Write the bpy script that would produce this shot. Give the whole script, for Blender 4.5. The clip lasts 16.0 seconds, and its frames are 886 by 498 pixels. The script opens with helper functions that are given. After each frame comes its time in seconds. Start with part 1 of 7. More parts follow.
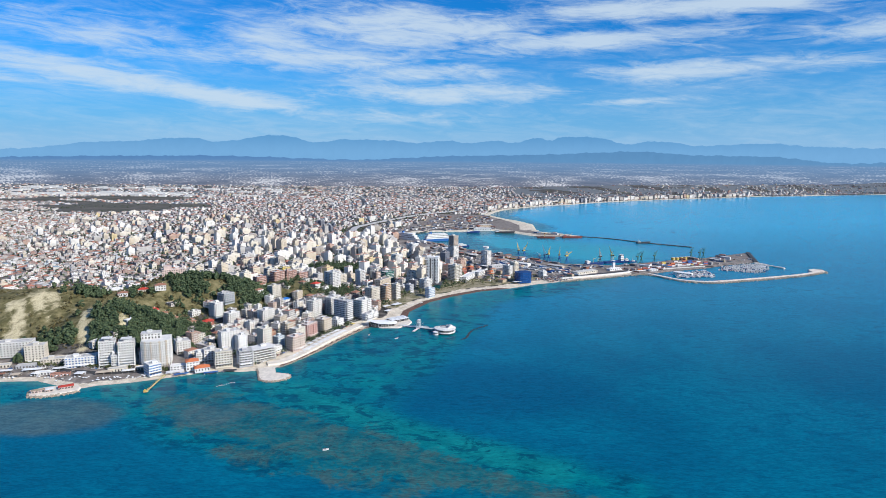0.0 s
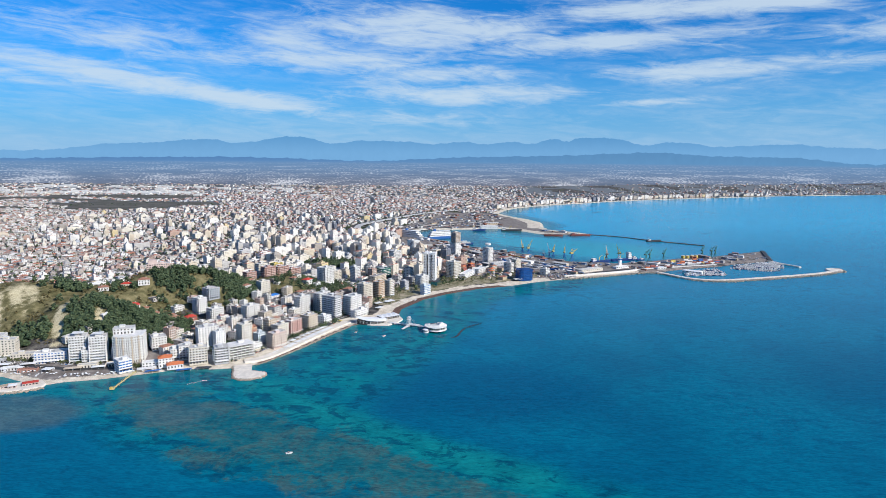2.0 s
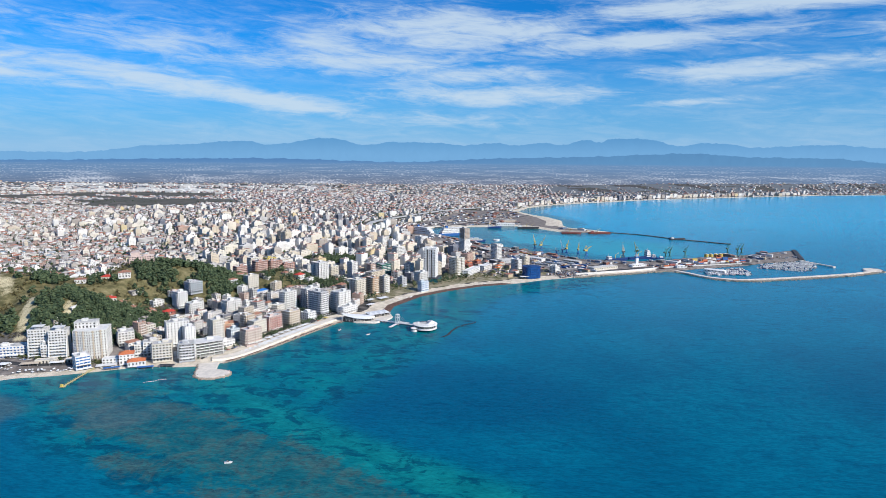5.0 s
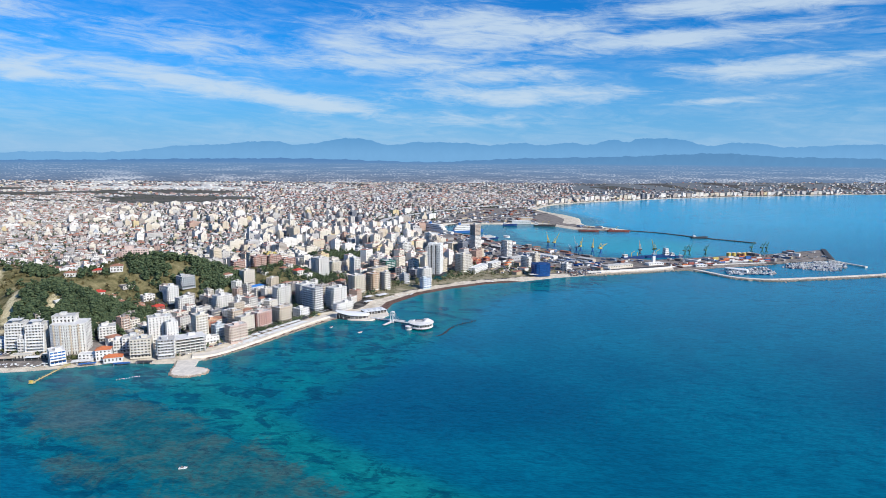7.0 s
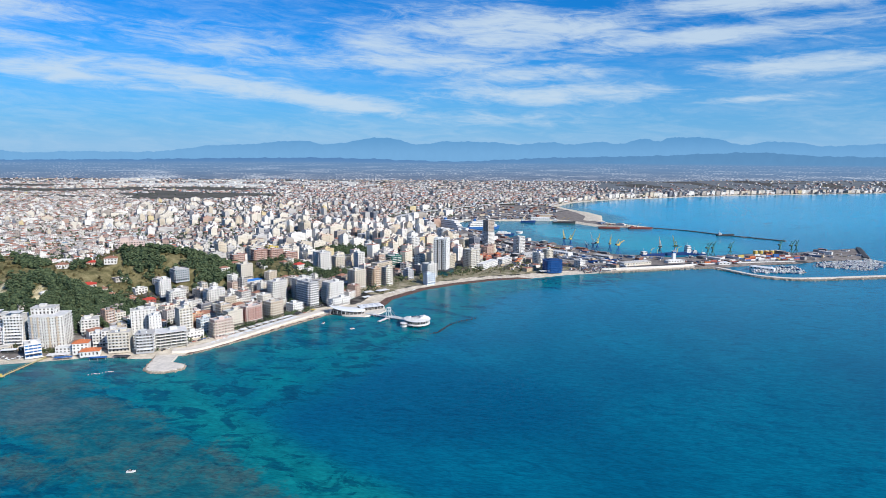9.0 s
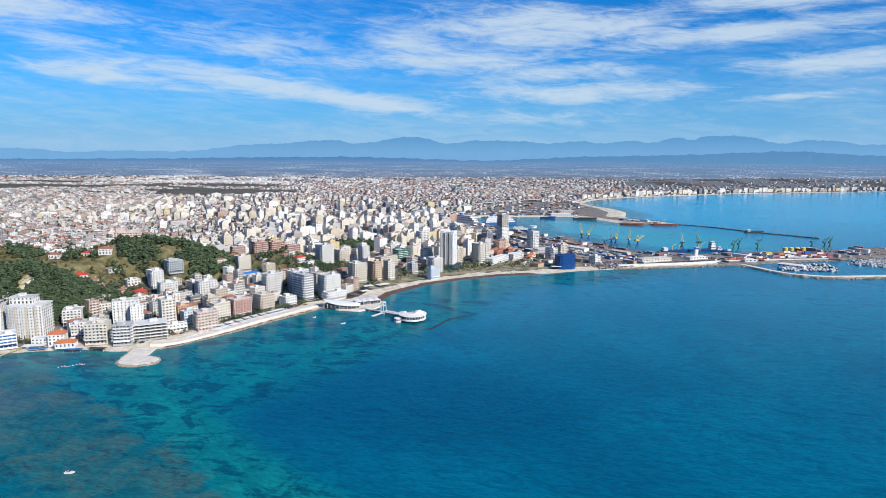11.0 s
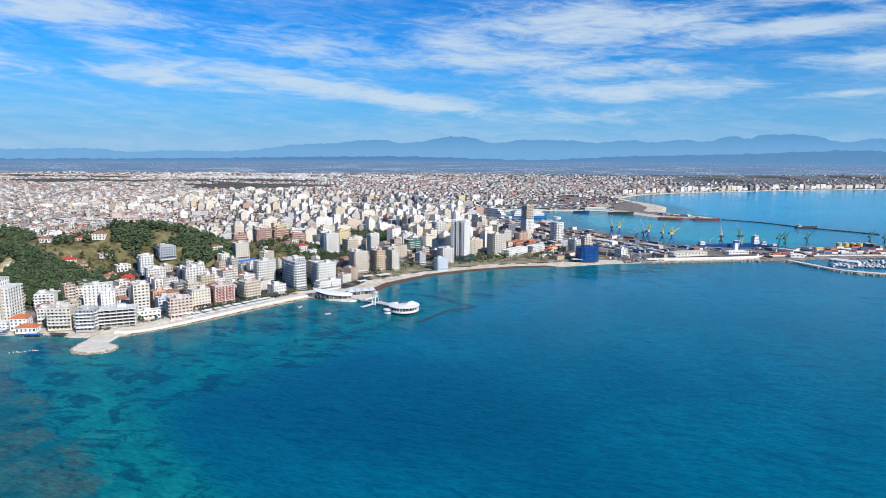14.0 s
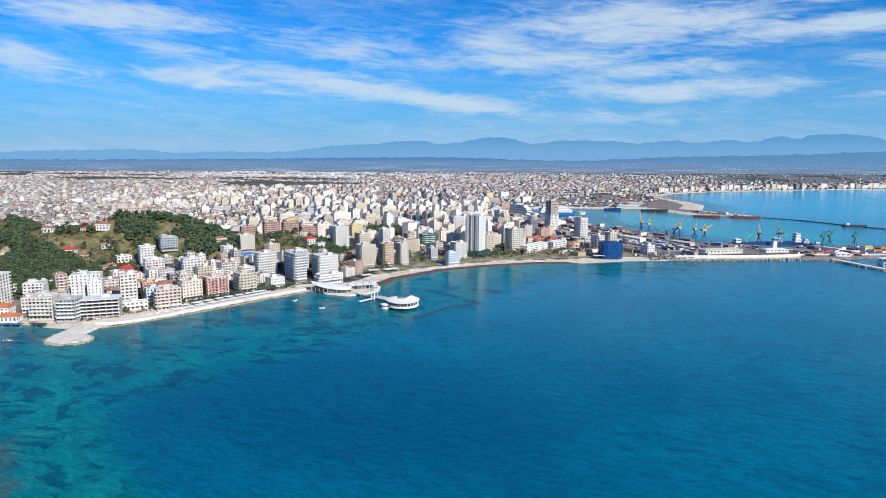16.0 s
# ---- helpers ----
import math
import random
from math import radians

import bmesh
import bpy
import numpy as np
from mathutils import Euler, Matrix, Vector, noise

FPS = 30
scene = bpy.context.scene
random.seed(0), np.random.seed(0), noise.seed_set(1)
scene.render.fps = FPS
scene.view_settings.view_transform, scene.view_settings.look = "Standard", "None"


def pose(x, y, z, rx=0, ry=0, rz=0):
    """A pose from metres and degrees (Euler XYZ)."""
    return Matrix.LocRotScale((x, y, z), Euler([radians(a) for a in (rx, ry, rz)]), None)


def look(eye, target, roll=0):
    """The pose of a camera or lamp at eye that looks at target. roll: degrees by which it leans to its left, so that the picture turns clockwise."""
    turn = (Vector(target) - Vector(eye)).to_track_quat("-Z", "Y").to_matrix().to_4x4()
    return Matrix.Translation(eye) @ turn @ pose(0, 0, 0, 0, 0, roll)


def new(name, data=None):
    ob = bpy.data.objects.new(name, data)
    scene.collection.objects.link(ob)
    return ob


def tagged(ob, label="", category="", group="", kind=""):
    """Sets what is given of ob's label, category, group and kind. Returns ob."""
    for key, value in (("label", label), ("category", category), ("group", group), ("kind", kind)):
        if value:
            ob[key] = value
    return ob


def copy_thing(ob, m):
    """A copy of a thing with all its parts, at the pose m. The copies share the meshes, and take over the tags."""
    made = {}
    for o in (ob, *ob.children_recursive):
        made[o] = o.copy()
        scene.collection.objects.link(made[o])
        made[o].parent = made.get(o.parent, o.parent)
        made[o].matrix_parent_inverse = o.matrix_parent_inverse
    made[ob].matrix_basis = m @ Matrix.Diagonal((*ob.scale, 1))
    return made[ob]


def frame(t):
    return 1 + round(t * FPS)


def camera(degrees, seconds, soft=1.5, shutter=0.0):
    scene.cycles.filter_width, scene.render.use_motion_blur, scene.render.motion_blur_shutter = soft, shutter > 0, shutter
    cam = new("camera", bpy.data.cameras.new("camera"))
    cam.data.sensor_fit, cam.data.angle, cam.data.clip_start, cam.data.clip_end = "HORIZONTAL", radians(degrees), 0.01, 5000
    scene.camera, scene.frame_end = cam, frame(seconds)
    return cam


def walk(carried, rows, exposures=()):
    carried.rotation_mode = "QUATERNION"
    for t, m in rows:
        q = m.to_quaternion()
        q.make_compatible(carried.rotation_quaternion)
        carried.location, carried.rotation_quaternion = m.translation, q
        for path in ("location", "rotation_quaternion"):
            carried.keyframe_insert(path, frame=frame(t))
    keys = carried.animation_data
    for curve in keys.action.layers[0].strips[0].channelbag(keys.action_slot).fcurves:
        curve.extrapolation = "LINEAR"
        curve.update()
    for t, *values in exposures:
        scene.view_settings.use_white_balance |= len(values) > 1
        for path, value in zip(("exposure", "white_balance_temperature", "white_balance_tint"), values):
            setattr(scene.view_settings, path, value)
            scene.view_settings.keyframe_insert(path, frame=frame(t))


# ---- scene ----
EXPOSURE = 0.24
# The camera: a drone that flies on over the bay while it sinks and turns to its left.
# Rows: seconds, place, turn to the left, tilt upwards, lean (degrees).
FLIGHT = [
    (0, 0.0, 0.0, 260.0, 3.479, -8.729, 0.45),
    (1, 16.8, 20.6, 251.5, 4.220, -8.684, 0.44),
    (2, 33.1, 41.4, 243.9, 5.000, -8.634, 0.43),
    (3, 49.1, 62.6, 236.9, 5.859, -8.590, 0.41),
    (4, 64.6, 84.1, 230.3, 6.816, -8.558, 0.40),
    (5, 79.9, 105.9, 224.0, 7.874, -8.542, 0.38),
    (6, 94.7, 127.9, 217.6, 9.028, -8.543, 0.37),
    (7, 109.2, 150.3, 211.2, 10.260, -8.561, 0.36),
    (8, 123.3, 172.9, 204.6, 11.554, -8.592, 0.34),
    (9, 136.9, 195.8, 197.7, 12.889, -8.633, 0.33),
    (10, 150.1, 218.9, 190.5, 14.249, -8.679, 0.32),
    (11, 162.6, 242.4, 183.0, 15.628, -8.724, 0.30),
    (12, 174.6, 266.3, 175.3, 17.029, -8.762, 0.29),
    (13, 185.8, 290.4, 167.5, 18.471, -8.788, 0.28),
    (14, 196.1, 315.0, 159.6, 19.992, -8.794, 0.26),
    (15, 205.5, 339.9, 151.8, 21.653, -8.777, 0.25),
    (16, 213.7, 365.3, 144.4, 23.542, -8.731, 0.24),
]
cam = camera(72.30, 16.0, soft=0.3)


def flight_pose(x, y, z, turn, tilt, lean):
    a, b = radians(turn), radians(tilt)
    ahead = Vector((-math.sin(a) * math.cos(b), math.cos(a) * math.cos(b), math.sin(b)))
    return look((x, y, z), Vector((x, y, z)) + ahead * 500, lean)


walk(cam, [(row[0], flight_pose(*row[1:])) for row in FLIGHT], exposures=[(0.0, EXPOSURE), (16.0, EXPOSURE)])

# ---- world: sky with streaks of cloud, and the far mountains ----
SUN_WAY = Vector((0.75, -0.40, 0.53)).normalized()      # towards the sun
SUN_HEIGHT = math.asin(SUN_WAY.z)
SUN_ROUND = math.atan2(SUN_WAY.x, SUN_WAY.y)


def node(tree, kind, **values):
    n = tree.nodes.new(kind)
    for key, value in values.items():
        if key == "op":
            n.operation = value
        elif key == "mode":
            n.blend_type = value
        else:
            n.inputs[key.replace("_", " ")].default_value = value
    return n


def maths(tree, op, a, b=0.0, c=0.0, clamp=False):
    n = tree.nodes.new("ShaderNodeMath")
    n.operation, n.use_clamp = op, clamp
    for slot, value in zip(n.inputs, (a, b, c)):
        if isinstance(value, (int, float)):
            slot.default_value = value
        else:
            tree.links.new(value, slot)
    return n.outputs[0]


def mixed(tree, factor, a, b, mode="MIX"):
    n = tree.nodes.new("ShaderNodeMix")
    n.data_type, n.blend_type = "RGBA", mode
    for slot, value in ((n.inputs[0], factor), (n.inputs[6], a), (n.inputs[7], b)):
        if isinstance(value, (int, float)):
            slot.default_value = value
        elif isinstance(value, tuple):
            slot.default_value = (*value[:3], 1.0)
        else:
            tree.links.new(value, slot)
    return n.outputs[2]


def noise_tex(tree, vector, scale, detail=4.0, rough=0.5, warp=0.0):
    n = node(tree, "ShaderNodeTexNoise", Scale=scale, Detail=detail, Roughness=rough, Distortion=warp)
    if vector is not None:
        tree.links.new(vector, n.inputs["Vector"])
    return n.outputs["Fac"]


def ramp(tree, value, low, high):
    n = node(tree, "ShaderNodeMapRange", From_Min=low, From_Max=high)
    n.interpolation_type = "SMOOTHSTEP"
    tree.links.new(value, n.inputs["Value"])
    return n.outputs["Result"]


def joined(tree, x, y, z=0.0):
    n = tree.nodes.new("ShaderNodeCombineXYZ")
    for slot, value in zip(n.inputs, (x, y, z)):
        if isinstance(value, (int, float)):
            slot.default_value = value
        else:
            tree.links.new(value, slot)
    return n.outputs[0]


def curve(tree, value, low, high, points):
    """A smooth curve through (value, height) points; heights within 0 to 1."""
    n = tree.nodes.new("ShaderNodeFloatCurve")
    line = n.mapping.curves[0]
    while len(line.points) < len(points):
        line.points.new(0.5, 0.5)
    for p, (a, b) in zip(line.points, points):
        p.location = ((a - low) / (high - low), b)
    n.mapping.update()
    tree.links.new(maths(tree, "DIVIDE", maths(tree, "SUBTRACT", value, low), high - low, clamp=True), n.inputs["Value"])
    return n.outputs[0]


# Ridges: degrees to the right of the y axis, and thirds of a degree above the horizon (near ridge: above one degree under it).
FAR_RIDGE = [(-60, 0.02), (-53, 0.13), (-49.7, 0.14), (-46.7, 0.06), (-44, 0.10), (-39.3, 0.10), (-35.7, 0.20), (-33.8, 0.29), (-29.7, 0.36), (-25.9, 0.46), (-23.9, 0.37),
             (-18.6, 0.57), (-16.7, 0.50), (-15.2, 0.38), (-13.1, 0.47), (-8.5, 0.46), (-5.9, 0.40), (-3.2, 0.46), (-1.1, 0.40), (1.0, 0.47), (3.0, 0.42), (5.3, 0.57), (6.4, 0.47),
             (7.1, 0.60), (11.6, 0.53), (13.1, 0.38), (15.0, 0.46), (17.3, 0.43), (19.2, 0.34), (23.5, 0.40), (27.1, 0.33), (32.2, 0.27), (45, 0.25), (60, 0.2)]
NEAR_RIDGE = [(-60, 0.20), (-39.4, 0.23), (-31.8, 0.27), (-24, 0.29), (-19.2, 0.26), (-15.2, 0.22), (-11.1, 0.20), (-8.0, 0.25), (-2.7, 0.33), (2.5, 0.37), (5.7, 0.40),
              (10.2, 0.46), (13.6, 0.50), (16.5, 0.46), (19.7, 0.40), (23.2, 0.39), (27.2, 0.30), (29.9, 0.22), (34, 0.28), (60, 0.3)]
# Streaks of cloud: degrees round, degrees up, half length, half depth, slope, weight.
STREAKS = [(-34.5, 6.5, 9.5, 1.0, -0.10, 1.0), (-22.5, 4.9, 9.0, 0.8, -0.11, 1.0), (-3.0, 5.6, 11.0, 0.85, 0.0, 0.95), (-10.0, 3.5, 9.0, 0.8, -0.04, 0.62), (-14.0, 8.5, 8.0, 1.0, 0.02, 0.95),
           (-5.0, 7.4, 7.0, 0.8, 0.05, 0.85), (-7.0, 11.3, 13.0, 1.7, 0.0, 1.0), (9.0, 10.0, 10.5, 0.9, 0.03, 1.05), (18.0, 12.4, 15.0, 1.0, 0.0, 1.05), (21.5, 7.4, 11.0, 0.85, 0.0, 1.0),
           (14.0, 4.9, 6.0, 0.3, 0.03, 0.55), (-33.0, 9.6, 8.0, 1.4, -0.05, 0.70), (-26.0, 8.2, 5.0, 0.7, 0.0, 0.70), (-52.0, 11.0, 8.0, 1.2, 0.0, 0.9), (-57.6, 7.4, 2.6, 1.5, -0.1, 0.9),
           (-44.0, 6.3, 7.0, 0.8, -0.05, 0.9), (-46.0, 8.7, 4.0, 0.6, 0.0, 0.6), (-18.0, 10.0, 6.0, 1.5, 0.0, 0.8), (34, 9.5, 10.0, 1.0, 0.0, 0.6)]


def make_world():
    world = bpy.data.worlds.new("sky")
    scene.world = world
    world.use_nodes = True
    tree = world.node_tree
    tree.nodes.clear()
    out = tree.nodes.new("ShaderNodeOutputWorld")
    sky = tree.nodes.new("ShaderNodeTexSky")
    sky.sky_type, sky.sun_disc = "NISHITA", False
    sky.sun_elevation, sky.sun_rotation = SUN_HEIGHT, SUN_ROUND
    sky.altitude, sky.air_density, sky.dust_density, sky.ozone_density = 100, 1.0, 0.3, 3.0
    where = tree.nodes.new("ShaderNodeTexCoord").outputs["Generated"]
    split = tree.nodes.new("ShaderNodeSeparateXYZ")
    tree.links.new(where, split.inputs[0])
    x, y, z = split.outputs
    flat = maths(tree, "SQRT", maths(tree, "ADD", maths(tree, "MULTIPLY", x, x), maths(tree, "MULTIPLY", y, y)))
    turn = maths(tree, "MULTIPLY", maths(tree, "ARCTAN2", x, y), 180 / math.pi)
    lift = maths(tree, "MULTIPLY", maths(tree, "ARCTAN2", z, flat), 180 / math.pi)
    # Clouds: long streaks of cirrus, placed by angle to fit the camera's view.
    field = None
    for round_, up, long_, deep, slope, weight in STREAKS:
        across = maths(tree, "SUBTRACT", turn, round_)
        above = maths(tree, "SUBTRACT", maths(tree, "SUBTRACT", lift, up), maths(tree, "MULTIPLY", across, slope))
        q = maths(tree, "ADD", maths(tree, "POWER", maths(tree, "DIVIDE", across, long_), 2.0), maths(tree, "POWER", maths(tree, "DIVIDE", above, deep), 2.0))
        one = maths(tree, "MULTIPLY", maths(tree, "EXPONENT", maths(tree, "MULTIPLY", q, -0.9)), weight)
        field = one if field is None else maths(tree, "MAXIMUM", field, one)
    slant = maths(tree, "ADD", lift, maths(tree, "MULTIPLY", turn, 0.05))
    big = noise_tex(tree, joined(tree, maths(tree, "MULTIPLY", turn, 0.09), maths(tree, "MULTIPLY", slant, 0.42)), 1.0, 4.0, 0.55, 0.5)
    fine = noise_tex(tree, joined(tree, maths(tree, "MULTIPLY", turn, 0.20), maths(tree, "MULTIPLY", slant, 1.1)), 1.0, 9.0, 0.66, 1.2)
    wisp = noise_tex(tree, joined(tree, maths(tree, "MULTIPLY", turn, 0.55), maths(tree, "MULTIPLY", slant, 3.4)), 1.0, 6.0, 0.7, 0.6)
    grain = maths(tree, "ADD", maths(tree, "ADD", maths(tree, "MULTIPLY", big, 0.55), maths(tree, "MULTIPLY", fine, 0.62)), maths(tree, "MULTIPLY", wisp, 0.22))
    body = maths(tree, "ADD", maths(tree, "MULTIPLY", field, 0.36), grain)
    cover = maths(tree, "MULTIPLY", ramp(tree, body, 0.68, 1.10), ramp(tree, lift, 1.2, 4.0))
    veil = maths(tree, "MULTIPLY", ramp(tree, grain, 0.55, 0.95), 0.38)
    cover = maths(tree, "MAXIMUM", cover, veil)
    deeper = mixed(tree, 1.0, sky.outputs[0], SKY_TINT, "MULTIPLY")
    paler = mixed(tree, maths(tree, "MULTIPLY", ramp(tree, lift, 11.0, 0.0), 0.85), deeper, SKY_LOW)
    cloudy = mixed(tree, maths(tree, "MULTIPLY", cover, 0.84), paler, CLOUD)
    air = tree.nodes.new("ShaderNodeBackground")
    hazy = mixed(tree, maths(tree, "MULTIPLY", ramp(tree, lift, 3.2, 0.4), 0.45), cloudy, (3.7, 5.7, 8.0))
    tree.links.new(hazy, air.inputs["Color"])
    air.inputs["Strength"].default_value = 0.085
    # Mountains and the far plain, all beyond five kilometres, with haze painted into their colours.
    rough = maths(tree, "MULTIPLY", maths(tree, "SUBTRACT", noise_tex(tree, joined(tree, turn, 0.0), 0.9, 7.0, 0.62), 0.5), 0.55)
    far = maths(tree, "ADD", maths(tree, "MULTIPLY", curve(tree, turn, -60, 60, FAR_RIDGE), 3.0), rough)
    near = maths(tree, "ADD", maths(tree, "MULTIPLY", curve(tree, turn, -60, 60, NEAR_RIDGE), 3.0), maths(tree, "SUBTRACT", rough, 1.0))
    is_far = ramp(tree, maths(tree, "SUBTRACT", far, lift), -0.02, 0.03)
    is_near = ramp(tree, maths(tree, "SUBTRACT", near, lift), -0.02, 0.03)
    folds = noise_tex(tree, joined(tree, maths(tree, "MULTIPLY", turn, 1.4), lift), 0.9, 6.0, 0.6, 0.6)
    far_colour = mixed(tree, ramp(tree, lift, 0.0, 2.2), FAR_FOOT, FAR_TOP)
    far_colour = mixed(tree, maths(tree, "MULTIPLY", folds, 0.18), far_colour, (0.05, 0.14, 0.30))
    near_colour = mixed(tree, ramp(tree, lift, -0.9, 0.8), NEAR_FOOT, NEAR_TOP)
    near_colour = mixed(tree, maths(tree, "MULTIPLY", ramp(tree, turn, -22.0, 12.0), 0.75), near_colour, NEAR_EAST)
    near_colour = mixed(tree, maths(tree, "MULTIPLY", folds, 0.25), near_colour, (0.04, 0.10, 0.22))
    # The plain beyond: fields and scattered houses, fading upwards into a painted haze colour.
    row = maths(tree, "DIVIDE", -10.0, maths(tree, "MINIMUM", lift, -0.05))
    specks = noise_tex(tree, joined(tree, maths(tree, "MULTIPLY", turn, 5.5), maths(tree, "MULTIPLY", lift, 13.0)), 1.0, 2.0, 0.65)
    parts = noise_tex(tree, joined(tree, maths(tree, "MULTIPLY", turn, 0.22), maths(tree, "MULTIPLY", row, 0.8)), 1.0, 5.0, 0.62)
    strips = noise_tex(tree, joined(tree, maths(tree, "MULTIPLY", turn, 0.5), maths(tree, "MULTIPLY", row, 3.2)), 1.0, 3.0, 0.6)
    amount = ramp(tree, maths(tree, "ADD", specks, maths(tree, "MULTIPLY", maths(tree, "SUBTRACT", parts, 0.5), 0.9)), 0.54, 0.66)
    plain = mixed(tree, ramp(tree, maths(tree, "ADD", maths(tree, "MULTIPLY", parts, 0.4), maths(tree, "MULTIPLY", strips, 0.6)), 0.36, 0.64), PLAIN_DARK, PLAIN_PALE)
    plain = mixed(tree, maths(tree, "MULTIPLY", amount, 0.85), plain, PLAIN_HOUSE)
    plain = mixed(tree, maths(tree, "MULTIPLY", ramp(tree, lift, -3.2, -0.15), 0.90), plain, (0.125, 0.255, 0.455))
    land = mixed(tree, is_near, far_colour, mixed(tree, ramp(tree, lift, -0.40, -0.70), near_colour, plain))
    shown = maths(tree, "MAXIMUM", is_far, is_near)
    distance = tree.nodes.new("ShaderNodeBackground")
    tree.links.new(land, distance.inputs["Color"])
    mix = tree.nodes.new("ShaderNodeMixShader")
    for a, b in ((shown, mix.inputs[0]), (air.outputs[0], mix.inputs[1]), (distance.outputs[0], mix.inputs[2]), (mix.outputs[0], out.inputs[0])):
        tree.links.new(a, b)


SKY_TINT, SKY_LOW, CLOUD = (0.06, 0.68, 1.34), (2.05, 4.6, 7.8), (6.0, 7.3, 8.5)
# Mountain and plain colours with the blue of distance haze mixed in.
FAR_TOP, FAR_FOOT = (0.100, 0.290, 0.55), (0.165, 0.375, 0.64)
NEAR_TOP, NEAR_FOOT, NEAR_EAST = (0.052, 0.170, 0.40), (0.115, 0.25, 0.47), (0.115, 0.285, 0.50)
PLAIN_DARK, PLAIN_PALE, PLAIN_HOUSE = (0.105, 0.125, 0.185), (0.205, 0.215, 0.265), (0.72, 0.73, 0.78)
make_world()

sun = new("sun", bpy.data.lights.new("sun", "SUN"))
sun.data.energy, sun.data.angle, sun.data.color = 4.8, radians(0.55), (1.0, 0.955, 0.88)
sun.matrix_world = look(SUN_WAY * 100, (0, 0, 0))

# ---- materials ----
def material(name, rough=0.8, metal=0.0, spec=0.3):
    m = bpy.data.materials.new(name)
    m.use_nodes = True
    tree = m.node_tree
    bsdf = tree.nodes["Principled BSDF"]
    bsdf.inputs["Roughness"].default_value = rough
    bsdf.inputs["Metallic"].default_value = metal
    bsdf.inputs["Specular IOR Level"].default_value = spec
    return m, tree, bsdf


def place_of(tree):
    return tree.nodes.new("ShaderNodeNewGeometry").outputs["Position"]


def bump(tree, bsdf, height, strength=0.4, distance=0.1):
    n = node(tree, "ShaderNodeBump", Strength=strength, Distance=distance)
    tree.links.new(height, n.inputs["Height"])
    tree.links.new(n.outputs[0], bsdf.inputs["Normal"])


def plain(name, colour, rough=0.75, metal=0.0, vary=0.12, scale=0.6, grain=6.0, spec=0.3):
    """A worn surface of one colour: stains some metres across and fine grain."""
    m, tree, bsdf = material(name, rough, metal, spec)
    where = place_of(tree)
    stains = noise_tex(tree, where, scale, 4.0, 0.6)
    fine = noise_tex(tree, where, grain, 3.0, 0.6)
    both = maths(tree, "ADD", maths(tree, "MULTIPLY", stains, 0.65), maths(tree, "MULTIPLY", fine, 0.35))
    dark = tuple(c * (1 - 2.2 * vary) for c in colour)
    light = tuple(min(c * (1 + 1.2 * vary), 0.95) for c in colour)
    tree.links.new(mixed(tree, ramp(tree, both, 0.3, 0.7), dark, light), bsdf.inputs["Base Color"])
    bump(tree, bsdf, fine, 0.15, 0.05)
    return m


def palette(tree, value, colours):
    n = tree.nodes.new("ShaderNodeValToRGB")
    n.color_ramp.interpolation = "CONSTANT"
    while len(n.color_ramp.elements) < len(colours):
        n.color_ramp.elements.new(0.5)
    total, sofar = sum(c[3] for c in colours), 0.0
    for e, c in zip(n.color_ramp.elements, colours):
        e.position, e.color = sofar / total, (*c[:3], 1)
        sofar += c[3]
    tree.links.new(value, n.inputs[0])
    return n.outputs[0]


TALL_COLOURS = [(0.67, 0.645, 0.60, 5), (0.62, 0.57, 0.485, 4.5), (0.54, 0.47, 0.37, 3), (0.46, 0.44, 0.42, 2.4), (0.36, 0.32, 0.28, 1.4), (0.42, 0.30, 0.24, 0.6), (0.56, 0.46, 0.27, 0.5), (0.16, 0.17, 0.20, 0.6)]
WALL_COLOURS = [(0.66, 0.64, 0.61, 5.5), (0.56, 0.53, 0.48, 4), (0.44, 0.40, 0.36, 3), (0.31, 0.27, 0.24, 2.4), (0.34, 0.24, 0.20, 1.2), (0.46, 0.36, 0.32, 1.2), (0.50, 0.42, 0.28, 0.4),
                (0.24, 0.225, 0.22, 1.8), (0.42, 0.46, 0.50, 0.5)]
ROOF_COLOURS = [(0.28, 0.26, 0.25, 3), (0.38, 0.355, 0.33, 3), (0.13, 0.12, 0.12, 2.4), (0.55, 0.53, 0.51, 2.2), (0.36, 0.145, 0.095, 4.0), (0.31, 0.19, 0.15, 3.6), (0.18, 0.26, 0.32, 0.2)]


def attribute(tree, name):
    n = tree.nodes.new("ShaderNodeAttribute")
    n.attribute_name = name
    return n.outputs["Fac"]


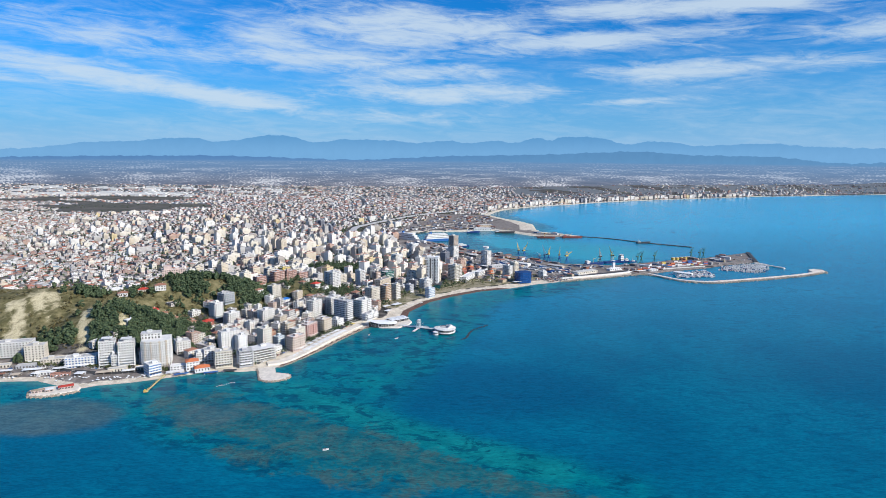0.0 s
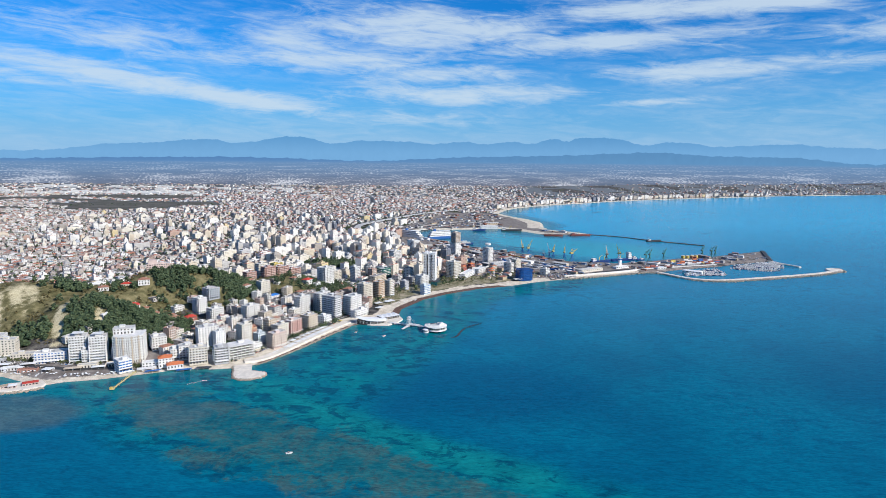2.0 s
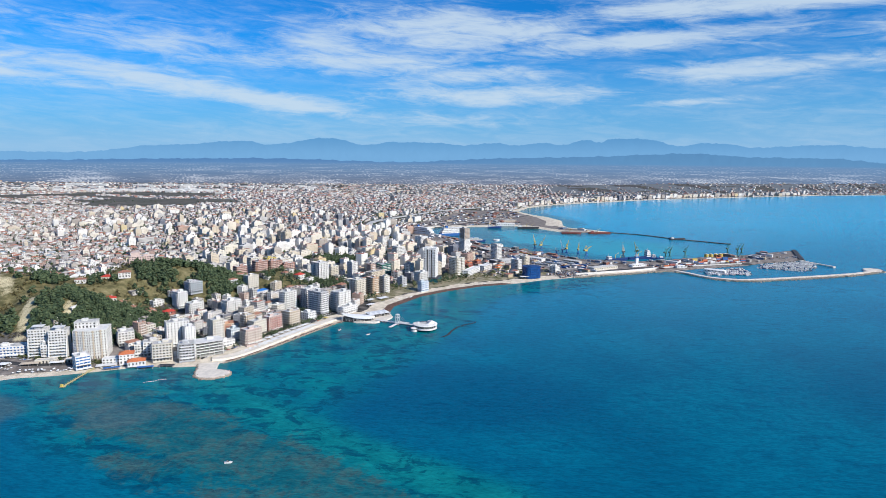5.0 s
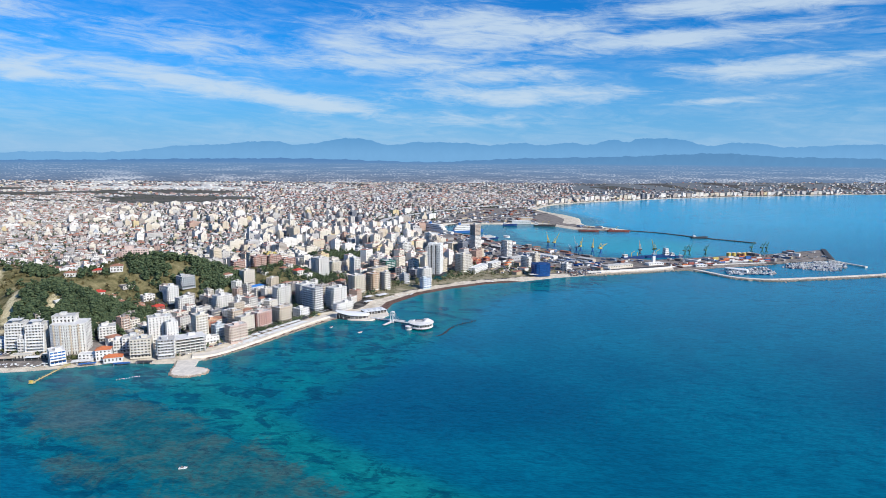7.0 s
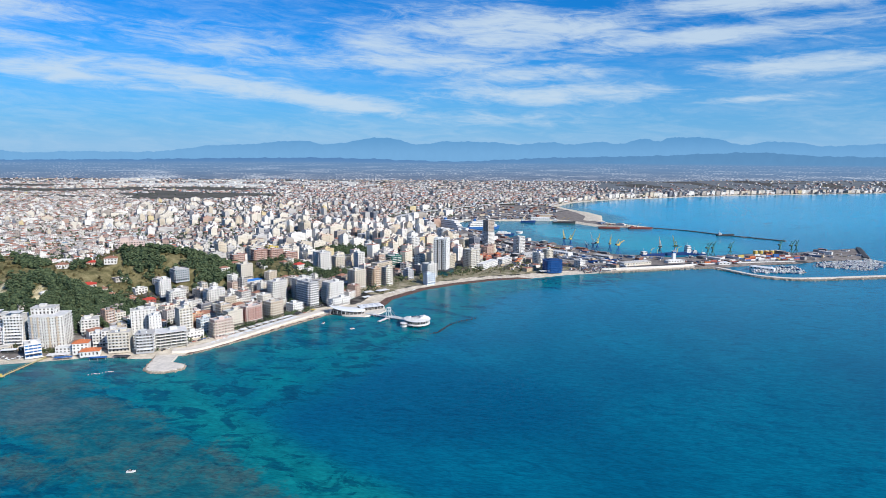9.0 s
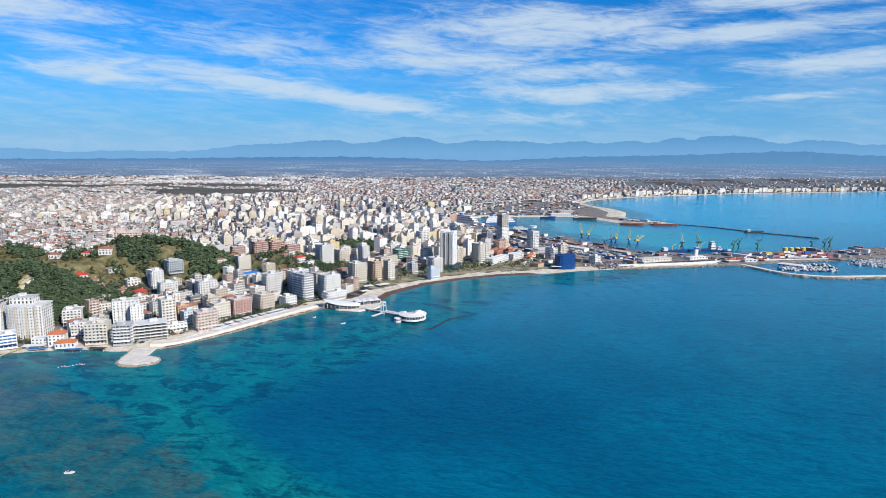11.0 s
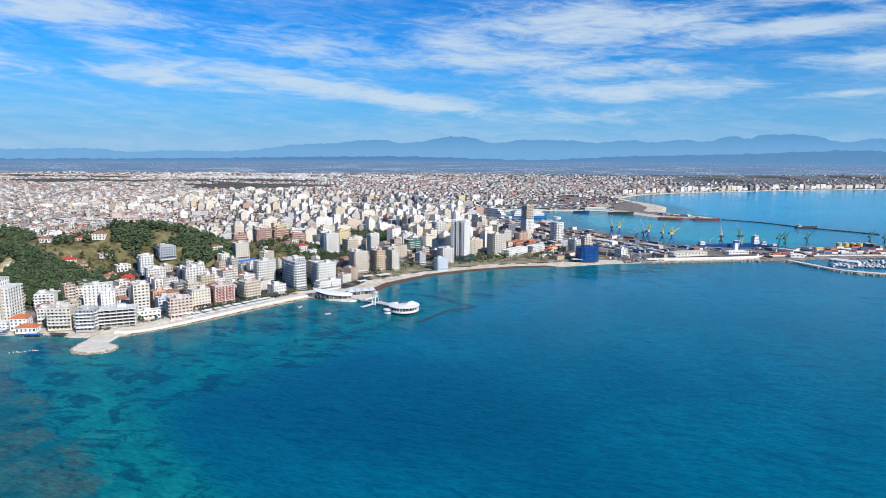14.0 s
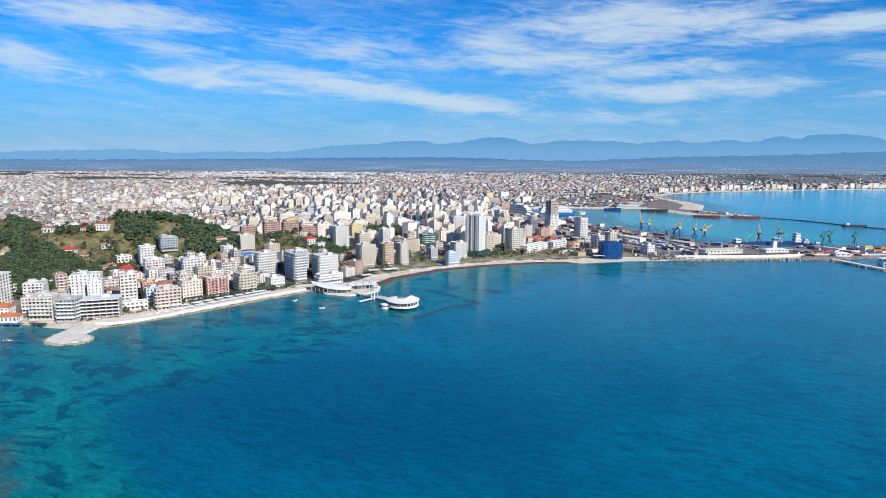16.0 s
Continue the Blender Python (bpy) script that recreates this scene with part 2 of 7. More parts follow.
def wall_paint(name, per_island, windows, tones=WALL_COLOURS):
    """Painted render walls of mixed colours; windows: rows of openings for buildings that stay far off."""
    m, tree, bsdf = material(name, 0.8)
    geometry = tree.nodes.new("ShaderNodeNewGeometry")
    where = geometry.outputs["Position"]
    chance = attribute(tree, "tone") if per_island else tree.nodes.new("ShaderNodeObjectInfo").outputs["Random"]
    colour = palette(tree, chance, tones)
    stains = noise_tex(tree, where, 0.25, 5.0, 0.65)
    colour = mixed(tree, maths(tree, "MULTIPLY", ramp(tree, stains, 0.5, 0.8), 0.30), colour, (0.36, 0.33, 0.30))
    if windows:
        side = tree.nodes.new("ShaderNodeVectorMath")
        side.operation = "CROSS_PRODUCT"
        tree.links.new(geometry.outputs["True Normal"], side.inputs[0])
        side.inputs[1].default_value = (0, 0, 1)
        dot = tree.nodes.new("ShaderNodeVectorMath")
        dot.operation = "DOT_PRODUCT"
        tree.links.new(where, dot.inputs[0])
        tree.links.new(side.outputs[0], dot.inputs[1])
        parts = tree.nodes.new("ShaderNodeSeparateXYZ")
        tree.links.new(where, parts.inputs[0])
        over = maths(tree, "FRACT", maths(tree, "DIVIDE", dot.outputs["Value"], 3.4))
        floor = maths(tree, "FRACT", maths(tree, "DIVIDE", parts.outputs[2], 3.05))
        wide = maths(tree, "MULTIPLY", maths(tree, "GREATER_THAN", over, 0.28), maths(tree, "LESS_THAN", over, 0.72))
        tall = maths(tree, "MULTIPLY", maths(tree, "GREATER_THAN", floor, 0.30), maths(tree, "LESS_THAN", floor, 0.80))
        glass = maths(tree, "MULTIPLY", wide, tall)
        colour = mixed(tree, maths(tree, "MULTIPLY", glass, 0.75), colour, (0.06, 0.065, 0.075))
    tree.links.new(colour, bsdf.inputs["Base Color"])
    return m


def roof_cover(name, per_island):
    m, tree, bsdf = material(name, 0.85)
    geometry = tree.nodes.new("ShaderNodeNewGeometry")
    chance = attribute(tree, "tone") if per_island else tree.nodes.new("ShaderNodeObjectInfo").outputs["Random"]
    colour = palette(tree, maths(tree, "FRACT", maths(tree, "MULTIPLY", chance, 7.31)), ROOF_COLOURS)
    stains = noise_tex(tree, geometry.outputs["Position"], 0.35, 5.0, 0.65)
    colour = mixed(tree, maths(tree, "MULTIPLY", ramp(tree, stains, 0.45, 0.75), 0.35), colour, (0.22, 0.20, 0.19))
    tree.links.new(colour, bsdf.inputs["Base Color"])
    return m


def ground_cover():
    m, tree, bsdf = material("ground_cover", 0.95, spec=0.1)
    where = place_of(tree)
    wide = noise_tex(tree, where, 0.012, 6.0, 0.6)
    mid = noise_tex(tree, where, 0.09, 6.0, 0.65)
    fine = noise_tex(tree, where, 0.8, 4.0, 0.6)
    town = mixed(tree, ramp(tree, mid, 0.38, 0.66), (0.038, 0.036, 0.036), (0.150, 0.138, 0.125))
    town = mixed(tree, maths(tree, "MULTIPLY", ramp(tree, wide, 0.52, 0.66), 0.8), town, (0.09, 0.10, 0.05))
    field = mixed(tree, ramp(tree, wide, 0.4, 0.6), (0.125, 0.112, 0.098), (0.085, 0.085, 0.066))
    grass = mixed(tree, ramp(tree, mid, 0.35, 0.68), (0.088, 0.082, 0.037), (0.225, 0.192, 0.098))
    grass = mixed(tree, maths(tree, "MULTIPLY", ramp(tree, fine, 0.5, 0.7), 0.45), grass, (0.06, 0.055, 0.025))
    cliff = mixed(tree, ramp(tree, fine, 0.35, 0.65), (0.43, 0.365, 0.225), (0.58, 0.51, 0.34))
    sand = mixed(tree, ramp(tree, maths(tree, "ADD", maths(tree, "MULTIPLY", mid, 0.6), maths(tree, "MULTIPLY", fine, 0.4)), 0.38, 0.62), (0.46, 0.39, 0.30), (0.73, 0.65, 0.53))
    wrack = mixed(tree, ramp(tree, fine, 0.4, 0.65), (0.085, 0.050, 0.040), (0.20, 0.13, 0.105))
    park = mixed(tree, ramp(tree, maths(tree, "ADD", maths(tree, "MULTIPLY", mid, 0.6), maths(tree, "MULTIPLY", fine, 0.4)), 0.38, 0.60), (0.115, 0.115, 0.050), (0.36, 0.31, 0.22))
    rail = mixed(tree, ramp(tree, mid, 0.3, 0.7), (0.13, 0.112, 0.10), (0.29, 0.255, 0.23))
    colour = town
    ragged = maths(tree, "MULTIPLY", maths(tree, "SUBTRACT", maths(tree, "ADD", mid, maths(tree, "MULTIPLY", fine, 0.5)), 0.75), 0.9)
    # The "green" cover is a bluish grey: haze painted into the far ground.
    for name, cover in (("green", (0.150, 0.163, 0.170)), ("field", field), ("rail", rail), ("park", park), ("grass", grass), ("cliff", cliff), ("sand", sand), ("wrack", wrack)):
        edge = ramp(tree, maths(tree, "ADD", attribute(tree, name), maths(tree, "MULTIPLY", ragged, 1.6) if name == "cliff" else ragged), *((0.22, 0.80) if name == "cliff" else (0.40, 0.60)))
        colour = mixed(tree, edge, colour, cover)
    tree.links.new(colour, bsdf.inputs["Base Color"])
    bump(tree, bsdf, maths(tree, "ADD", mid, fine), 0.5, 0.6)
    return m


def sea_water():
    m, tree, bsdf = material("sea_water", 0.15, spec=0.10)
    bsdf.inputs["IOR"].default_value = 1.33
    where = place_of(tree)
    wide = noise_tex(tree, where, 0.005, 5.0, 0.6, 0.3)
    stretched = tree.nodes.new("ShaderNodeMapping")
    stretched.inputs["Rotation"].default_value = (0, 0, radians(24))
    stretched.inputs["Scale"].default_value = (0.55, 1.0, 1.0)
    tree.links.new(where, stretched.inputs["Vector"])
    weed = noise_tex(tree, stretched.outputs[0], 0.058, 9.0, 0.66, 0.9)
    reefs = noise_tex(tree, where, 0.030, 9.0, 0.68, 0.6)
    crust = noise_tex(tree, where, 0.20, 7.0, 0.72, 0.4)
    shal, reef, edge, murk = attribute(tree, "shallow"), attribute(tree, "reef"), attribute(tree, "edge"), attribute(tree, "murk")
    deep = mixed(tree, ramp(tree, wide, 0.36, 0.64), (0.0, 0.089, 0.164), (0.0, 0.122, 0.202))
    deep = mixed(tree, maths(tree, "MULTIPLY", attribute(tree, "hollow"), 0.75), deep, (0.0, 0.070, 0.145))
    # The far bay's paler blue is haze painted into the water colour.
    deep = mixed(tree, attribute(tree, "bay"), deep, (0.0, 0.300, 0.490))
    deep = mixed(tree, attribute(tree, "basin"), deep, (0.004, 0.280, 0.350))
    turquoise = mixed(tree, ramp(tree, reefs, 0.36, 0.64), (0.0, 0.118, 0.168), (0.0, 0.170, 0.192))
    pale = maths(tree, "ADD", shal, maths(tree, "MULTIPLY", maths(tree, "SUBTRACT", wide, 0.5), 0.7))
    colour = mixed(tree, ramp(tree, pale, 0.10, 0.80), deep, turquoise)
    colour = mixed(tree, ramp(tree, attribute(tree, "lagoon"), 0.1, 0.9), colour, mixed(tree, ramp(tree, reefs, 0.4, 0.6), (0.002, 0.150, 0.165), (0.004, 0.192, 0.200)))
    drift = maths(tree, "ADD", maths(tree, "MULTIPLY", weed, 0.7), maths(tree, "MULTIPLY", wide, 0.3))
    colour = mixed(tree, maths(tree, "MULTIPLY", ramp(tree, drift, 0.545, 0.60), 0.34), colour, (0.0, 0.052, 0.120))
    weedy = maths(tree, "MULTIPLY", ramp(tree, maths(tree, "ADD", drift, maths(tree, "MULTIPLY", maths(tree, "SUBTRACT", crust, 0.5), 0.10)), 0.505, 0.56), ramp(tree, pale, 0.05, 0.5))
    colour = mixed(tree, maths(tree, "MULTIPLY", weedy, 0.62), colour, (0.0, 0.046, 0.090))
    colour = mixed(tree, maths(tree, "MULTIPLY", edge, 0.6), colour, (0.045, 0.22, 0.21))
    # Sand and weedy rock under the surface: smooth grey-teal ground with brown crusts.
    bank = mixed(tree, ramp(tree, reefs, 0.38, 0.62), (0.006, 0.098, 0.120), (0.026, 0.140, 0.145))
    brown = ramp(tree, maths(tree, "ADD", maths(tree, "MULTIPLY", reefs, 0.55), maths(tree, "MULTIPLY", crust, 0.45)), 0.46, 0.58)
    bank = mixed(tree, maths(tree, "MULTIPLY", brown, 0.62), bank, (0.060, 0.072, 0.068))
    dark = ramp(tree, maths(tree, "ADD", maths(tree, "MULTIPLY", weed, 0.6), maths(tree, "MULTIPLY", crust, 0.4)), 0.54, 0.60)
    bank = mixed(tree, maths(tree, "MULTIPLY", dark, 0.55), bank, (0.004, 0.048, 0.075))
    ragged = maths(tree, "MULTIPLY", maths(tree, "SUBTRACT", maths(tree, "ADD", maths(tree, "MULTIPLY", reefs, 0.7), maths(tree, "MULTIPLY", crust, 0.3)), 0.5), 2.4)
    crusty = ramp(tree, maths(tree, "ADD", reef, ragged), 0.30, 0.72)
    colour = mixed(tree, maths(tree, "MULTIPLY", crusty, 0.85), colour, bank)
    silt = mixed(tree, ramp(tree, reefs, 0.36, 0.64), (0.040, 0.098, 0.115), (0.070, 0.125, 0.130))
    colour = mixed(tree, maths(tree, "MULTIPLY", ramp(tree, maths(tree, "ADD", murk, maths(tree, "MULTIPLY", ragged, 0.3)), 0.15, 0.75), 0.85), colour, silt)
    turned = tree.nodes.new("ShaderNodeMapping")
    turned.inputs["Rotation"].default_value = (0, 0, radians(-28))
    turned.inputs["Scale"].default_value = (0.28, 1.0, 1.0)
    tree.links.new(where, turned.inputs["Vector"])
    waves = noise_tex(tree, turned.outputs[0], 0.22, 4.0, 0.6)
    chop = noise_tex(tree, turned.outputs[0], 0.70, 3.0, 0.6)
    # Short seas: wave shading put into the colour, darker troughs and lighter crests.
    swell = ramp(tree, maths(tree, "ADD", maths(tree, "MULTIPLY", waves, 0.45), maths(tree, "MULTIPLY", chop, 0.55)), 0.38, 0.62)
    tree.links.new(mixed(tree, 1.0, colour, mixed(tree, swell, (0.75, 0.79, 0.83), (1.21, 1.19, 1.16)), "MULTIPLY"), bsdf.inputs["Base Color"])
    bump(tree, bsdf, maths(tree, "ADD", waves, maths(tree, "MULTIPLY", chop, 0.6)), 0.18, 1.0)
    return m


def goods_paint():
    m, tree, bsdf = material("goods_paint", 0.7)
    geometry = tree.nodes.new("ShaderNodeNewGeometry")
    tones = [(0.60, 0.59, 0.57, 5), (0.30, 0.29, 0.28, 3), (0.24, 0.10, 0.07, 2.5), (0.10, 0.16, 0.26, 1.5), (0.12, 0.12, 0.12, 2), (0.40, 0.32, 0.22, 2)]
    colour = palette(tree, geometry.outputs["Random Per Island"], tones)
    stains = noise_tex(tree, geometry.outputs["Position"], 0.6, 4.0, 0.6)
    tree.links.new(mixed(tree, maths(tree, "MULTIPLY", ramp(tree, stains, 0.5, 0.8), 0.4), colour, (0.18, 0.12, 0.09)), bsdf.inputs["Base Color"])
    return m


GOODS = goods_paint()
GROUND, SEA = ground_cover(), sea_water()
WALL, WALL_FAR = wall_paint("wall_paint", False, False), wall_paint("far_walls", True, True)
TALL_MID = wall_paint("middle_blocks", True, False, TALL_COLOURS)
TALL, TALL_FAR = wall_paint("block_paint", False, False, TALL_COLOURS), wall_paint("far_blocks", True, True, TALL_COLOURS)
ROOF, ROOF_FAR = roof_cover("roof_cover", False), roof_cover("far_roofs", True)
CONCRETE = plain("concrete", (0.50, 0.48, 0.45))


def banded(name, light, dark, spec=0.5):
    """Dark window glass with pale blinds here and there."""
    m, tree, bsdf = material(name, 0.22, spec=spec)
    where = place_of(tree)
    cells = noise_tex(tree, where, 0.45, 2.0, 0.5)
    tree.links.new(mixed(tree, ramp(tree, cells, 0.44, 0.60), dark, light), bsdf.inputs["Base Color"])
    return m


GLASS = banded("window_glass", (0.24, 0.22, 0.20), (0.026, 0.027, 0.029), 0.25)
BLUE_GLASS = banded("blue_glass", (0.045, 0.17, 0.42), (0.014, 0.075, 0.24), 0.5)
NET_GLASS = banded("netted_glass", (0.016, 0.085, 0.27), (0.008, 0.045, 0.16), 0.4)
TEAL_GLASS = banded("teal_glass", (0.02, 0.12, 0.13), (0.008, 0.05, 0.06), 0.7)
PAINT = {
    "white": plain("white_render", (0.65, 0.63, 0.595), vary=0.11, scale=0.15),
    "bright": plain("bright_white_paint", (0.70, 0.685, 0.66), vary=0.08, scale=0.2),
    "cream": plain("cream_render", (0.60, 0.545, 0.455), vary=0.07, scale=0.15),
    "tan": plain("tan_render", (0.52, 0.43, 0.33), vary=0.08, scale=0.15),
    "orange": plain("orange_render", (0.52, 0.34, 0.22), vary=0.08, scale=0.15),
    "pink": plain("pink_render", (0.56, 0.43, 0.38), vary=0.08, scale=0.15),
    "red": plain("red_render", (0.36, 0.11, 0.09), vary=0.10, scale=0.2),
    "brick": plain("brick_red_render", (0.38, 0.21, 0.165), vary=0.10, scale=0.2),
    "grey": plain("grey_render", (0.40, 0.40, 0.41), vary=0.08, scale=0.15),
    "pale_blue": plain("pale_blue_render", (0.50, 0.56, 0.60), vary=0.06, scale=0.15),
    "blue": plain("blue_paint", (0.03, 0.12, 0.34), vary=0.08),
    "net": plain("blue_netting", (0.012, 0.062, 0.20), vary=0.2, scale=0.5),
    "green": plain("green_paint", (0.05, 0.16, 0.13), vary=0.08),
    "yellow": plain("yellow_paint", (0.56, 0.42, 0.11), vary=0.08),
    "dark": plain("dark_paint", (0.05, 0.05, 0.055), vary=0.1),
}
PALE_YELLOW = plain("pale_yellow_paint", (0.58, 0.52, 0.24), vary=0.08)
BARE_CLAY = plain("bare_clay_blocks", (0.38, 0.315, 0.265), vary=0.14, scale=0.8)
TILES = plain("roof_tiles", (0.34, 0.165, 0.11), vary=0.24, scale=0.8)
RED_TILES = plain("red_roof_tiles", (0.50, 0.06, 0.04), vary=0.14, scale=0.8)
ORANGE_TILES = plain("orange_roof_tiles", (0.56, 0.17, 0.07), vary=0.14, scale=0.8)
BLUE_ROOF = plain("blue_sheet_roof", (0.03, 0.17, 0.50), rough=0.45, vary=0.08)
FLAT_ROOF = plain("flat_roof", (0.52, 0.50, 0.47), vary=0.16, scale=0.3)
PALE_ROOF = plain("pale_roof", (0.70, 0.68, 0.65), vary=0.10, scale=0.3)
WHITE_SHEET = plain("white_canopy", (0.74, 0.74, 0.73), rough=0.5, vary=0.04)
STEEL = plain("galvanised_steel", (0.45, 0.46, 0.47), rough=0.4, metal=0.6, vary=0.08)
STONE = plain("pale_rubble", (0.40, 0.345, 0.27), vary=0.2, scale=0.4)
PAVING = plain("pale_paving", (0.72, 0.65, 0.555), vary=0.10, scale=0.2)
ASPHALT = plain("asphalt", (0.055, 0.055, 0.057), vary=0.15, scale=0.2)
WOOD = plain("weathered_planks", (0.34, 0.27, 0.19), vary=0.12, scale=0.5)
RUST = plain("rusty_red_hull", (0.22, 0.06, 0.045), vary=0.16)
NAVY = plain("navy_hull", (0.02, 0.05, 0.16), rough=0.4, vary=0.08)
BARK = plain("bark", (0.14, 0.09, 0.06), vary=0.15, scale=2.0)


def leaves(name, dark, light):
    m, tree, bsdf = material(name, 0.85, spec=0.15)
    geometry = tree.nodes.new("ShaderNodeNewGeometry")
    tone = maths(tree, "ADD", maths(tree, "MULTIPLY", geometry.outputs["Random Per Island"], 0.6), maths(tree, "MULTIPLY", noise_tex(tree, geometry.outputs["Position"], 0.06, 3.0), 0.6))
    tree.links.new(mixed(tree, ramp(tree, tone, 0.25, 0.95), dark, light), bsdf.inputs["Base Color"])
    return m


PINE, SCRUB, PALM = leaves("pine_leaves", (0.024, 0.044, 0.025), (0.090, 0.118, 0.058)), leaves("scrub_leaves", (0.05, 0.045, 0.02), (0.14, 0.115, 0.05)), leaves("palm_fronds", (0.045, 0.062, 0.025), (0.12, 0.12, 0.055))

# ---- ground and sea ----
# The shore, from the western beach along the town to the harbour and round the bay.
SHORE_WEST = [(-6000, -400), (-2500, 250), (-1100, 540), (-700, 615), (-545, 632), (-505, 637), (-470, 624), (-444, 618), (-430, 629), (-397, 641), (-361, 660), (-323, 682), (-282, 686),
              (-262, 694), (-249, 702), (-233, 727), (-215, 769), (-197, 821), (-175, 877), (-155, 902), (-126, 915), (-115, 945), (-116, 987)]
SHORE_BEACH = [(-88, 1058), (-50, 1106), (3, 1154), (59, 1185), (119, 1234), (182, 1269), (287, 1322), (357, 1361), (400, 1380), (447, 1411), (530, 1450), (600, 1500), (704, 1554),
               (750, 1714), (712, 1690), (579, 1600), (479, 1555), (395, 1505), (318, 1466), (266, 1480), (211, 1478), (161, 1530), (106, 1576), (33, 1634), (-46, 1698)]
SHORE_BASIN = [(-144, 1826), (-240, 1925), (-215, 2055), (-115, 2083), (-40, 2100), (20, 2150), (99, 2100), (186, 1992), (277, 1985), (337, 1992), (337, 2012), (289, 2061),
               (216, 2110), (200, 2190), (204, 2342), (161, 2460), (97, 2564), (40, 2700)]
SHORE_BAY = [(81, 2879), (140, 3011), (297, 3206), (463, 3345), (683, 3545), (917, 3719), (1248, 3922), (1692, 4160), (1900, 4290), (2399, 4465), (3054, 4760), (4200, 5000), (7500, 5200),
             (7500, 9000), (-7500, 9000), (-7500, -400)]
SHORE = np.array(SHORE_WEST + SHORE_BEACH + SHORE_BASIN + SHORE_BAY, float)


def shore_distance(x, y):
    """Metres from the shore, above zero on land."""
    a, b = SHORE, np.roll(SHORE, -1, 0)
    best, inside = np.full(x.shape, 1e9), np.zeros(x.shape, bool)
    for (ax, ay), (bx, by) in zip(a, b):
        dx, dy = bx - ax, by - ay
        k = np.clip(((x - ax) * dx + (y - ay) * dy) / (dx * dx + dy * dy), 0, 1)
        best = np.minimum(best, (x - ax - k * dx) ** 2 + (y - ay - k * dy) ** 2)
        if ay != by:
            inside ^= ((ay > y) != (by > y)) & (x < dx * (y - ay) / dy + ax)
    return np.where(inside, 1, -1) * np.sqrt(best)


# Hills: middle, height, half widths, turn in degrees.
HILLS = [(-640, 842, 55, 100, 58, 10), (-508, 788, 47, 58, 38, 0), (-503, 938, 60, 46, 40, 0), (-452, 950, 50, 44, 40, 0), (-412, 968, 42, 42, 50, 0), (-350, 1070, 28, 58, 50, 0), (-530, 862, 44, 48, 44, 0), (-770, 880, 38, 150, 90, 0)]
FAR_HILLS = [(1500, 5000, 34, 700, 260, 10), (2600, 5150, 40, 800, 220, 8), (700, 4700, 20, 500, 250, 20), (3800, 5300, 80, 700, 300, 0)]


def hill_height(x, y, hills):
    total = 0.0 * x
    for mx, my, high, wide, deep, turn in hills:
        c, s = math.cos(radians(turn)), math.sin(radians(turn))
        u, v = (c * (x - mx) + s * (y - my)) / wide, (-s * (x - mx) + c * (y - my)) / deep
        total = total + (high * np.exp(-0.5 * (u * u + v * v))) ** 3
    return total ** (1 / 3)


def is_port(x, y):
    """Quays, yards and sidings, from the beach's end to the basin's far side."""
    a = ((y - 1200 > 0.62 * (x - 20)) | (x > 340)) & (x > -10) & (y < 1800)
    b = (x > -330) & (x < 420) & (y > 1930) & (y < 2700) & (x > -330 + (y - 1930) * 0.2)
    c = (x > -250) & (x < 0) & (y > 1500 - 1.0 * (x + 60)) & (y < 2100)
    return a | b | c


def land_height(x, y):
    d = shore_distance(x, y)
    low = np.where(d < 0, d * 0.08, np.minimum(d * 0.07, 2.6) + np.clip((d - 90) / 500, 0, 1) * 4)
    port = is_port(x, y) & (d > 0)
    low = np.where(port, np.minimum(d * 0.5, 2.6), low)
    near = np.where(d > 0, hill_height(x, y, HILLS) * np.clip(d / 60, 0, 1) ** 1.2, 0)
    far = np.where(d > 0, hill_height(x, y, FAR_HILLS) * np.clip(d / 250, 0, 1), 0)
    return np.maximum(low, -14) + near + far, d


def lumps(x, y, size, octaves=4, seed=0.0):
    """Smooth noise in -1 to 1 from sums of turned waves, the same for every build."""
    rng, total, amp, norm = np.random.RandomState(int(seed * 10) + 3), 0.0 * x, 1.0, 0.0
    for _ in range(octaves):
        for _ in range(4):
            a, ph = rng.uniform(0, math.tau), rng.uniform(0, math.tau)
            total = total + amp * np.sin((x * math.cos(a) + y * math.sin(a)) * math.tau / size + ph) / 2.4
        norm, amp, size = norm + amp, amp * 0.55, size * 0.47
    return total / norm


def spaced(parts):
    """Values from pieces (start, end, step)."""
    return np.concatenate([np.arange(a, b, s, dtype=float) for a, b, s in parts])


def sheet(name, xs, ys, z, material_):
    """A grid as one mesh, with heights z of shape (len(ys), len(xs))."""
    gx, gy = np.meshgrid(xs, ys)
    nx, ny = len(xs), len(ys)
    data = bpy.data.meshes.new(name)
    i = np.arange((ny - 1) * nx).reshape(ny - 1, nx)[:, :-1].ravel()
    quads = np.stack([i, i + 1, i + nx + 1, i + nx], 1)
    data.vertices.add(nx * ny)
    data.vertices.foreach_set("co", np.stack([gx, gy, z], -1).ravel())
    data.loops.add(quads.size)
    data.loops.foreach_set("vertex_index", quads.ravel())
    data.polygons.add(len(quads))
    data.polygons.foreach_set("loop_start", np.arange(len(quads)) * 4)
    data.polygons.foreach_set("use_smooth", np.ones(len(quads), bool))
    data.materials.append(material_)
    data.update()
    return new(name, data), gx, gy


def give(ob, name, values):
    ob.data.attributes.new(name, "FLOAT", "POINT").data.foreach_set("value", np.ascontiguousarray(values, np.float32).ravel())


def smooth(v, low, high):
    k = np.clip((v - low) / (high - low), 0, 1)
    return k * k * (3 - 2 * k)


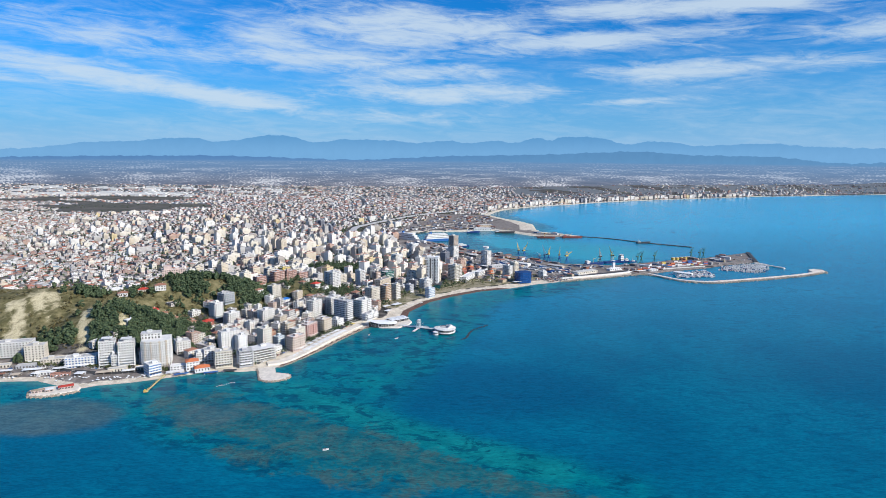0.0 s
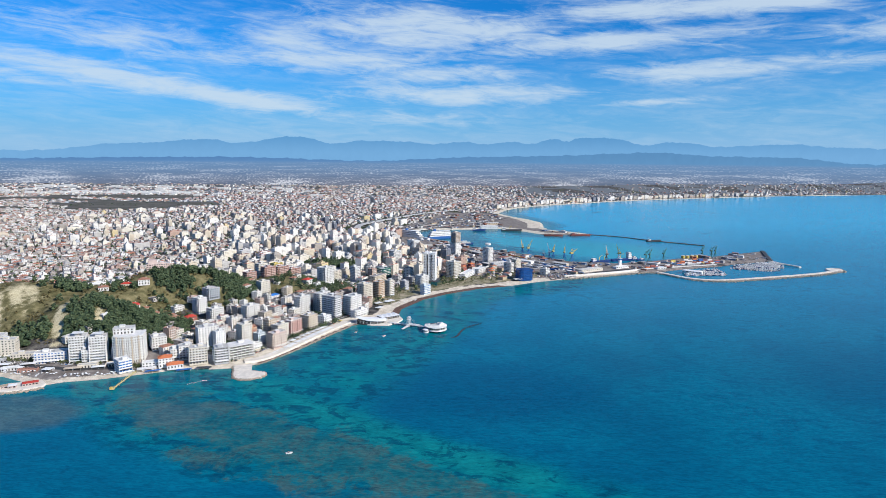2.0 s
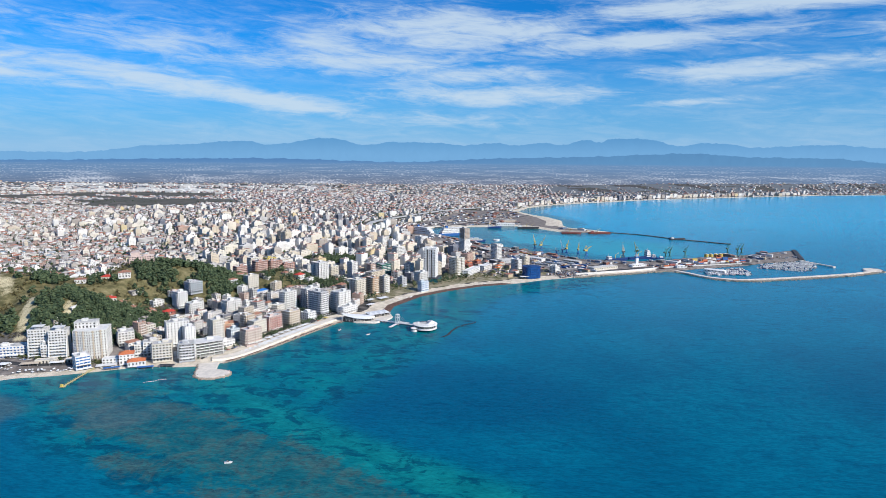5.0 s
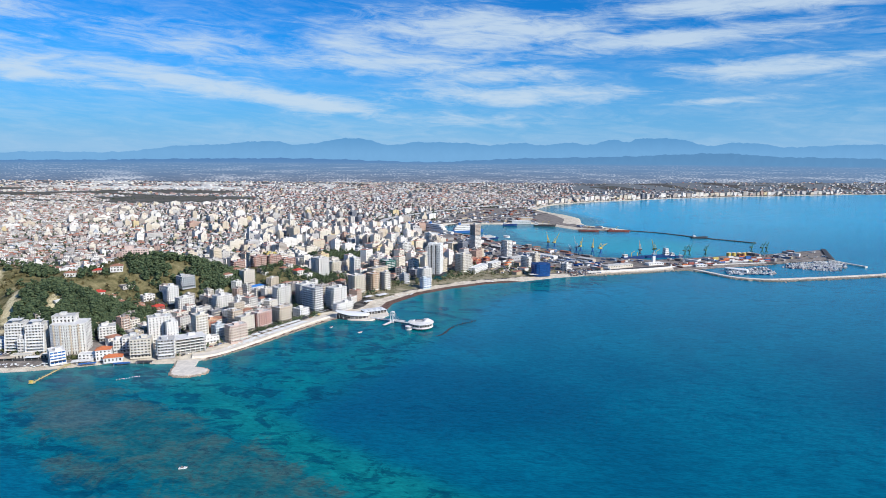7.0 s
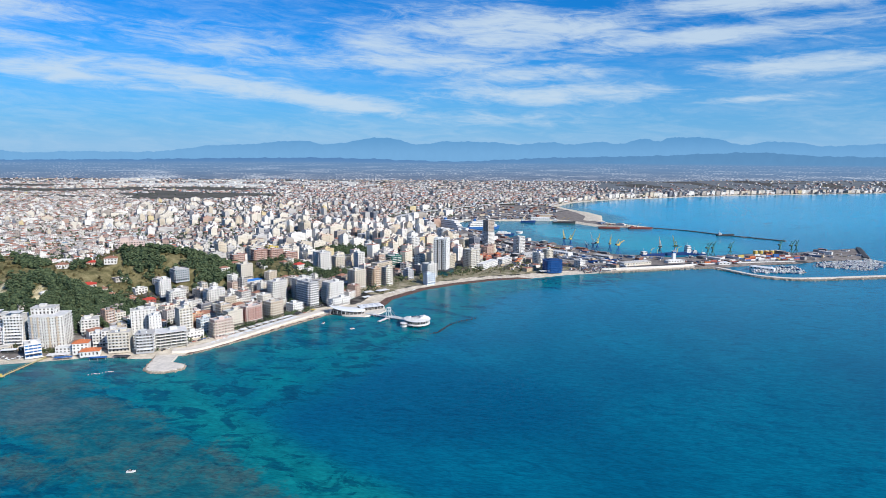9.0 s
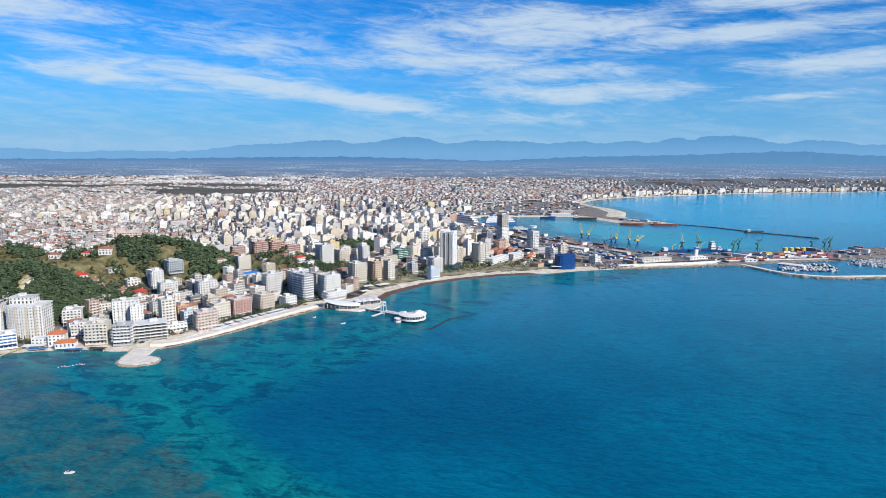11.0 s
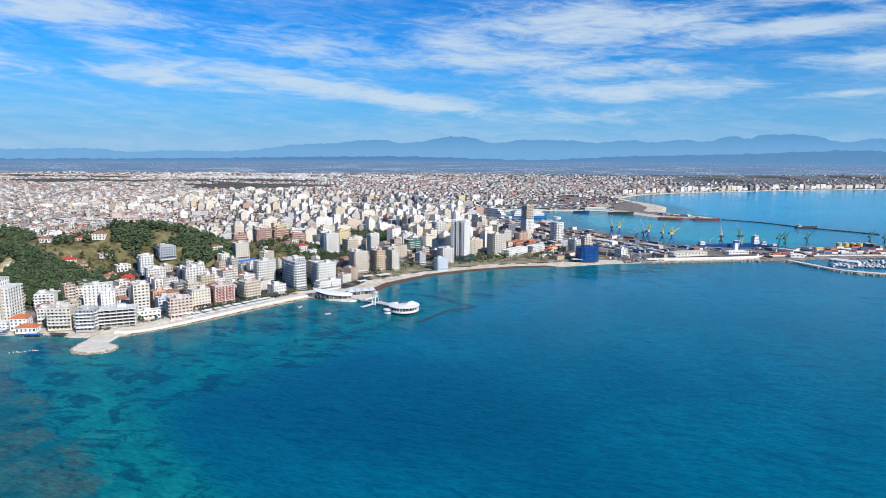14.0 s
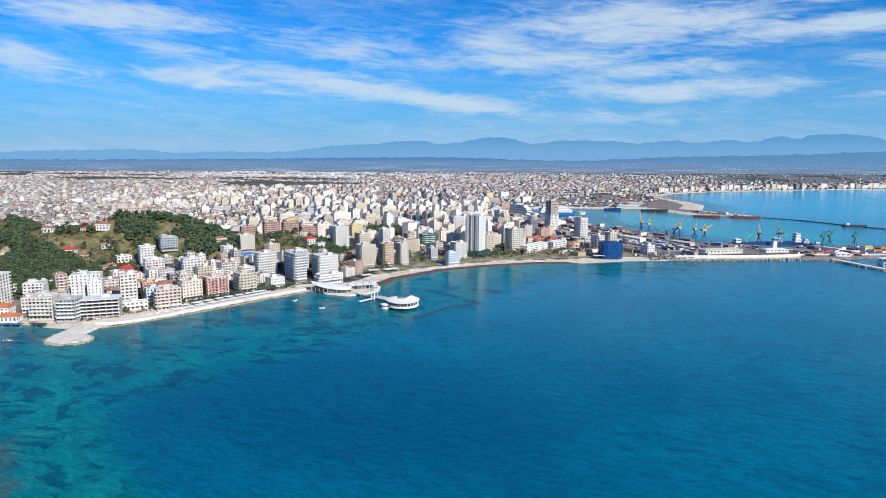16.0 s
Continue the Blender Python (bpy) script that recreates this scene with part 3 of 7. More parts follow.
def line_distance(x, y, line):
    best = np.full(x.shape, 1e9)
    for (ax, ay), (bx, by) in zip(line, line[1:]):
        k = np.clip(((x - ax) * (bx - ax) + (y - ay) * (by - ay)) / ((bx - ax) ** 2 + (by - ay) ** 2), 0, 1)
        best = np.minimum(best, np.hypot(x - ax - k * (bx - ax), y - ay - k * (by - ay)))
    return best


def scars(x, y):
    scar = smooth(1 - np.hypot((x + 622 + 0.5 * (y - 812)) / 24, (y - 815) / 30), -0.5, 0.6)
    for line, wide in (([(-550, 800), (-530, 765), (-516, 740), (-505, 722)], 8), ([(-655, 800), (-626, 760), (-607, 718)], 13), ([(-482, 772), (-470, 756)], 6)):
        scar = np.maximum(scar, smooth(1 - line_distance(x, y, line) / wide, -0.6, 0.6))
    return scar


def make_ground():
    xs = spaced([(-7000, -2000, 125), (-2000, -900, 25), (-900, 800, 5), (800, 1500, 20), (1500, 7001, 125)])
    ys = spaced([(-300, 500, 50), (500, 1500, 5), (1500, 2300, 8), (2300, 4000, 25), (4000, 7001, 60)])
    gx, gy = np.meshgrid(xs, ys)
    z, d = land_height(gx, gy)
    hill = hill_height(gx, gy, HILLS)
    z = z + np.where(hill > 6, lumps(gx, gy, 45, 4, 1.0) * 2.2 * np.clip(hill / 30, 0, 1), 0)
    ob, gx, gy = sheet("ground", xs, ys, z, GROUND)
    port = is_port(gx, gy)
    wide = np.where(gx < -240, 19 - 7 * smooth(gx, -300, -420), np.where(gy > 1000, 27 + 6 * lumps(gx, gy, 60, 3, 5.0), 34))
    wide = np.where((gx > -320) & (gx <= -240) & (gy < 800), 46, wide)
    wide = np.where(gy > 2600, 25, wide)
    give(ob, "sand", np.where(port & (gy < 2000), 0, smooth(wide - d, -6, 6)) + smooth(26 - line_distance(gx, gy, [(66, 2640), (140, 2450), (176, 2300), (168, 2170)]), -5, 5) * (d > 0))
    give(ob, "wrack", smooth(11 - np.abs(d - 4), 0, 6) * (gy > 935) * (gy < 1190) * (gx < 90) + 0.6 * smooth(6 - np.abs(d - 2), 0, 4) * (gy > 700) * (gy < 900) * (gx > -250) * (gx < -150))
    give(ob, "grass", np.clip(smooth(hill, 9, 16), 0, 1))
    # Bare cream scars: a broad one under the brow of the hill and two long ones down its flank.
    scar = scars(gx, gy)
    give(ob, "cliff", np.clip(0.66 * scar + 0.30 * lumps(gx, gy, 26, 4, 2.0) + 0.28 * lumps(gx + 0.45 * gy, gy * 0.12, 15, 3, 8.0) * (scar > 0.05), 0, 1))
    give(ob, "rail", np.maximum(port * (d > 0), smooth(78 - d, 0, 10) * (d > 0) * (gx < -290) * (gy < 740)))
    give(ob, "park", smooth(40 - np.abs(d - 66), 0, 8) * (gy > 1000) * (gy < 1300) * (gx < 140))
    # Far ground that takes the haze-tinted cover, in patches.
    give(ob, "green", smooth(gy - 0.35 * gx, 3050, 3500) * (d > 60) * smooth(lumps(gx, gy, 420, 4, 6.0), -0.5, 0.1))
    give(ob, "field", smooth(np.where((gx < -0.60 * gy + 420) & (gy > 2450) & (gy < 3550), lumps(gx * 0.4, gy, 500, 2, 3.0), -1), -0.2, 0.05))
    return tagged(ob, "coastal ground of sand, worn streets and grassy hillside", "ground", kind="structure")


BANK = [(-300, 590), (-255, 560), (-205, 548), (-150, 520), (-100, 505), (-45, 482), (20, 455), (100, 424)]
FRINGE = [(-215, 497), (-165, 480), (-110, 460), (-60, 436)]


def make_sea():
    xs = spaced([(-7000, -1000, 250), (-1000, 1100, 10), (1100, 7001, 200)])
    ys = spaced([(-3000, 200, 100), (200, 1600, 10), (1600, 5400, 60)])
    gx, gy = np.meshgrid(xs, ys)
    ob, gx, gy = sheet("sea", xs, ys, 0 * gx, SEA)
    d = -shore_distance(gx, gy)
    # The shelf of clear shallow water lies off the western beach and narrows towards the harbour.
    reach = (130 + 150 * smooth(gx, 90, -100)) * (1 - 0.52 * smooth(gx, -170, -320))
    give(ob, "shallow", np.clip(smooth(d, reach, reach * 0.2) * smooth(gx, 560, 0) + 0.75 * smooth(105 - line_distance(gx, gy, BANK), 0, 85) * smooth(gy, 400, 470), 0, 1))
    give(ob, "hollow", smooth(1 - np.hypot((gx - 10) / 190, (gy - 660) / 120), 0.0, 0.6))
    give(ob, "edge", smooth(d, 14, 0) * (gx < 300))
    # How much of the painted haze the water takes, growing with distance.
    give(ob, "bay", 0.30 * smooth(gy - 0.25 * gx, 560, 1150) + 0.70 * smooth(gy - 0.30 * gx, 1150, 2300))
    give(ob, "basin", smooth(220 - line_distance(gx, gy, [(-120, 1940), (60, 1860), (200, 1740), (330, 1680)]), 0, 130))
    # A bank of weedy rock runs slantwise off the shore, broken towards the open sea, and a second lies close in.
    main = smooth(1 - line_distance(gx, gy, BANK) / (48 - 30 * smooth(gx, -150, 60)), -0.45, 0.9)
    fringe = 0.62 * smooth(1 - line_distance(gx, gy, FRINGE) / 32, -0.3, 0.9)
    give(ob, "reef", np.clip(np.maximum(main, fringe), 0, 1))
    # Silt in the shallows between the stone pier and the jetty, and a clear lagoon along the seaward edge of the bank.
    give(ob, "murk", np.maximum(smooth(1 - np.hypot((gx + 430) / 95, (gy - 548) / 55), -0.1, 0.6), 0.55 * smooth(1 - np.hypot((gx + 268) / 55, (gy - 566) / 42), -0.1, 0.6)))
    lee = [(-215, 640), (-150, 590), (-85, 552), (-10, 512), (60, 480)]
    give(ob, "lagoon", 0.75 * smooth(46 - line_distance(gx, gy, lee), 0, 42))
    return tagged(ob, "deep blue sea with turquoise shallows and weedy rock", "sea", kind="structure")


ground = make_ground()
sea = make_sea()

# ---- building blocks of meshes ----
BOX_FACES = ((0, 3, 2, 1), (4, 5, 6, 7), (0, 1, 5, 4), (1, 2, 6, 5), (2, 3, 7, 6), (3, 0, 4, 7))


class Shape:
    """Gathers boxes and faces into one mesh."""

    def __init__(self):
        self.verts, self.faces, self.kinds = [], [], []

    def box(self, x, y, z, sx, sy, sz, turn=0.0, kind=0, top=None):
        """A box whose base is centred on (x, y, z). top: the kind of its upper face."""
        c, s, n = math.cos(turn), math.sin(turn), len(self.verts)
        for h in (z, z + sz):
            for u, v in ((-0.5, -0.5), (0.5, -0.5), (0.5, 0.5), (-0.5, 0.5)):
                self.verts.append((x + c * u * sx - s * v * sy, y + s * u * sx + c * v * sy, h))
        for k, f in enumerate(BOX_FACES):
            self.faces.append(tuple(n + i for i in f))
            self.kinds.append(top if k == 1 and top is not None else kind)
        return self

    def hip(self, x, y, z, sx, sy, high, turn=0.0, kind=0, over=0.4):
        """A hipped roof."""
        c, s, n = math.cos(turn), math.sin(turn), len(self.verts)
        a, b = sx / 2 + over, sy / 2 + over
        r = max(a - b, 0.3)
        for u, v, h in ((-a, -b, 0), (a, -b, 0), (a, b, 0), (-a, b, 0), (-r, 0, high), (r, 0, high)):
            self.verts.append((x + c * u - s * v, y + s * u + c * v, z + h))
        for f in ((0, 1, 5, 4), (1, 2, 5), (2, 3, 4, 5), (3, 0, 4), (3, 2, 1, 0)):
            self.faces.append(tuple(n + i for i in f))
            self.kinds.append(kind)
        return self

    def mesh(self, name, *materials):
        data = bpy.data.meshes.new(name)
        data.from_pydata(self.verts, [], self.faces)
        for m in materials:
            data.materials.append(m)
        if len(materials) > 1:
            data.polygons.foreach_set("material_index", self.kinds)
        data.update()
        return data




def part(name, shape, material_, parent, label=""):
    """Links a shape (or a ready mesh) as one mesh object under a thing or under a part."""
    data = shape if isinstance(shape, bpy.types.Mesh) else shape.mesh(name, *(material_ if isinstance(material_, tuple) else (material_,)))
    if isinstance(shape, bpy.types.Mesh) and not data.materials:
        data.materials.append(material_)
    ob = new(name, data)
    ob.parent = parent
    return tagged(ob, label)


def root(name, x, y, z, turn, label, category, group=""):
    ob = new(name)
    ob.matrix_basis = pose(x, y, z, 0, 0, turn)
    return tagged(ob, label, category, group)


def drum(shape, x, y, z, radius, high, sides=12, kind=0, radius_top=None):
    """An upright cylinder or cone stump."""
    n, top = len(shape.verts), radius if radius_top is None else radius_top
    for h, r in ((z, radius), (z + high, top)):
        for k in range(sides):
            a = math.tau * k / sides
            shape.verts.append((x + r * math.cos(a), y + r * math.sin(a), h))
    for k in range(sides):
        shape.faces.append((n + k, n + (k + 1) % sides, n + sides + (k + 1) % sides, n + sides + k))
        shape.kinds.append(kind)
    shape.faces.append(tuple(n + sides + k for k in range(sides)))
    shape.faces.append(tuple(n + k for k in reversed(range(sides))))
    shape.kinds += [kind, kind]
    return shape


def beam(shape, a, b, thick, kind=0):
    """A square bar from a to b."""
    a, b = Vector(a), Vector(b)
    way = (b - a).normalized()
    side = way.cross(Vector((0, 0, 1)) if abs(way.z) < 0.95 else Vector((1, 0, 0))).normalized() * thick / 2
    up = way.cross(side).normalized() * thick / 2
    n = len(shape.verts)
    for p in (a, b):
        for s, t in ((-1, -1), (1, -1), (1, 1), (-1, 1)):
            shape.verts.append(tuple(p + side * s + up * t))
    for f in BOX_FACES:
        shape.faces.append(tuple(n + i for i in f))
        shape.kinds.append(kind)
    return shape


STOREY = 3.05
TAKEN = []      # (x, y, radius) of the buildings that stand at fixed spots


# ---- flats: a dark glazed core behind piers and spandrels, balconies, roof and its clutter ----
def walls_of(w, d, floors, bay, solid, base=0.0, sunk=0.4, ground=3.4):
    """One connected wall round a plan w by d, with real window openings, their reveals and a parapet."""
    shape = Shape()
    levels = [base + ground + k * STOREY for k in range(floors)]
    loop = []       # x, y, the way in, and whether a window begins here
    for along, corner, way, inward in ((w, (-w / 2, -d / 2), (1, 0), (0, 1)), (d, (w / 2, -d / 2), (0, 1), (-1, 0)), (w, (w / 2, d / 2), (-1, 0), (0, -1)), (d, (-w / 2, d / 2), (0, -1), (1, 0))):
        n = max(2, round(along / bay))
        pier = along / n * solid
        loop.append((corner, inward, False))
        for k in range(n):
            a = along * k / n + pier / 2
            b = along * (k + 1) / n - pier / 2
            loop.append(((corner[0] + way[0] * a, corner[1] + way[1] * a), inward, True))
            loop.append(((corner[0] + way[0] * b, corner[1] + way[1] * b), inward, False))
    rows = [(base - 1.5, False), (base + 0.3, True), (levels[0] - 0.5, False)]
    for z in levels[:-1]:
        rows += [(z + 0.95, True), (z + STOREY - 0.55, False)]
    rows.append((levels[-1] + 0.7, False))
    cols = len(loop)
    for z, _ in rows:
        shape.verts += [(p[0], p[1], z) for p, _, _ in loop]
    for r in range(len(rows) - 1):
        for c in range(cols):
            e = (c + 1) % cols
            quad = (r * cols + c, r * cols + e, (r + 1) * cols + e, (r + 1) * cols + c)
            if rows[r][1] and loop[c][2]:
                ix, iy = loop[c][1]
                n = len(shape.verts)
                shape.verts += [(shape.verts[q][0] + ix * sunk, shape.verts[q][1] + iy * sunk, shape.verts[q][2]) for q in quad]
                for k in range(4):
                    m = (k + 1) % 4
                    shape.faces.append((quad[k], quad[m], n + m, n + k))
                    shape.kinds.append(0)
            else:
                shape.faces.append(quad)
                shape.kinds.append(0)
    n, top = len(shape.verts), (len(rows) - 1) * cols
    for z in (rows[-1][0], levels[-1] - 0.4):
        shape.verts += [(sx * (w / 2 - 0.36), sy * (d / 2 - 0.36), z) for sx, sy in ((-1, -1), (1, -1), (1, 1), (-1, 1))]
    starts = [c for c, (_, _, opens) in enumerate(loop) if not opens and (c == 0 or loop[c][1] != loop[c - 1][1])]
    for k in range(4):
        m = (k + 1) % 4
        first, last = starts[k], starts[m] if m else cols
        shape.faces.append(tuple(top + c % cols for c in range(first, last + 1)) + (n + m, n + k))
        shape.faces.append((n + k, n + m, n + 4 + m, n + 4 + k))
        shape.kinds += [0, 0]
    return shape, levels


def balcony_run(length, deep, rail=0.85):
    """A slab with a solid parapet, its back edge on y = 0, reaching to -y."""
    s = Shape()
    s.box(0, -deep / 2, -0.16, length, deep, 0.16)
    s.box(0, -deep + 0.06, 0.003, length, 0.12, rail)
    s.box(-length / 2 + 0.06, -deep / 2 + 0.06, 0.003, 0.12, deep - 0.12, rail)
    s.box(length / 2 - 0.06, -deep / 2 + 0.06, 0.003, 0.12, deep - 0.12, rail)
    return s


def roof_clutter(thing, w, d, top, paint, rng, tanks=3):
    shape = Shape().box(rng.uniform(-0.2, 0.2) * w, rng.uniform(-0.15, 0.15) * d, top, min(5.5, w * 0.35), min(4.5, d * 0.4), 2.7)
    head = part("stair_head", shape, paint, thing)
    part("roof_cap", Shape().box((shape.verts[0][0] + shape.verts[2][0]) / 2, (shape.verts[0][1] + shape.verts[2][1]) / 2, top + 2.7, min(6.0, w * 0.4), min(5.0, d * 0.45), 0.18), PALE_ROOF, head)
    for _ in range(tanks):
        s = drum(Shape(), rng.uniform(-0.38, 0.38) * w, rng.uniform(-0.36, 0.36) * d, top, 0.65, 1.5, 8)
        part("water_tank", s, STEEL if rng.random() < 0.5 else WHITE_SHEET, thing)
    if rng.random() < 0.6:
        part("aircon_unit", Shape().box(rng.uniform(-0.35, 0.35) * w, -0.3 * d, top, 1.6, 1.1, 1.1), STEEL, thing)


def flats(x, y, z, w, d, turn, floors, paint, label, name="apartment_block", sides="sea", bay=3.4, solid=0.48, trim=None, glass=None, roof=None,
          deep=1.4, share=0.8, clutter=3, group="", crown=True, shop=True, keep=True):
    """A block of flats whose seaward face looks along -y of its own axes."""
    rng = random.Random(int(x * 7 + y * 13))
    thing = root(name, x, y, z, turn, label, "hotel" if "hotel" in name else "building", group)
    if keep:
        TAKEN.append((x, y, 0.5 * math.hypot(w, d) + 3))
    colour, trim = PAINT.get(paint, WALL), PAINT.get(trim or paint, WALL)
    shape, levels = walls_of(w, d, floors, bay, solid)
    top = levels[-1]
    part("wall", shape, colour, thing)
    part("glazing", Shape().box(0, 0, -1.4, w - 0.76, d - 0.76, top + 0.9), glass or GLASS, thing)
    part("roof", Shape().box(0, 0, top - 0.38, w - 0.72, d - 0.72, 0.5), roof or FLAT_ROOF, thing)
    faces = {"sea": [(w, d, 0)], "both": [(w, d, 0), (d, w, -90)], "front": [(d, w, -90)], "all": [(w, d, 0), (d, w, -90), (d, w, 90)], "none": []}[sides]
    for along, across, way in faces:
        runs = max(1, round(along * share / 11))
        length = along * share / runs
        data = balcony_run(length - (0.9 if runs > 1 else 0.0), deep).mesh("balcony", trim)
        for z_ in levels[:-1]:
            for k in range(runs):
                u = (k + 0.5 - runs / 2) * along * (share + (1 - share) * 0.5 * (runs > 1)) / runs
                b = part("balcony", data, trim, thing)
                m = pose(0, 0, 0, 0, 0, way) @ pose(u, -across / 2 - 0.004, z_ + 0.02)
                b.matrix_basis = m
    if shop:
        part("awning", Shape().box(0, -d / 2 - 1.3, 2.9, w * 0.9, 2.6, 0.22), WHITE_SHEET if rng.random() < 0.5 else PAINT["dark"], thing)
    if crown:
        roof_clutter(thing, w, d, top + 0.12, colour, rng, clutter)
    return thing


def ground_at(x, y):
    z, _ = land_height(np.array([float(x)]), np.array([float(y)]))
    return float(z[0])


# ---- the front along the western beach ----
def curved_hotel():
    """A broad white hotel with a bowed seaward front and a set-back penthouse."""
    thing = root("hotel", -397, 702, 3, 22, "tall white hotel with a bowed balconied front", "hotel")
    TAKEN.append((-397, 702, 24))
    floors, w, d = 10, 33, 22
    n = 14
    outline = [(-w / 2 + w * k / n, -d / 2 - 5.5 * math.sin(math.pi * k / n) ** 0.8) for k in range(n + 1)]
    outline += [(w / 2, d / 2), (-w / 2, d / 2)]

    def prism(shape, z, high, grow):
        m = len(shape.verts)
        cx, cy = 0.0, 0.0
        for h in (z, z + high):
            for px, py in outline:
                r = math.hypot(px - cx, py - cy)
                shape.verts.append((px * (1 + grow / r), py * (1 + grow / r), h))
        c = len(outline)
        for k in range(c):
            shape.faces.append((m + k, m + (k + 1) % c, m + c + (k + 1) % c, m + c + k))
            shape.kinds.append(0)
        shape.faces.append(tuple(m + c + k for k in range(c)))
        shape.faces.append(tuple(m + k for k in reversed(range(c))))
        shape.kinds += [0, 0]
        return shape

    top = 3.4 + (floors - 1) * STOREY
    part("glazing", prism(Shape(), -1.4, top + 1.3, -0.5), GLASS, thing)
    for k in range(floors):
        z = 3.4 + k * STOREY
        part("floor_band", prism(Shape(), z - 0.35, 1.0, 0.0), PAINT["white"], thing)
    for k in range(n + 1):
        px, py = outline[k]
        part("pier", Shape().box(px * 0.985, py * 0.985, 0, 1.3, 0.9, top), PAINT["white"], thing)
    for k in range(1, 6):
        for side in (-1, 1):
            part("pier", Shape().box(side * (w / 2 - 0.45), -d / 2 + d * k / 6, 0, 0.8, 1.6, top), PAINT["white"], thing)
    for k in (2, 5, 9, 12):
        px, py = outline[k]
        part("bay_joint", Shape().box(px * 1.01, py * 1.01 - 0.2, 0, 1.5, 1.6, top + 0.8), PAINT["tan"], thing, "tan vertical joint")
    slab = balcony_run(4.2, 1.2).mesh("balcony", PAINT["bright"])
    for k in range(floors - 1):
        for j in (1, 3, 5, 8, 10, 12):
            (ax, ay), (bx, by) = outline[j], outline[j + 1]
            b = part("balcony", slab, None, thing)
            b.matrix_basis = pose((ax + bx) / 2, (ay + by) / 2 + 0.1, 3.4 + k * STOREY + 0.95, 0, 0, math.degrees(math.atan2(by - ay, bx - ax)))
    part("roof", prism(Shape(), top + 0.81, 0.25, -0.4), PALE_ROOF, thing)
    walls, levels = walls_of(22, 13, 2, 3.4, 0.5, 0)
    for v in range(len(walls.verts)):
        px, py, pz = walls.verts[v]
        walls.verts[v] = (px - 6, py + 3, max(pz, 0) + top + 1.0)
    pent = part("penthouse", walls, PAINT["white"], thing)
    part("glazing", Shape().box(-6, 3, top + 1.0, 21, 12, 6.6), GLASS, pent)
    part("roof", Shape().box(-6, 3, top + 7.7, 23, 14, 0.35), FLAT_ROOF, pent)
    part("stair_head", Shape().box(-8, 4, top + 8.05, 6, 5, 2.4), PAINT["white"], pent)


def slim_tower(x, y):
    """A slim white tower whose lower front leans out towards the sea."""
    thing = flats(x, y, 3, 18, 15, 25, 10, "white", "slim white tower with a sloping front", "apartment_tower", "none", 3.2, 0.5, shop=False, clutter=2)
    for side in (-1, 1):
        lean, n = Shape(), 0
        lo, hi = (side * 8.6 - 0.5, side * 8.6 + 0.5)
        for px in (lo, hi):
            lean.verts += [(px, -7.6, 0), (px, -12.6, 0), (px, -8.6, 22), (px, -7.6, 22)]
        lean.faces += [tuple(n + i for i in f) for f in ((0, 1, 2, 3), (7, 6, 5, 4), (0, 4, 5, 1), (1, 5, 6, 2), (2, 6, 7, 3), (3, 7, 4, 0))]
        lean.kinds += [0] * 6
        part("buttress", lean, PAINT["bright"], thing)
    for k in range(1, 10):
        z = 3.4 + (k - 1) * STOREY
        reach = max(1.3, 5.0 * (1 - z / 22) + 1.3)
        b = part("balcony", balcony_run(15.8, reach), PAINT["bright"], thing)
        b.matrix_basis = pose(0, -7.504, z + 0.02)
    part("roof_sign_post", drum(Shape(), 2, 2, 33.7, 0.5, 3.5, 8), STEEL, thing)
    part("canopy", Shape().box(0, 0, 34.0, 12, 10, 0.3), PAINT["bright"], thing)


curved_hotel()
slim_tower(-453, 690)
slim_tower(-429, 691)
flats(-440, 684, 3, 9, 11, 25, 5, "white", "narrow white annexe between two towers", "annexe", "sea")
flats(-413, 699, 3, 9, 14, 25, 5, "grey", "dark glazed annexe beside a tower", "annexe", "none", glass=BLUE_GLASS)
flats(-482, 683, 3, 34, 13, 22, 4, "bright", "low white and blue terraced hotel", "hotel", "both", glass=BLUE_GLASS, share=0.94)
flats(-584, 704, 3, 42, 16, 20, 7, "white", "long white beach hotel with balconies", "hotel", "both", share=0.9)
flats(-548, 694, 3, 22, 14, 20, 7, "cream", "cream plastered beach hotel", "hotel", "none", solid=0.55)
flats(-523, 690, 3, 26, 12, 20, 2, "cream", "low cream house behind the beach road", "house", "none", shop=False, clutter=0)
flats(-384, 666, 3, 14, 17, 50, 4, "bright", "small hotel with blue glass bands", "hotel", "none", solid=0.12, glass=BLUE_GLASS, roof=PALE_ROOF)
flats(-384, 739, 5, 17, 16, 40, 5, "white", "white flats with pink shutters", sides="both")
flats(-346, 710, 3, 12, 12, 35, 4, "white", "slim white block of flats", sides="sea", share=0.6)
flats(-313, 701, 3, 20, 15, 28, 6, "cream", "cream and white flats above the beach", sides="both", trim="white")
flats(-335, 713, 3, 15, 13, 30, 5, "white", "white flats with recessed windows", sides="none")
flats(-287, 705, 3, 16, 14, 30, 6, "grey", "flats with dark recessed balconies", sides="all", trim="bright", solid=0.25, deep=1.7)
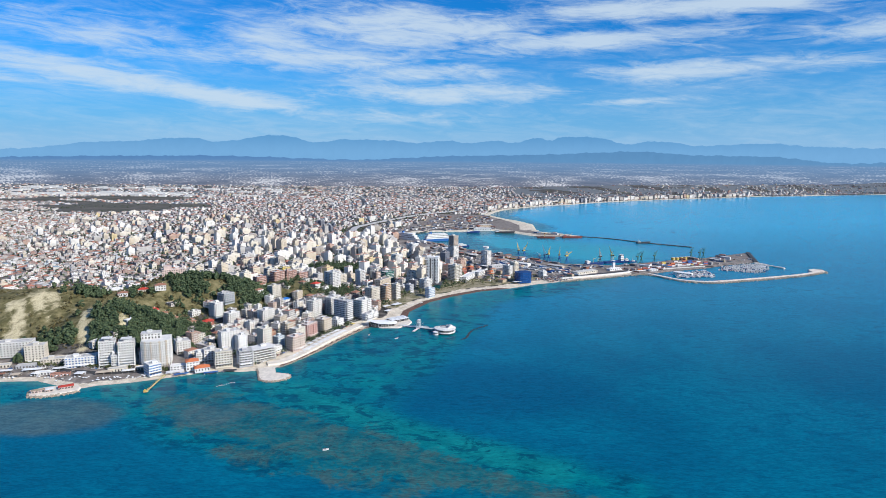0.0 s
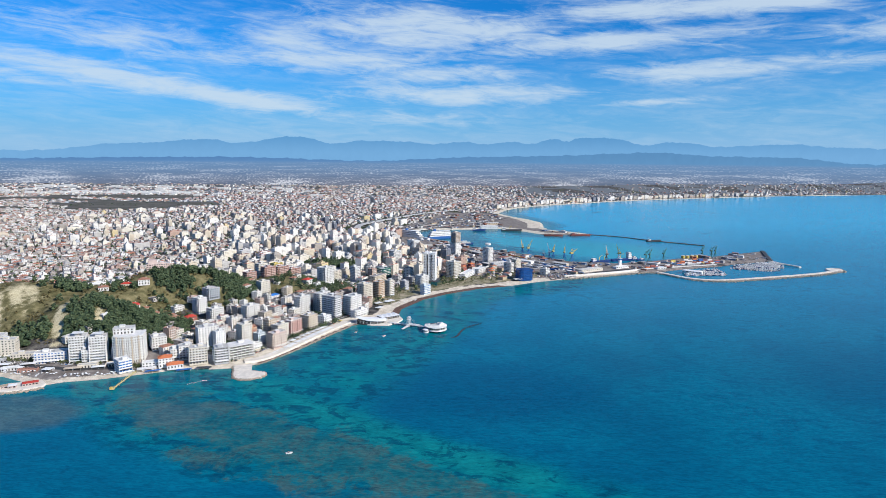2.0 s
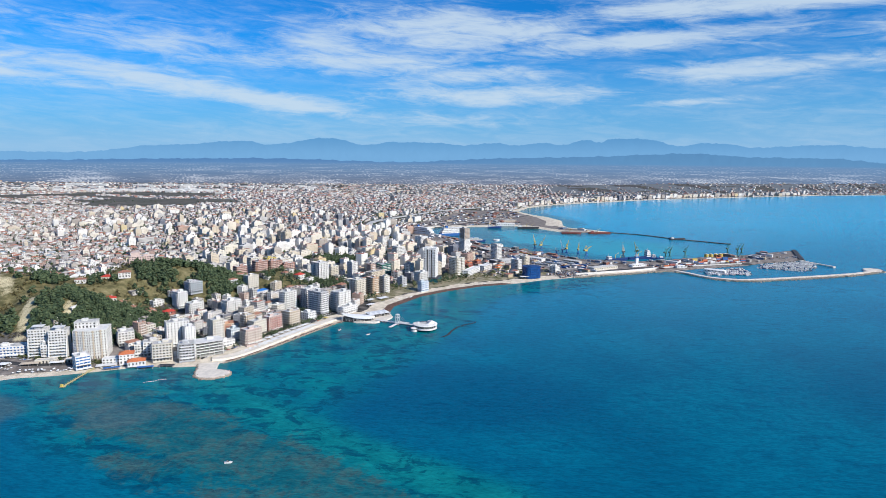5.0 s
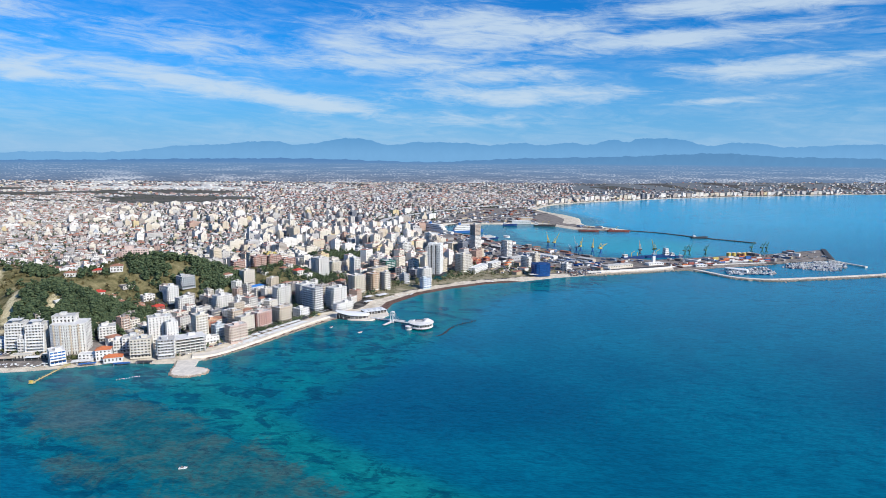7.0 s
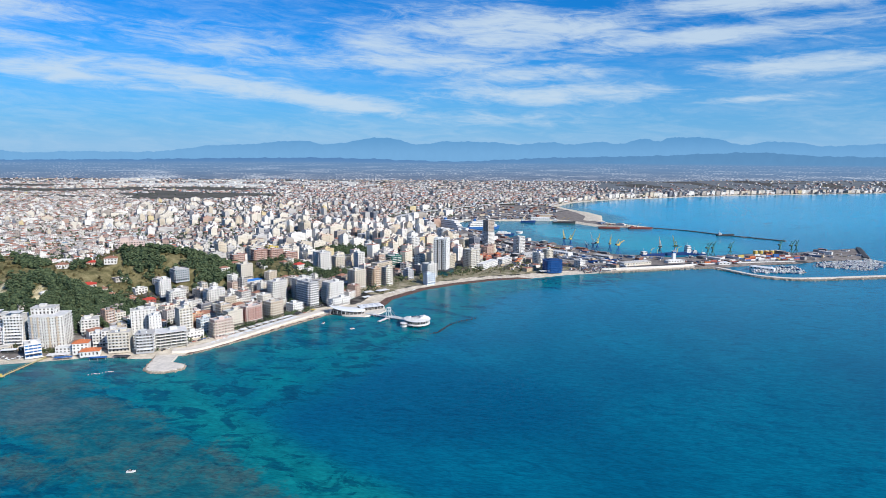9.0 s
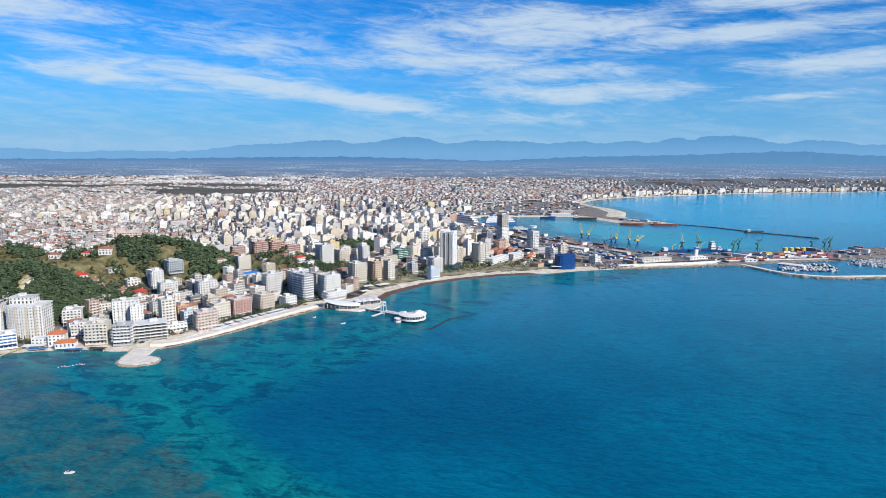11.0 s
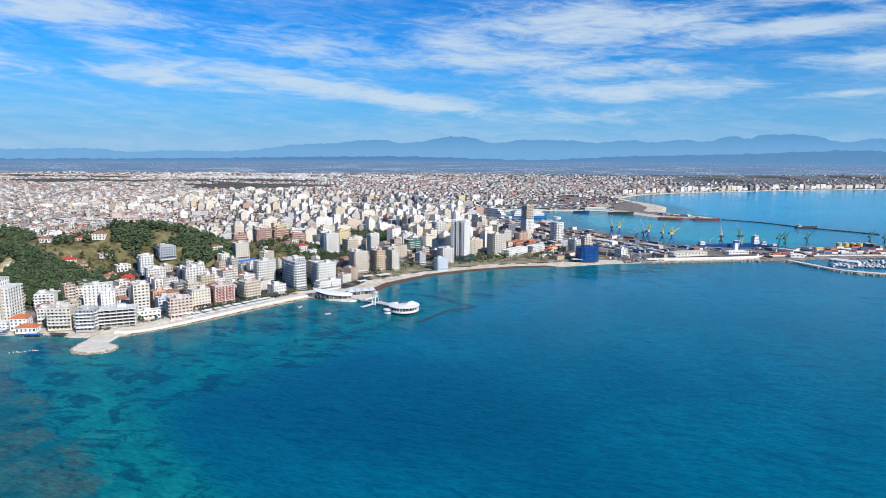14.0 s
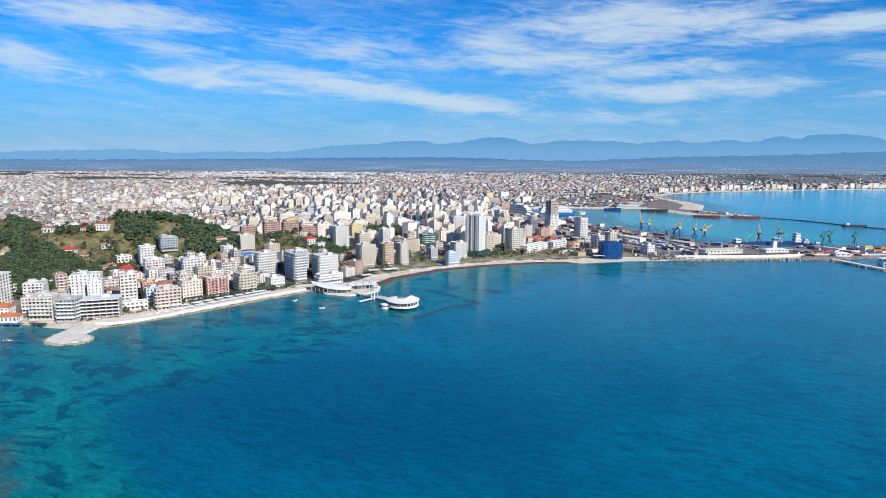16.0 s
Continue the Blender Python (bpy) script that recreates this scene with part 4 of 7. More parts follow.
def open_terraces():
    """A long unfinished block: bare slabs and columns before a core painted dark as shade."""
    thing = root("terraced_block", -277, 725, 3, 42, "long white block with deep open terraces", "building")
    TAKEN.append((-277, 725, 22))
    # Dark paint on the core stands in for shade between the slabs.
    part("core", Shape().box(0, 1.5, -1, 31, 12, 16.3), PAINT["dark"], thing, "box painted dark for the shaded inside")
    for level in range(6):
        z = 3.1 * level + (0.3 if level == 0 else 0)
        part("terrace_slab", Shape().box(0, -0.8, z, 37, 20.5, 0.42), CONCRETE if level < 5 else PALE_ROOF, thing)
        if 0 < level < 5:
            part("parapet", Shape().box(0, -10.9, z + 0.42, 37, 0.2, 0.55), PAINT["white"], thing)
            part("parapet", Shape().box(-18.4, -0.8, z + 0.42, 0.2, 20, 0.55), PAINT["white"], thing)
    for k in range(8):
        part("column", Shape().box(-17.5 + 5 * k, -10.2, -1, 0.6, 0.6, 16.5), CONCRETE, thing)
    for k in range(4):
        part("column", Shape().box(-17.6, -6 + 5 * k, -1, 0.6, 0.6, 16.5), CONCRETE, thing)
    part("stair_head", Shape().box(6, 2, 15.9, 7, 5, 2.4), PAINT["white"], thing)


open_terraces()
flats(-326, 751, 4, 25, 14, 42, 9, "white", "tall plain white block of flats", sides="none", solid=0.66, clutter=5)
flats(-308, 746, 3, 12, 11, 45, 8, "bright", "small white tower with few windows", sides="none", solid=0.7)
flats(-282, 760, 3, 14, 14, 55, 10, "cream", "tall cream tower with stacked balconies", "apartment_tower", "sea", trim="bright", share=0.6)
flats(-269, 755, 3, 22, 8, 55, 2, "bright", "low white shop row under a tower", "shop_row", "sea", clutter=0)
flats(-284, 784, 3, 12, 11, 60, 6, "orange", "orange block with a tiled roof", sides="sea", trim="red", roof=ORANGE_TILES)
flats(-268, 774, 3, 12, 10, 63, 5, "pale_blue", "pale blue block of flats", sides="sea", trim="bright")
flats(-243, 770, 3, 21, 13, 58, 6, "pink", "pinkish corner hotel with wrapped balconies", "hotel", "both", trim="cream", share=0.96, deep=1.8)
flats(-252, 806, 3, 19, 13, 64, 6, "cream", "cream hotel with a flat plain front", "hotel", "front", solid=0.55)
flats(-270, 817, 3, 14, 12, 64, 7, "tan", "tan flats with a roof frame", sides="both", trim="cream")
flats(-242, 830, 3, 22, 12, 66, 6, "pink", "pink and red flats with white balconies", sides="both", trim="red")
flats(-229, 858, 3, 18, 17, 66, 6, "tan", "tan stone-clad hotel with balconies", "hotel", "both", trim="cream", share=0.9)
flats(-216, 890, 3, 16, 14, 66, 3, "bright", "stepped white house by the beach", "house", "sea")
flats(-262, 931, 3, 23, 13, 66, 9, "white", "white flats with dark square balconies", sides="both", trim="bright", solid=0.4)
flats(-239, 959, 3, 26, 13, 66, 9, "white", "white slab of flats behind the hotel", sides="both", trim="grey")
flats(-214, 925, 3, 14, 27, 62, 10, "grey", "big grey-white slab with many windows", "apartment_slab", "both", trim="bright", share=0.9, bay=2.9)
flats(-187, 945, 3, 23, 18, 60, 9, "white", "tall white hotel wing with balconies", "hotel", "both", trim="bright", share=0.9, bay=2.9)
flats(-173, 931, 3, 28, 12, 60, 3, "bright", "low white hotel annexe with terraces", "annexe", "both", share=0.96, deep=2.2)
flats(-187, 1035, 3, 20, 18, 58, 9, "cream", "cream flats with stacked balconies", sides="both")
flats(-167, 1053, 3, 13, 17, 58, 9, "orange", "orange-brown flats with pale balconies", sides="both", trim="cream")
flats(-150, 1066, 3, 12, 12, 58, 9, "cream", "slim pale block of promenade flats", sides="sea", trim="bright")
flats(-132, 1121, 3, 11, 13, 55, 5, "grey", "plain grey office cube", "office_block", "none", solid=0.6)
flats(-90, 1093, 3, 16, 10, 50, 5, "pale_blue", "glass-fronted hotel by the promenade", "hotel", "sea", trim="bright", glass=BLUE_GLASS, share=0.95)
flats(-103, 1147, 3, 18, 18, 50, 7, "white", "white flats behind a glass-fronted hotel", sides="both")
flats(-24, 1258, 3, 58, 13, 72, 3, "bright", "long low white hall with arched windows", "civic_hall", "none", solid=0.45, clutter=0, shop=False, crown=False, roof=PALE_ROOF)
flats(0, 1304, 3, 34, 13, 66, 3, "white", "low white hall beside the park", "civic_hall", "none", solid=0.45, clutter=0, shop=False, crown=False, roof=PALE_ROOF)
flats(137, 1298, 3, 14, 14, 50, 4, "white", "white office cube with regular windows", "office_block", "none", solid=0.5)
flats(62, 1310, 3, 11, 19, 50, 7, "white", "white pair of flats near the harbour", sides="both")
flats(78, 1335, 3, 15, 13, 50, 8, "cream", "pale flats near the harbour gate", sides="both")
flats(-50, 1239, 3, 21, 22, 50, 11, "cream", "cream twin block of flats", sides="both", trim="white")
flats(-402, 883, ground_at(-402, 883) - 0.5, 14, 17, 60, 7, "bright", "white flats at the foot of the wooded hill", sides="both")
flats(-399, 914, ground_at(-399, 914) - 0.5, 19, 18, 60, 5, "grey", "grey-green glazed flats by the hill", sides="both", glass=TEAL_GLASS)
flats(-350, 998, ground_at(-350, 998) - 0.5, 19, 13, 60, 7, "cream", "cream flats below the wood", sides="none")
flats(-322, 877, ground_at(-322, 877) - 0.5, 22, 14, 60, 8, "white", "white flats with stepped upper floors", sides="both")
flats(-371, 867, ground_at(-371, 867) - 0.5, 20, 14, 60, 6, "white", "white flats on the slope", sides="both")
flats(-276, 1110, ground_at(-276, 1110) - 0.5, 21, 22, 58, 10, "white", "tall white slab of town flats", sides="both", share=0.6)
flats(-236, 1174, 6, 13, 16, 52, 9, "white", "slender pale tower block of flats", "apartment_tower", "sea")
flats(-278, 1178, 6, 18, 20, 56, 6, "cream", "broad pale flats in the town", sides="both")
flats(-190, 1229, 6, 22, 18, 50, 5, "green", "flats with green glass", sides="both", trim="white", glass=TEAL_GLASS)
flats(-186, 1343, 6, 20, 18, 50, 11, "white", "tall white flats in the town", sides="both")
flats(-175, 1560, 6, 21, 24, 50, 9, "bright", "broad white flats by the ferry dock", sides="both")
BRICK_ROW = "brick-red flats with pale frames on a ridge"
for x, y, w in ((-396, 1054, 19), (-370, 1075, 22), (-355, 1099, 22), (-340, 1122, 22)):
    flats(x, y, ground_at(x, y) - 1, w, 14, 55, 6, "brick", BRICK_ROW, sides="both", trim="pink", group="flats on the ridge")
for x, y, paint in ((-392, 1098, "cream"), (-372, 1120, "yellow"), (-358, 1142, "cream")):
    flats(x, y, ground_at(x, y) - 1, 18, 14, 55, 9, paint, "tall flats with pale balconies on the ridge", sides="both", trim="white")


# ---- houses with tiled roofs, and the long shed with the blue roof ----
def tiled_house(x, y, z, w, d, turn, floors, paint, tiles, label, name="house"):
    thing = root(name, x, y, z, turn, label, "house")
    TAKEN.append((x, y, 0.5 * math.hypot(w, d) + 2))
    shape, levels = walls_of(w, d, floors, 3.6, 0.55)
    part("wall", shape, PAINT.get(paint, WALL), thing)
    part("glazing", Shape().box(0, 0, -1.2, w - 0.76, d - 0.76, levels[-1] + 0.9), GLASS, thing)
    part("roof", Shape().hip(0, 0, levels[-1] + 0.7, w, d, min(w, d) * 0.26, 0, 0, 0.7), tiles, thing)
    part("chimney", Shape().box(w * 0.2, d * 0.12, levels[-1] + 0.8, 0.8, 0.8, min(w, d) * 0.26 + 0.6), PAINT["white"], thing)
    return thing


tiled_house(-297, 1068, ground_at(-297, 1068) - 0.5, 15, 12, 60, 2, "white", RED_TILES, "white villa with a bright red roof")
tiled_house(-345, 685, 3, 14, 11, 30, 3, "bright", ORANGE_TILES, "white beach restaurant with an orange roof", "restaurant")
tiled_house(-331, 681, 3, 17, 10, 30, 1, "bright", ORANGE_TILES, "low beach restaurant with an orange roof", "restaurant")
shed = root("long_shed", -335, 987, 6, 65, "long white shed with a blue sheet roof", "shed")
TAKEN.append((-335, 987, 20))
shape, levels = walls_of(36, 11, 3, 3.6, 0.6)
part("wall", shape, PAINT["bright"], shed)
part("glazing", Shape().box(0, 0, -1, 35.2, 10.2, 10.2), GLASS, shed)
part("roof", Shape().hip(0, 0, 10.2, 36, 11, 2.2, 0, 0, 0.6), BLUE_ROOF, shed)
villa = flats(-499, 945, ground_at(-499, 945) - 1, 34, 13, 32, 3, "pink", "long pinkish villa with arcades on the hilltop", "hill_villa", "none", solid=0.4, clutter=0, shop=False)
part("tower", Shape().box(-8, 2, 9.5, 12, 12, 6), PAINT["pink"], villa)

quarter = random.Random(14)
for k in range(18):
    x, y = -48 + 15 * (k % 6) + quarter.uniform(-3, 3), 1322 + 21 * (k // 6) - 6 * (k % 6) + quarter.uniform(-3, 3)
    if all(math.hypot(x - tx, y - ty) > tr + 5 for tx, ty, tr in TAKEN):
        paint, word = quarter.choice((("white", "white"), ("cream", "cream"), ("pink", "pink"), ("red", "dark red")))
        tiled_house(x, y, 3, quarter.uniform(10, 14), quarter.uniform(8, 10), 50 + quarter.uniform(-8, 8), quarter.choice((2, 2, 3)), paint, quarter.choice((TILES, RED_TILES, TILES, ORANGE_TILES)), f"{word} old town house with a tiled roof")

# ---- tall landmarks ----
def white_tower():
    thing = root("office_tower", -91, 1182, 3, -4, "tall white tower with dark glass strips and pointed crown", "tower")
    TAKEN.append((-91, 1182, 22))
    floors, w, d = 17, 22, 22
    shape, levels = walls_of(w, d, floors, 3.0, 0.5, 6.0, ground=3.05)
    top = levels[-1]
    part("wall", shape, PAINT["bright"], thing)
    part("glazing", Shape().box(0, 0, 0, w - 0.7, d - 0.7, top), GLASS, thing)
    for u in (-3.6, 3.6):
        part("glass_strip", Shape().box(u, -d / 2 - 0.15, 6, 2.4, 0.5, top - 6), GLASS, thing, "dark glass strip")
        part("glass_strip", Shape().box(-w / 2 - 0.15, u, 6, 0.5, 2.4, top - 6), GLASS, thing, "dark glass strip")
    for k in range(floors - 1):
        for u in (-8.6, 8.6):
            b = part("balcony", balcony_run(5.2, 1.2), PAINT["bright"], thing)
            b.matrix_basis = pose(u, -d / 2 - 0.004, levels[k] + 0.02)
    part("podium", Shape().box(0, -2, -1, w + 12, d + 12, 7.4), TEAL_GLASS, thing, "dark green glazed podium")
    part("podium_roof", Shape().box(0, -2, 6.4, w + 12.6, d + 12.6, 0.5), PAINT["dark"], thing)
    part("crown", Shape().hip(0, 0, top + 0.7, 12, 8, 4.5, math.pi / 2, 0, 0.3).box(-8, 0, top, 7, 16, 2.8).box(8, 0, top, 7, 16, 2.8), PAINT["bright"], thing)


def raw_tower():
    """A tower still being built: bare slabs and columns above a clad lower half."""
    thing = root("unfinished_tower", -67, 1547, 3, 50, "unfinished concrete tower clad on its lower floors", "tower")
    TAKEN.append((-67, 1547, 16))
    for k in range(18):
        part("floor_slab", Shape().box(0, 0, 3.05 * k + 2.7, 19, 19, 0.35), CONCRETE if k < 10 else BARE_CLAY, thing)
    for px in (-8.5, -2.8, 2.8, 8.5):
        for py in (-8.5, 0, 8.5):
            part("column", Shape().box(px, py, -1, 0.8, 0.8, 55.5), CONCRETE, thing)
    part("core", Shape().box(0, 1.5, 0, 8, 8, 57.5), CONCRETE, thing)
    shape, _ = walls_of(19.4, 19.4, 9, 3.2, 0.5)
    part("wall", shape, PAINT["white"], thing)
    part("glazing", Shape().box(0, 0, 0, 18.2, 18.2, 26), GLASS, thing)
    for k in range(9, 17):
        part("clay_infill", Shape().box(0, 0, 3.05 * k + 3.06, 17.2, 17.2, 1.9), BARE_CLAY, thing, "bare clay block infill")


def crowned_block():
    thing = flats(16, 1415, 3, 16, 18, 50, 12, "white", "tall pale flats with a round crown", "apartment_tower", "both", trim="bright", share=0.6, crown=False)
    part("crown", drum(drum(Shape(), 0, 0, 43.2, 6.5, 3.4, 16), 0, 0, 46.6, 7.4, 0.5, 16), PAINT["bright"], thing)


def blue_block():
    """A rounded office block in blue netting and glass."""
    thing = root("blue_office_block", 91, 1243, 3, 26, "round-cornered blue office block near the harbour", "office")
    TAKEN.append((88, 1240, 20))
    # A square plan with well rounded corners.
    plan = []
    for k in range(28):
        a = math.tau * k / 28
        c, s = math.cos(a), math.sin(a)
        plan.append((16.0 * math.copysign(abs(c) ** 0.5, c), 12.5 * math.copysign(abs(s) ** 0.5, s)))

    def ring(low, high, grow):
        shape, n = Shape(), len(plan)
        shape.verts = [(px * grow, py * grow, h) for h in (low, low + high) for px, py in plan]
        shape.faces = [(k, (k + 1) % n, n + (k + 1) % n, n + k) for k in range(n)] + [tuple(range(n, 2 * n)), tuple(reversed(range(n)))]
        shape.kinds = [0] * len(shape.faces)
        return shape

    for k in range(7):
        part("glazing", ring(3.0 * k - (1 if k == 0 else 0), 2.5 + (k == 0), 0.965), NET_GLASS, thing)
        part("floor_band", ring(3.0 * k + 2.5, 0.5, 1.0), PAINT["net"], thing)
    for px, py in plan[::2]:
        part("scaffold_pole", Shape().box(px * 1.01, py * 1.01, -1, 0.25, 0.25, 23.2), PAINT["net"], thing)
    part("roof_frame", ring(21.0, 1.0, 0.55), PAINT["net"], thing)
    part("entrance_roof", Shape().box(-18, -8, 3.2, 16, 9, 0.4), PALE_ROOF, thing)


white_tower()
raw_tower()
crowned_block()
blue_block()


# ---- villas on the wooded slope, and low houses by the western beach ----
for x, y, w, turn, floors, paint, tiles, label in ((-479, 841, 16, 40, 1, "white", RED_TILES, "low white villa with red roofs on the slope"), (-466, 848, 11, 30, 1, "cream", TILES, "small tiled house on the slope"),
                                                   (-403, 856, 14, 55, 2, "red", RED_TILES, "red-walled villa below the wood"), (-420, 843, 12, 40, 2, "pink", TILES, "pinkish house below the wood"),
                                                   (-432, 858, 11, 60, 1, "white", TILES, "white cottage below the wood"), (-445, 838, 10, 20, 2, "tan", TILES, "tan house on the slope"),
                                                   (-530, 853, 13, 30, 1, "white", TILES, "white farmhouse in the meadow"), (-470, 767, 10, 60, 1, "bright", PALE_ROOF, "white house among the pines"),
                                                   (-500, 905, 16, 30, 2, "white", TILES, "white house on the ridge"), (-525, 900, 14, 20, 1, "cream", RED_TILES, "red-roofed house on the ridge"),
                                                   (-560, 885, 18, 25, 2, "white", PALE_ROOF, "white terrace house on the ridge"), (-412, 830, 12, 45, 1, "cream", RED_TILES, "cream cottage with a red roof"),
                                                   (-392, 840, 11, 60, 2, "white", TILES, "white house at the foot of the slope"), (-380, 822, 12, 55, 1, "tan", TILES, "tan house at the foot of the slope")):
    tiled_house(x, y, ground_at(x, y) - 0.6, w, w * 0.7, turn, floors, paint, tiles, label)
for x, y, w, d, floors, paint, roof_, label in ((-600, 668, 22, 9, 1, "white", PALE_ROOF, "low white beach club with a flat roof"), (-574, 670, 18, 8, 1, "cream", FLAT_ROOF, "low cream beach bar"),
                                                (-545, 672, 20, 9, 1, "grey", FLAT_ROOF, "grey flat-roofed beach hall"), (-512, 655, 16, 7, 1, "white", WHITE_SHEET, "white flat-roofed kiosk on the beach"),
                                                (-488, 652, 20, 6, 1, "brick", TILES, "long brown beach restaurant"), (-430, 671, 20, 8, 1, "cream", FLAT_ROOF, "flat-roofed cafe before the towers"),
                                                (-404, 679, 16, 8, 1, "tan", PALE_ROOF, "low terrace cafe before the hotel"), (-361, 683, 18, 9, 2, "bright", PALE_ROOF, "white beach house beside the hotel")):
    flats(x, y, ground_at(x, y) - 0.2, w, d, 20, floors, paint, label, "beach_house", "none", roof=roof_, clutter=0, shop=False, crown=False)

# ---- shore works: groyne, moles, piers ----
def rubble(name, line, count, size, spread, seed, label, base=0.0, material_=None):
    """Tumbled blocks along a line, far too many to count."""
    rng = random.Random(seed)
    shape = Shape()
    legs = [(a, b, math.hypot(b[0] - a[0], b[1] - a[1])) for a, b in zip(line, line[1:])]
    total = sum(leg[2] for leg in legs)
    for _ in range(count):
        u = rng.uniform(0, total)
        for a, b, length in legs:
            if u <= length:
                break
            u -= length
        k, off = u / length, rng.gauss(0, spread)
        x = a[0] + (b[0] - a[0]) * k - (b[1] - a[1]) / length * off
        y = a[1] + (b[1] - a[1]) * k + (b[0] - a[0]) / length * off
        r = size * rng.uniform(0.6, 1.4)
        n = len(shape.verts)
        shape.box(x, y, base - 0.35 * r + rng.uniform(-0.3, 0.3) - abs(off) * 0.12, r, r * rng.uniform(0.7, 1.2), r * rng.uniform(0.6, 1.0), rng.uniform(0, 3))
        for i in range(n, n + 8):
            vx, vy, vz = shape.verts[i]
            shape.verts[i] = (vx + rng.uniform(-0.2, 0.2) * r, vy + rng.uniform(-0.2, 0.2) * r, vz + rng.uniform(-0.2, 0.2) * r)
    return tagged(new(name, shape.mesh(name, material_ or STONE)), label, "rocks", kind="stuff")


def slab(name, outline, low, high, material_, label, category="structure", slope=0.0, kind="structure"):
    """A slab over an outline (anticlockwise); slope: how far its foot reaches out."""
    n = len(outline)
    cx, cy = sum(p[0] for p in outline) / n, sum(p[1] for p in outline) / n
    shape = Shape()
    for h, grow in ((low, slope), (high, 0.0)):
        for x, y in outline:
            r = math.hypot(x - cx, y - cy)
            shape.verts.append((x + (x - cx) / r * grow, y + (y - cy) / r * grow, h))
    shape.faces = [(k, (k + 1) % n, n + (k + 1) % n, n + k) for k in range(n)] + [tuple(range(n, 2 * n))]
    shape.kinds = [0] * (n + 1)
    return tagged(new(name, shape.mesh(name, material_)), label, category, kind=kind)


def strip(name, line, wide, low, high, material_, label, category, lift=None):
    """A causeway, road or wall along a line."""
    shape = Shape()
    pts = [Vector((*p, 0)) for p in line]
    for k, p in enumerate(pts):
        way = (pts[min(k + 1, len(pts) - 1)] - pts[max(k - 1, 0)]).normalized()
        side = Vector((-way.y, way.x, 0)) * wide / 2
        up = lift[k] if lift else 0
        for q, h in ((p - side, low), (p + side, low), (p + side, high), (p - side, high)):
            shape.verts.append((q.x, q.y, h + up))
    for k in range(len(pts) - 1):
        a, b = 4 * k, 4 * k + 4
        for i, j in ((0, 1), (1, 2), (2, 3), (3, 0)):
            shape.faces.append((a + i, b + i, b + j, a + j))
    shape.faces += [(3, 2, 1, 0), tuple(len(shape.verts) - 4 + i for i in (0, 1, 2, 3))]
    shape.kinds = [0] * len(shape.faces)
    return tagged(new(name, shape.mesh(name, material_)), label, category, kind="structure")


def rounded(line, steps=5):
    """A smooth line through the points given (Catmull-Rom)."""
    out = []
    for k in range(len(line) - 1):
        p0, p1, p2, p3 = (np.array(line[min(max(k + i, 0), len(line) - 1)], float) for i in (-1, 0, 1, 2))
        for s in range(steps):
            t = s / steps
            out.append(tuple(0.5 * (2 * p1 + (p2 - p0) * t + (2 * p0 - 5 * p1 + 4 * p2 - p3) * t * t + (3 * p1 - p0 - 3 * p2 + p3) * t ** 3)))
    return out + [tuple(map(float, line[-1]))]


GROYNE = rounded([(-249, 703), (-244, 690), (-241, 682), (-232, 681), (-223, 677), (-222, 668), (-231, 659), (-240, 656), (-249, 658), (-256, 668), (-261, 681), (-268, 695)], 4)
slab("groyne", list(reversed(GROYNE)), -3, 1.9, PAVING, "pale fan-shaped stone groyne with a flat top", slope=2.0)
rubble("groyne_rocks", GROYNE[8:], 650, 1.1, 0.9, 1, "pale tumbled rocks round the groyne", 0.9)
rubble("shore_rocks", rounded([(-245, 704), (-231, 727), (-213, 769), (-195, 821), (-174, 876)]), 900, 0.7, 0.6, 2, "pale rocks along the promenade foot", 0.6)
strip("promenade", rounded([(-262, 712), (-245, 724), (-229, 760), (-212, 815), (-194, 866), (-182, 895)]), 11, -1, 2.75, PAVING, "pale paved promenade above the beach", "promenade")
rubble("harbour_rocks", rounded([(170, 1262), (235, 1294), (290, 1322), (357, 1357), (390, 1345), (415, 1308)]), 700, 2.0, 2.2, 3, "pale rocks along the harbour wall", 1.0)
strip("beach_road", rounded([(-760, 668), (-640, 678), (-560, 682), (-500, 670), (-450, 662), (-410, 670), (-385, 682)]), 8, 1.0, 2.85, ASPHALT, "asphalt road behind the western beach", "road")
MOLE = rounded([(380, 1362), (400, 1335), (430, 1298), (465, 1286), (503, 1290), (617, 1337), (720, 1385), (772, 1420), (790, 1440)])
strip("mole", MOLE, 9, -3, 3.0, PAVING, "long curved marina mole of pale stone", "mole")
rubble("mole_rocks", [(x + 4, y - 6) for x, y in MOLE], 1500, 2.2, 2.4, 4, "pale tumbled rocks along the marina mole", 1.0)
slab("mole_head", [(776, 1414), (797, 1426), (803, 1447), (791, 1462), (774, 1454), (766, 1434)], -3, 2.6, PAVING, "rounded head of the marina mole", slope=2.0)
rubble("mole_head_rocks", [(776, 1414), (799, 1426), (804, 1449), (790, 1464)], 140, 2.2, 2.0, 5, "rocks round the head of the mole", 1.0)
DARK_STONE = plain("dark_rubble", (0.15, 0.13, 0.115), vary=0.2, scale=0.4)
BREAKWATER = [(337, 2002), (419, 1963), (491, 1893), (561, 1841), (622, 1801)]
strip("breakwater", rounded(BREAKWATER), 6, -3, 2.0, DARK_STONE, "long low dark breakwater across the harbour", "breakwater")
rubble("breakwater_rocks", rounded(BREAKWATER), 500, 2.0, 2.6, 6, "dark rocks along the breakwater", 0.6, DARK_STONE)
strip("sea_wall", [(694, 1548), (714, 1620), (738, 1700)], 9, -2, 4.6, ASPHALT, "dark sloping sea wall at the harbour end", "wall")
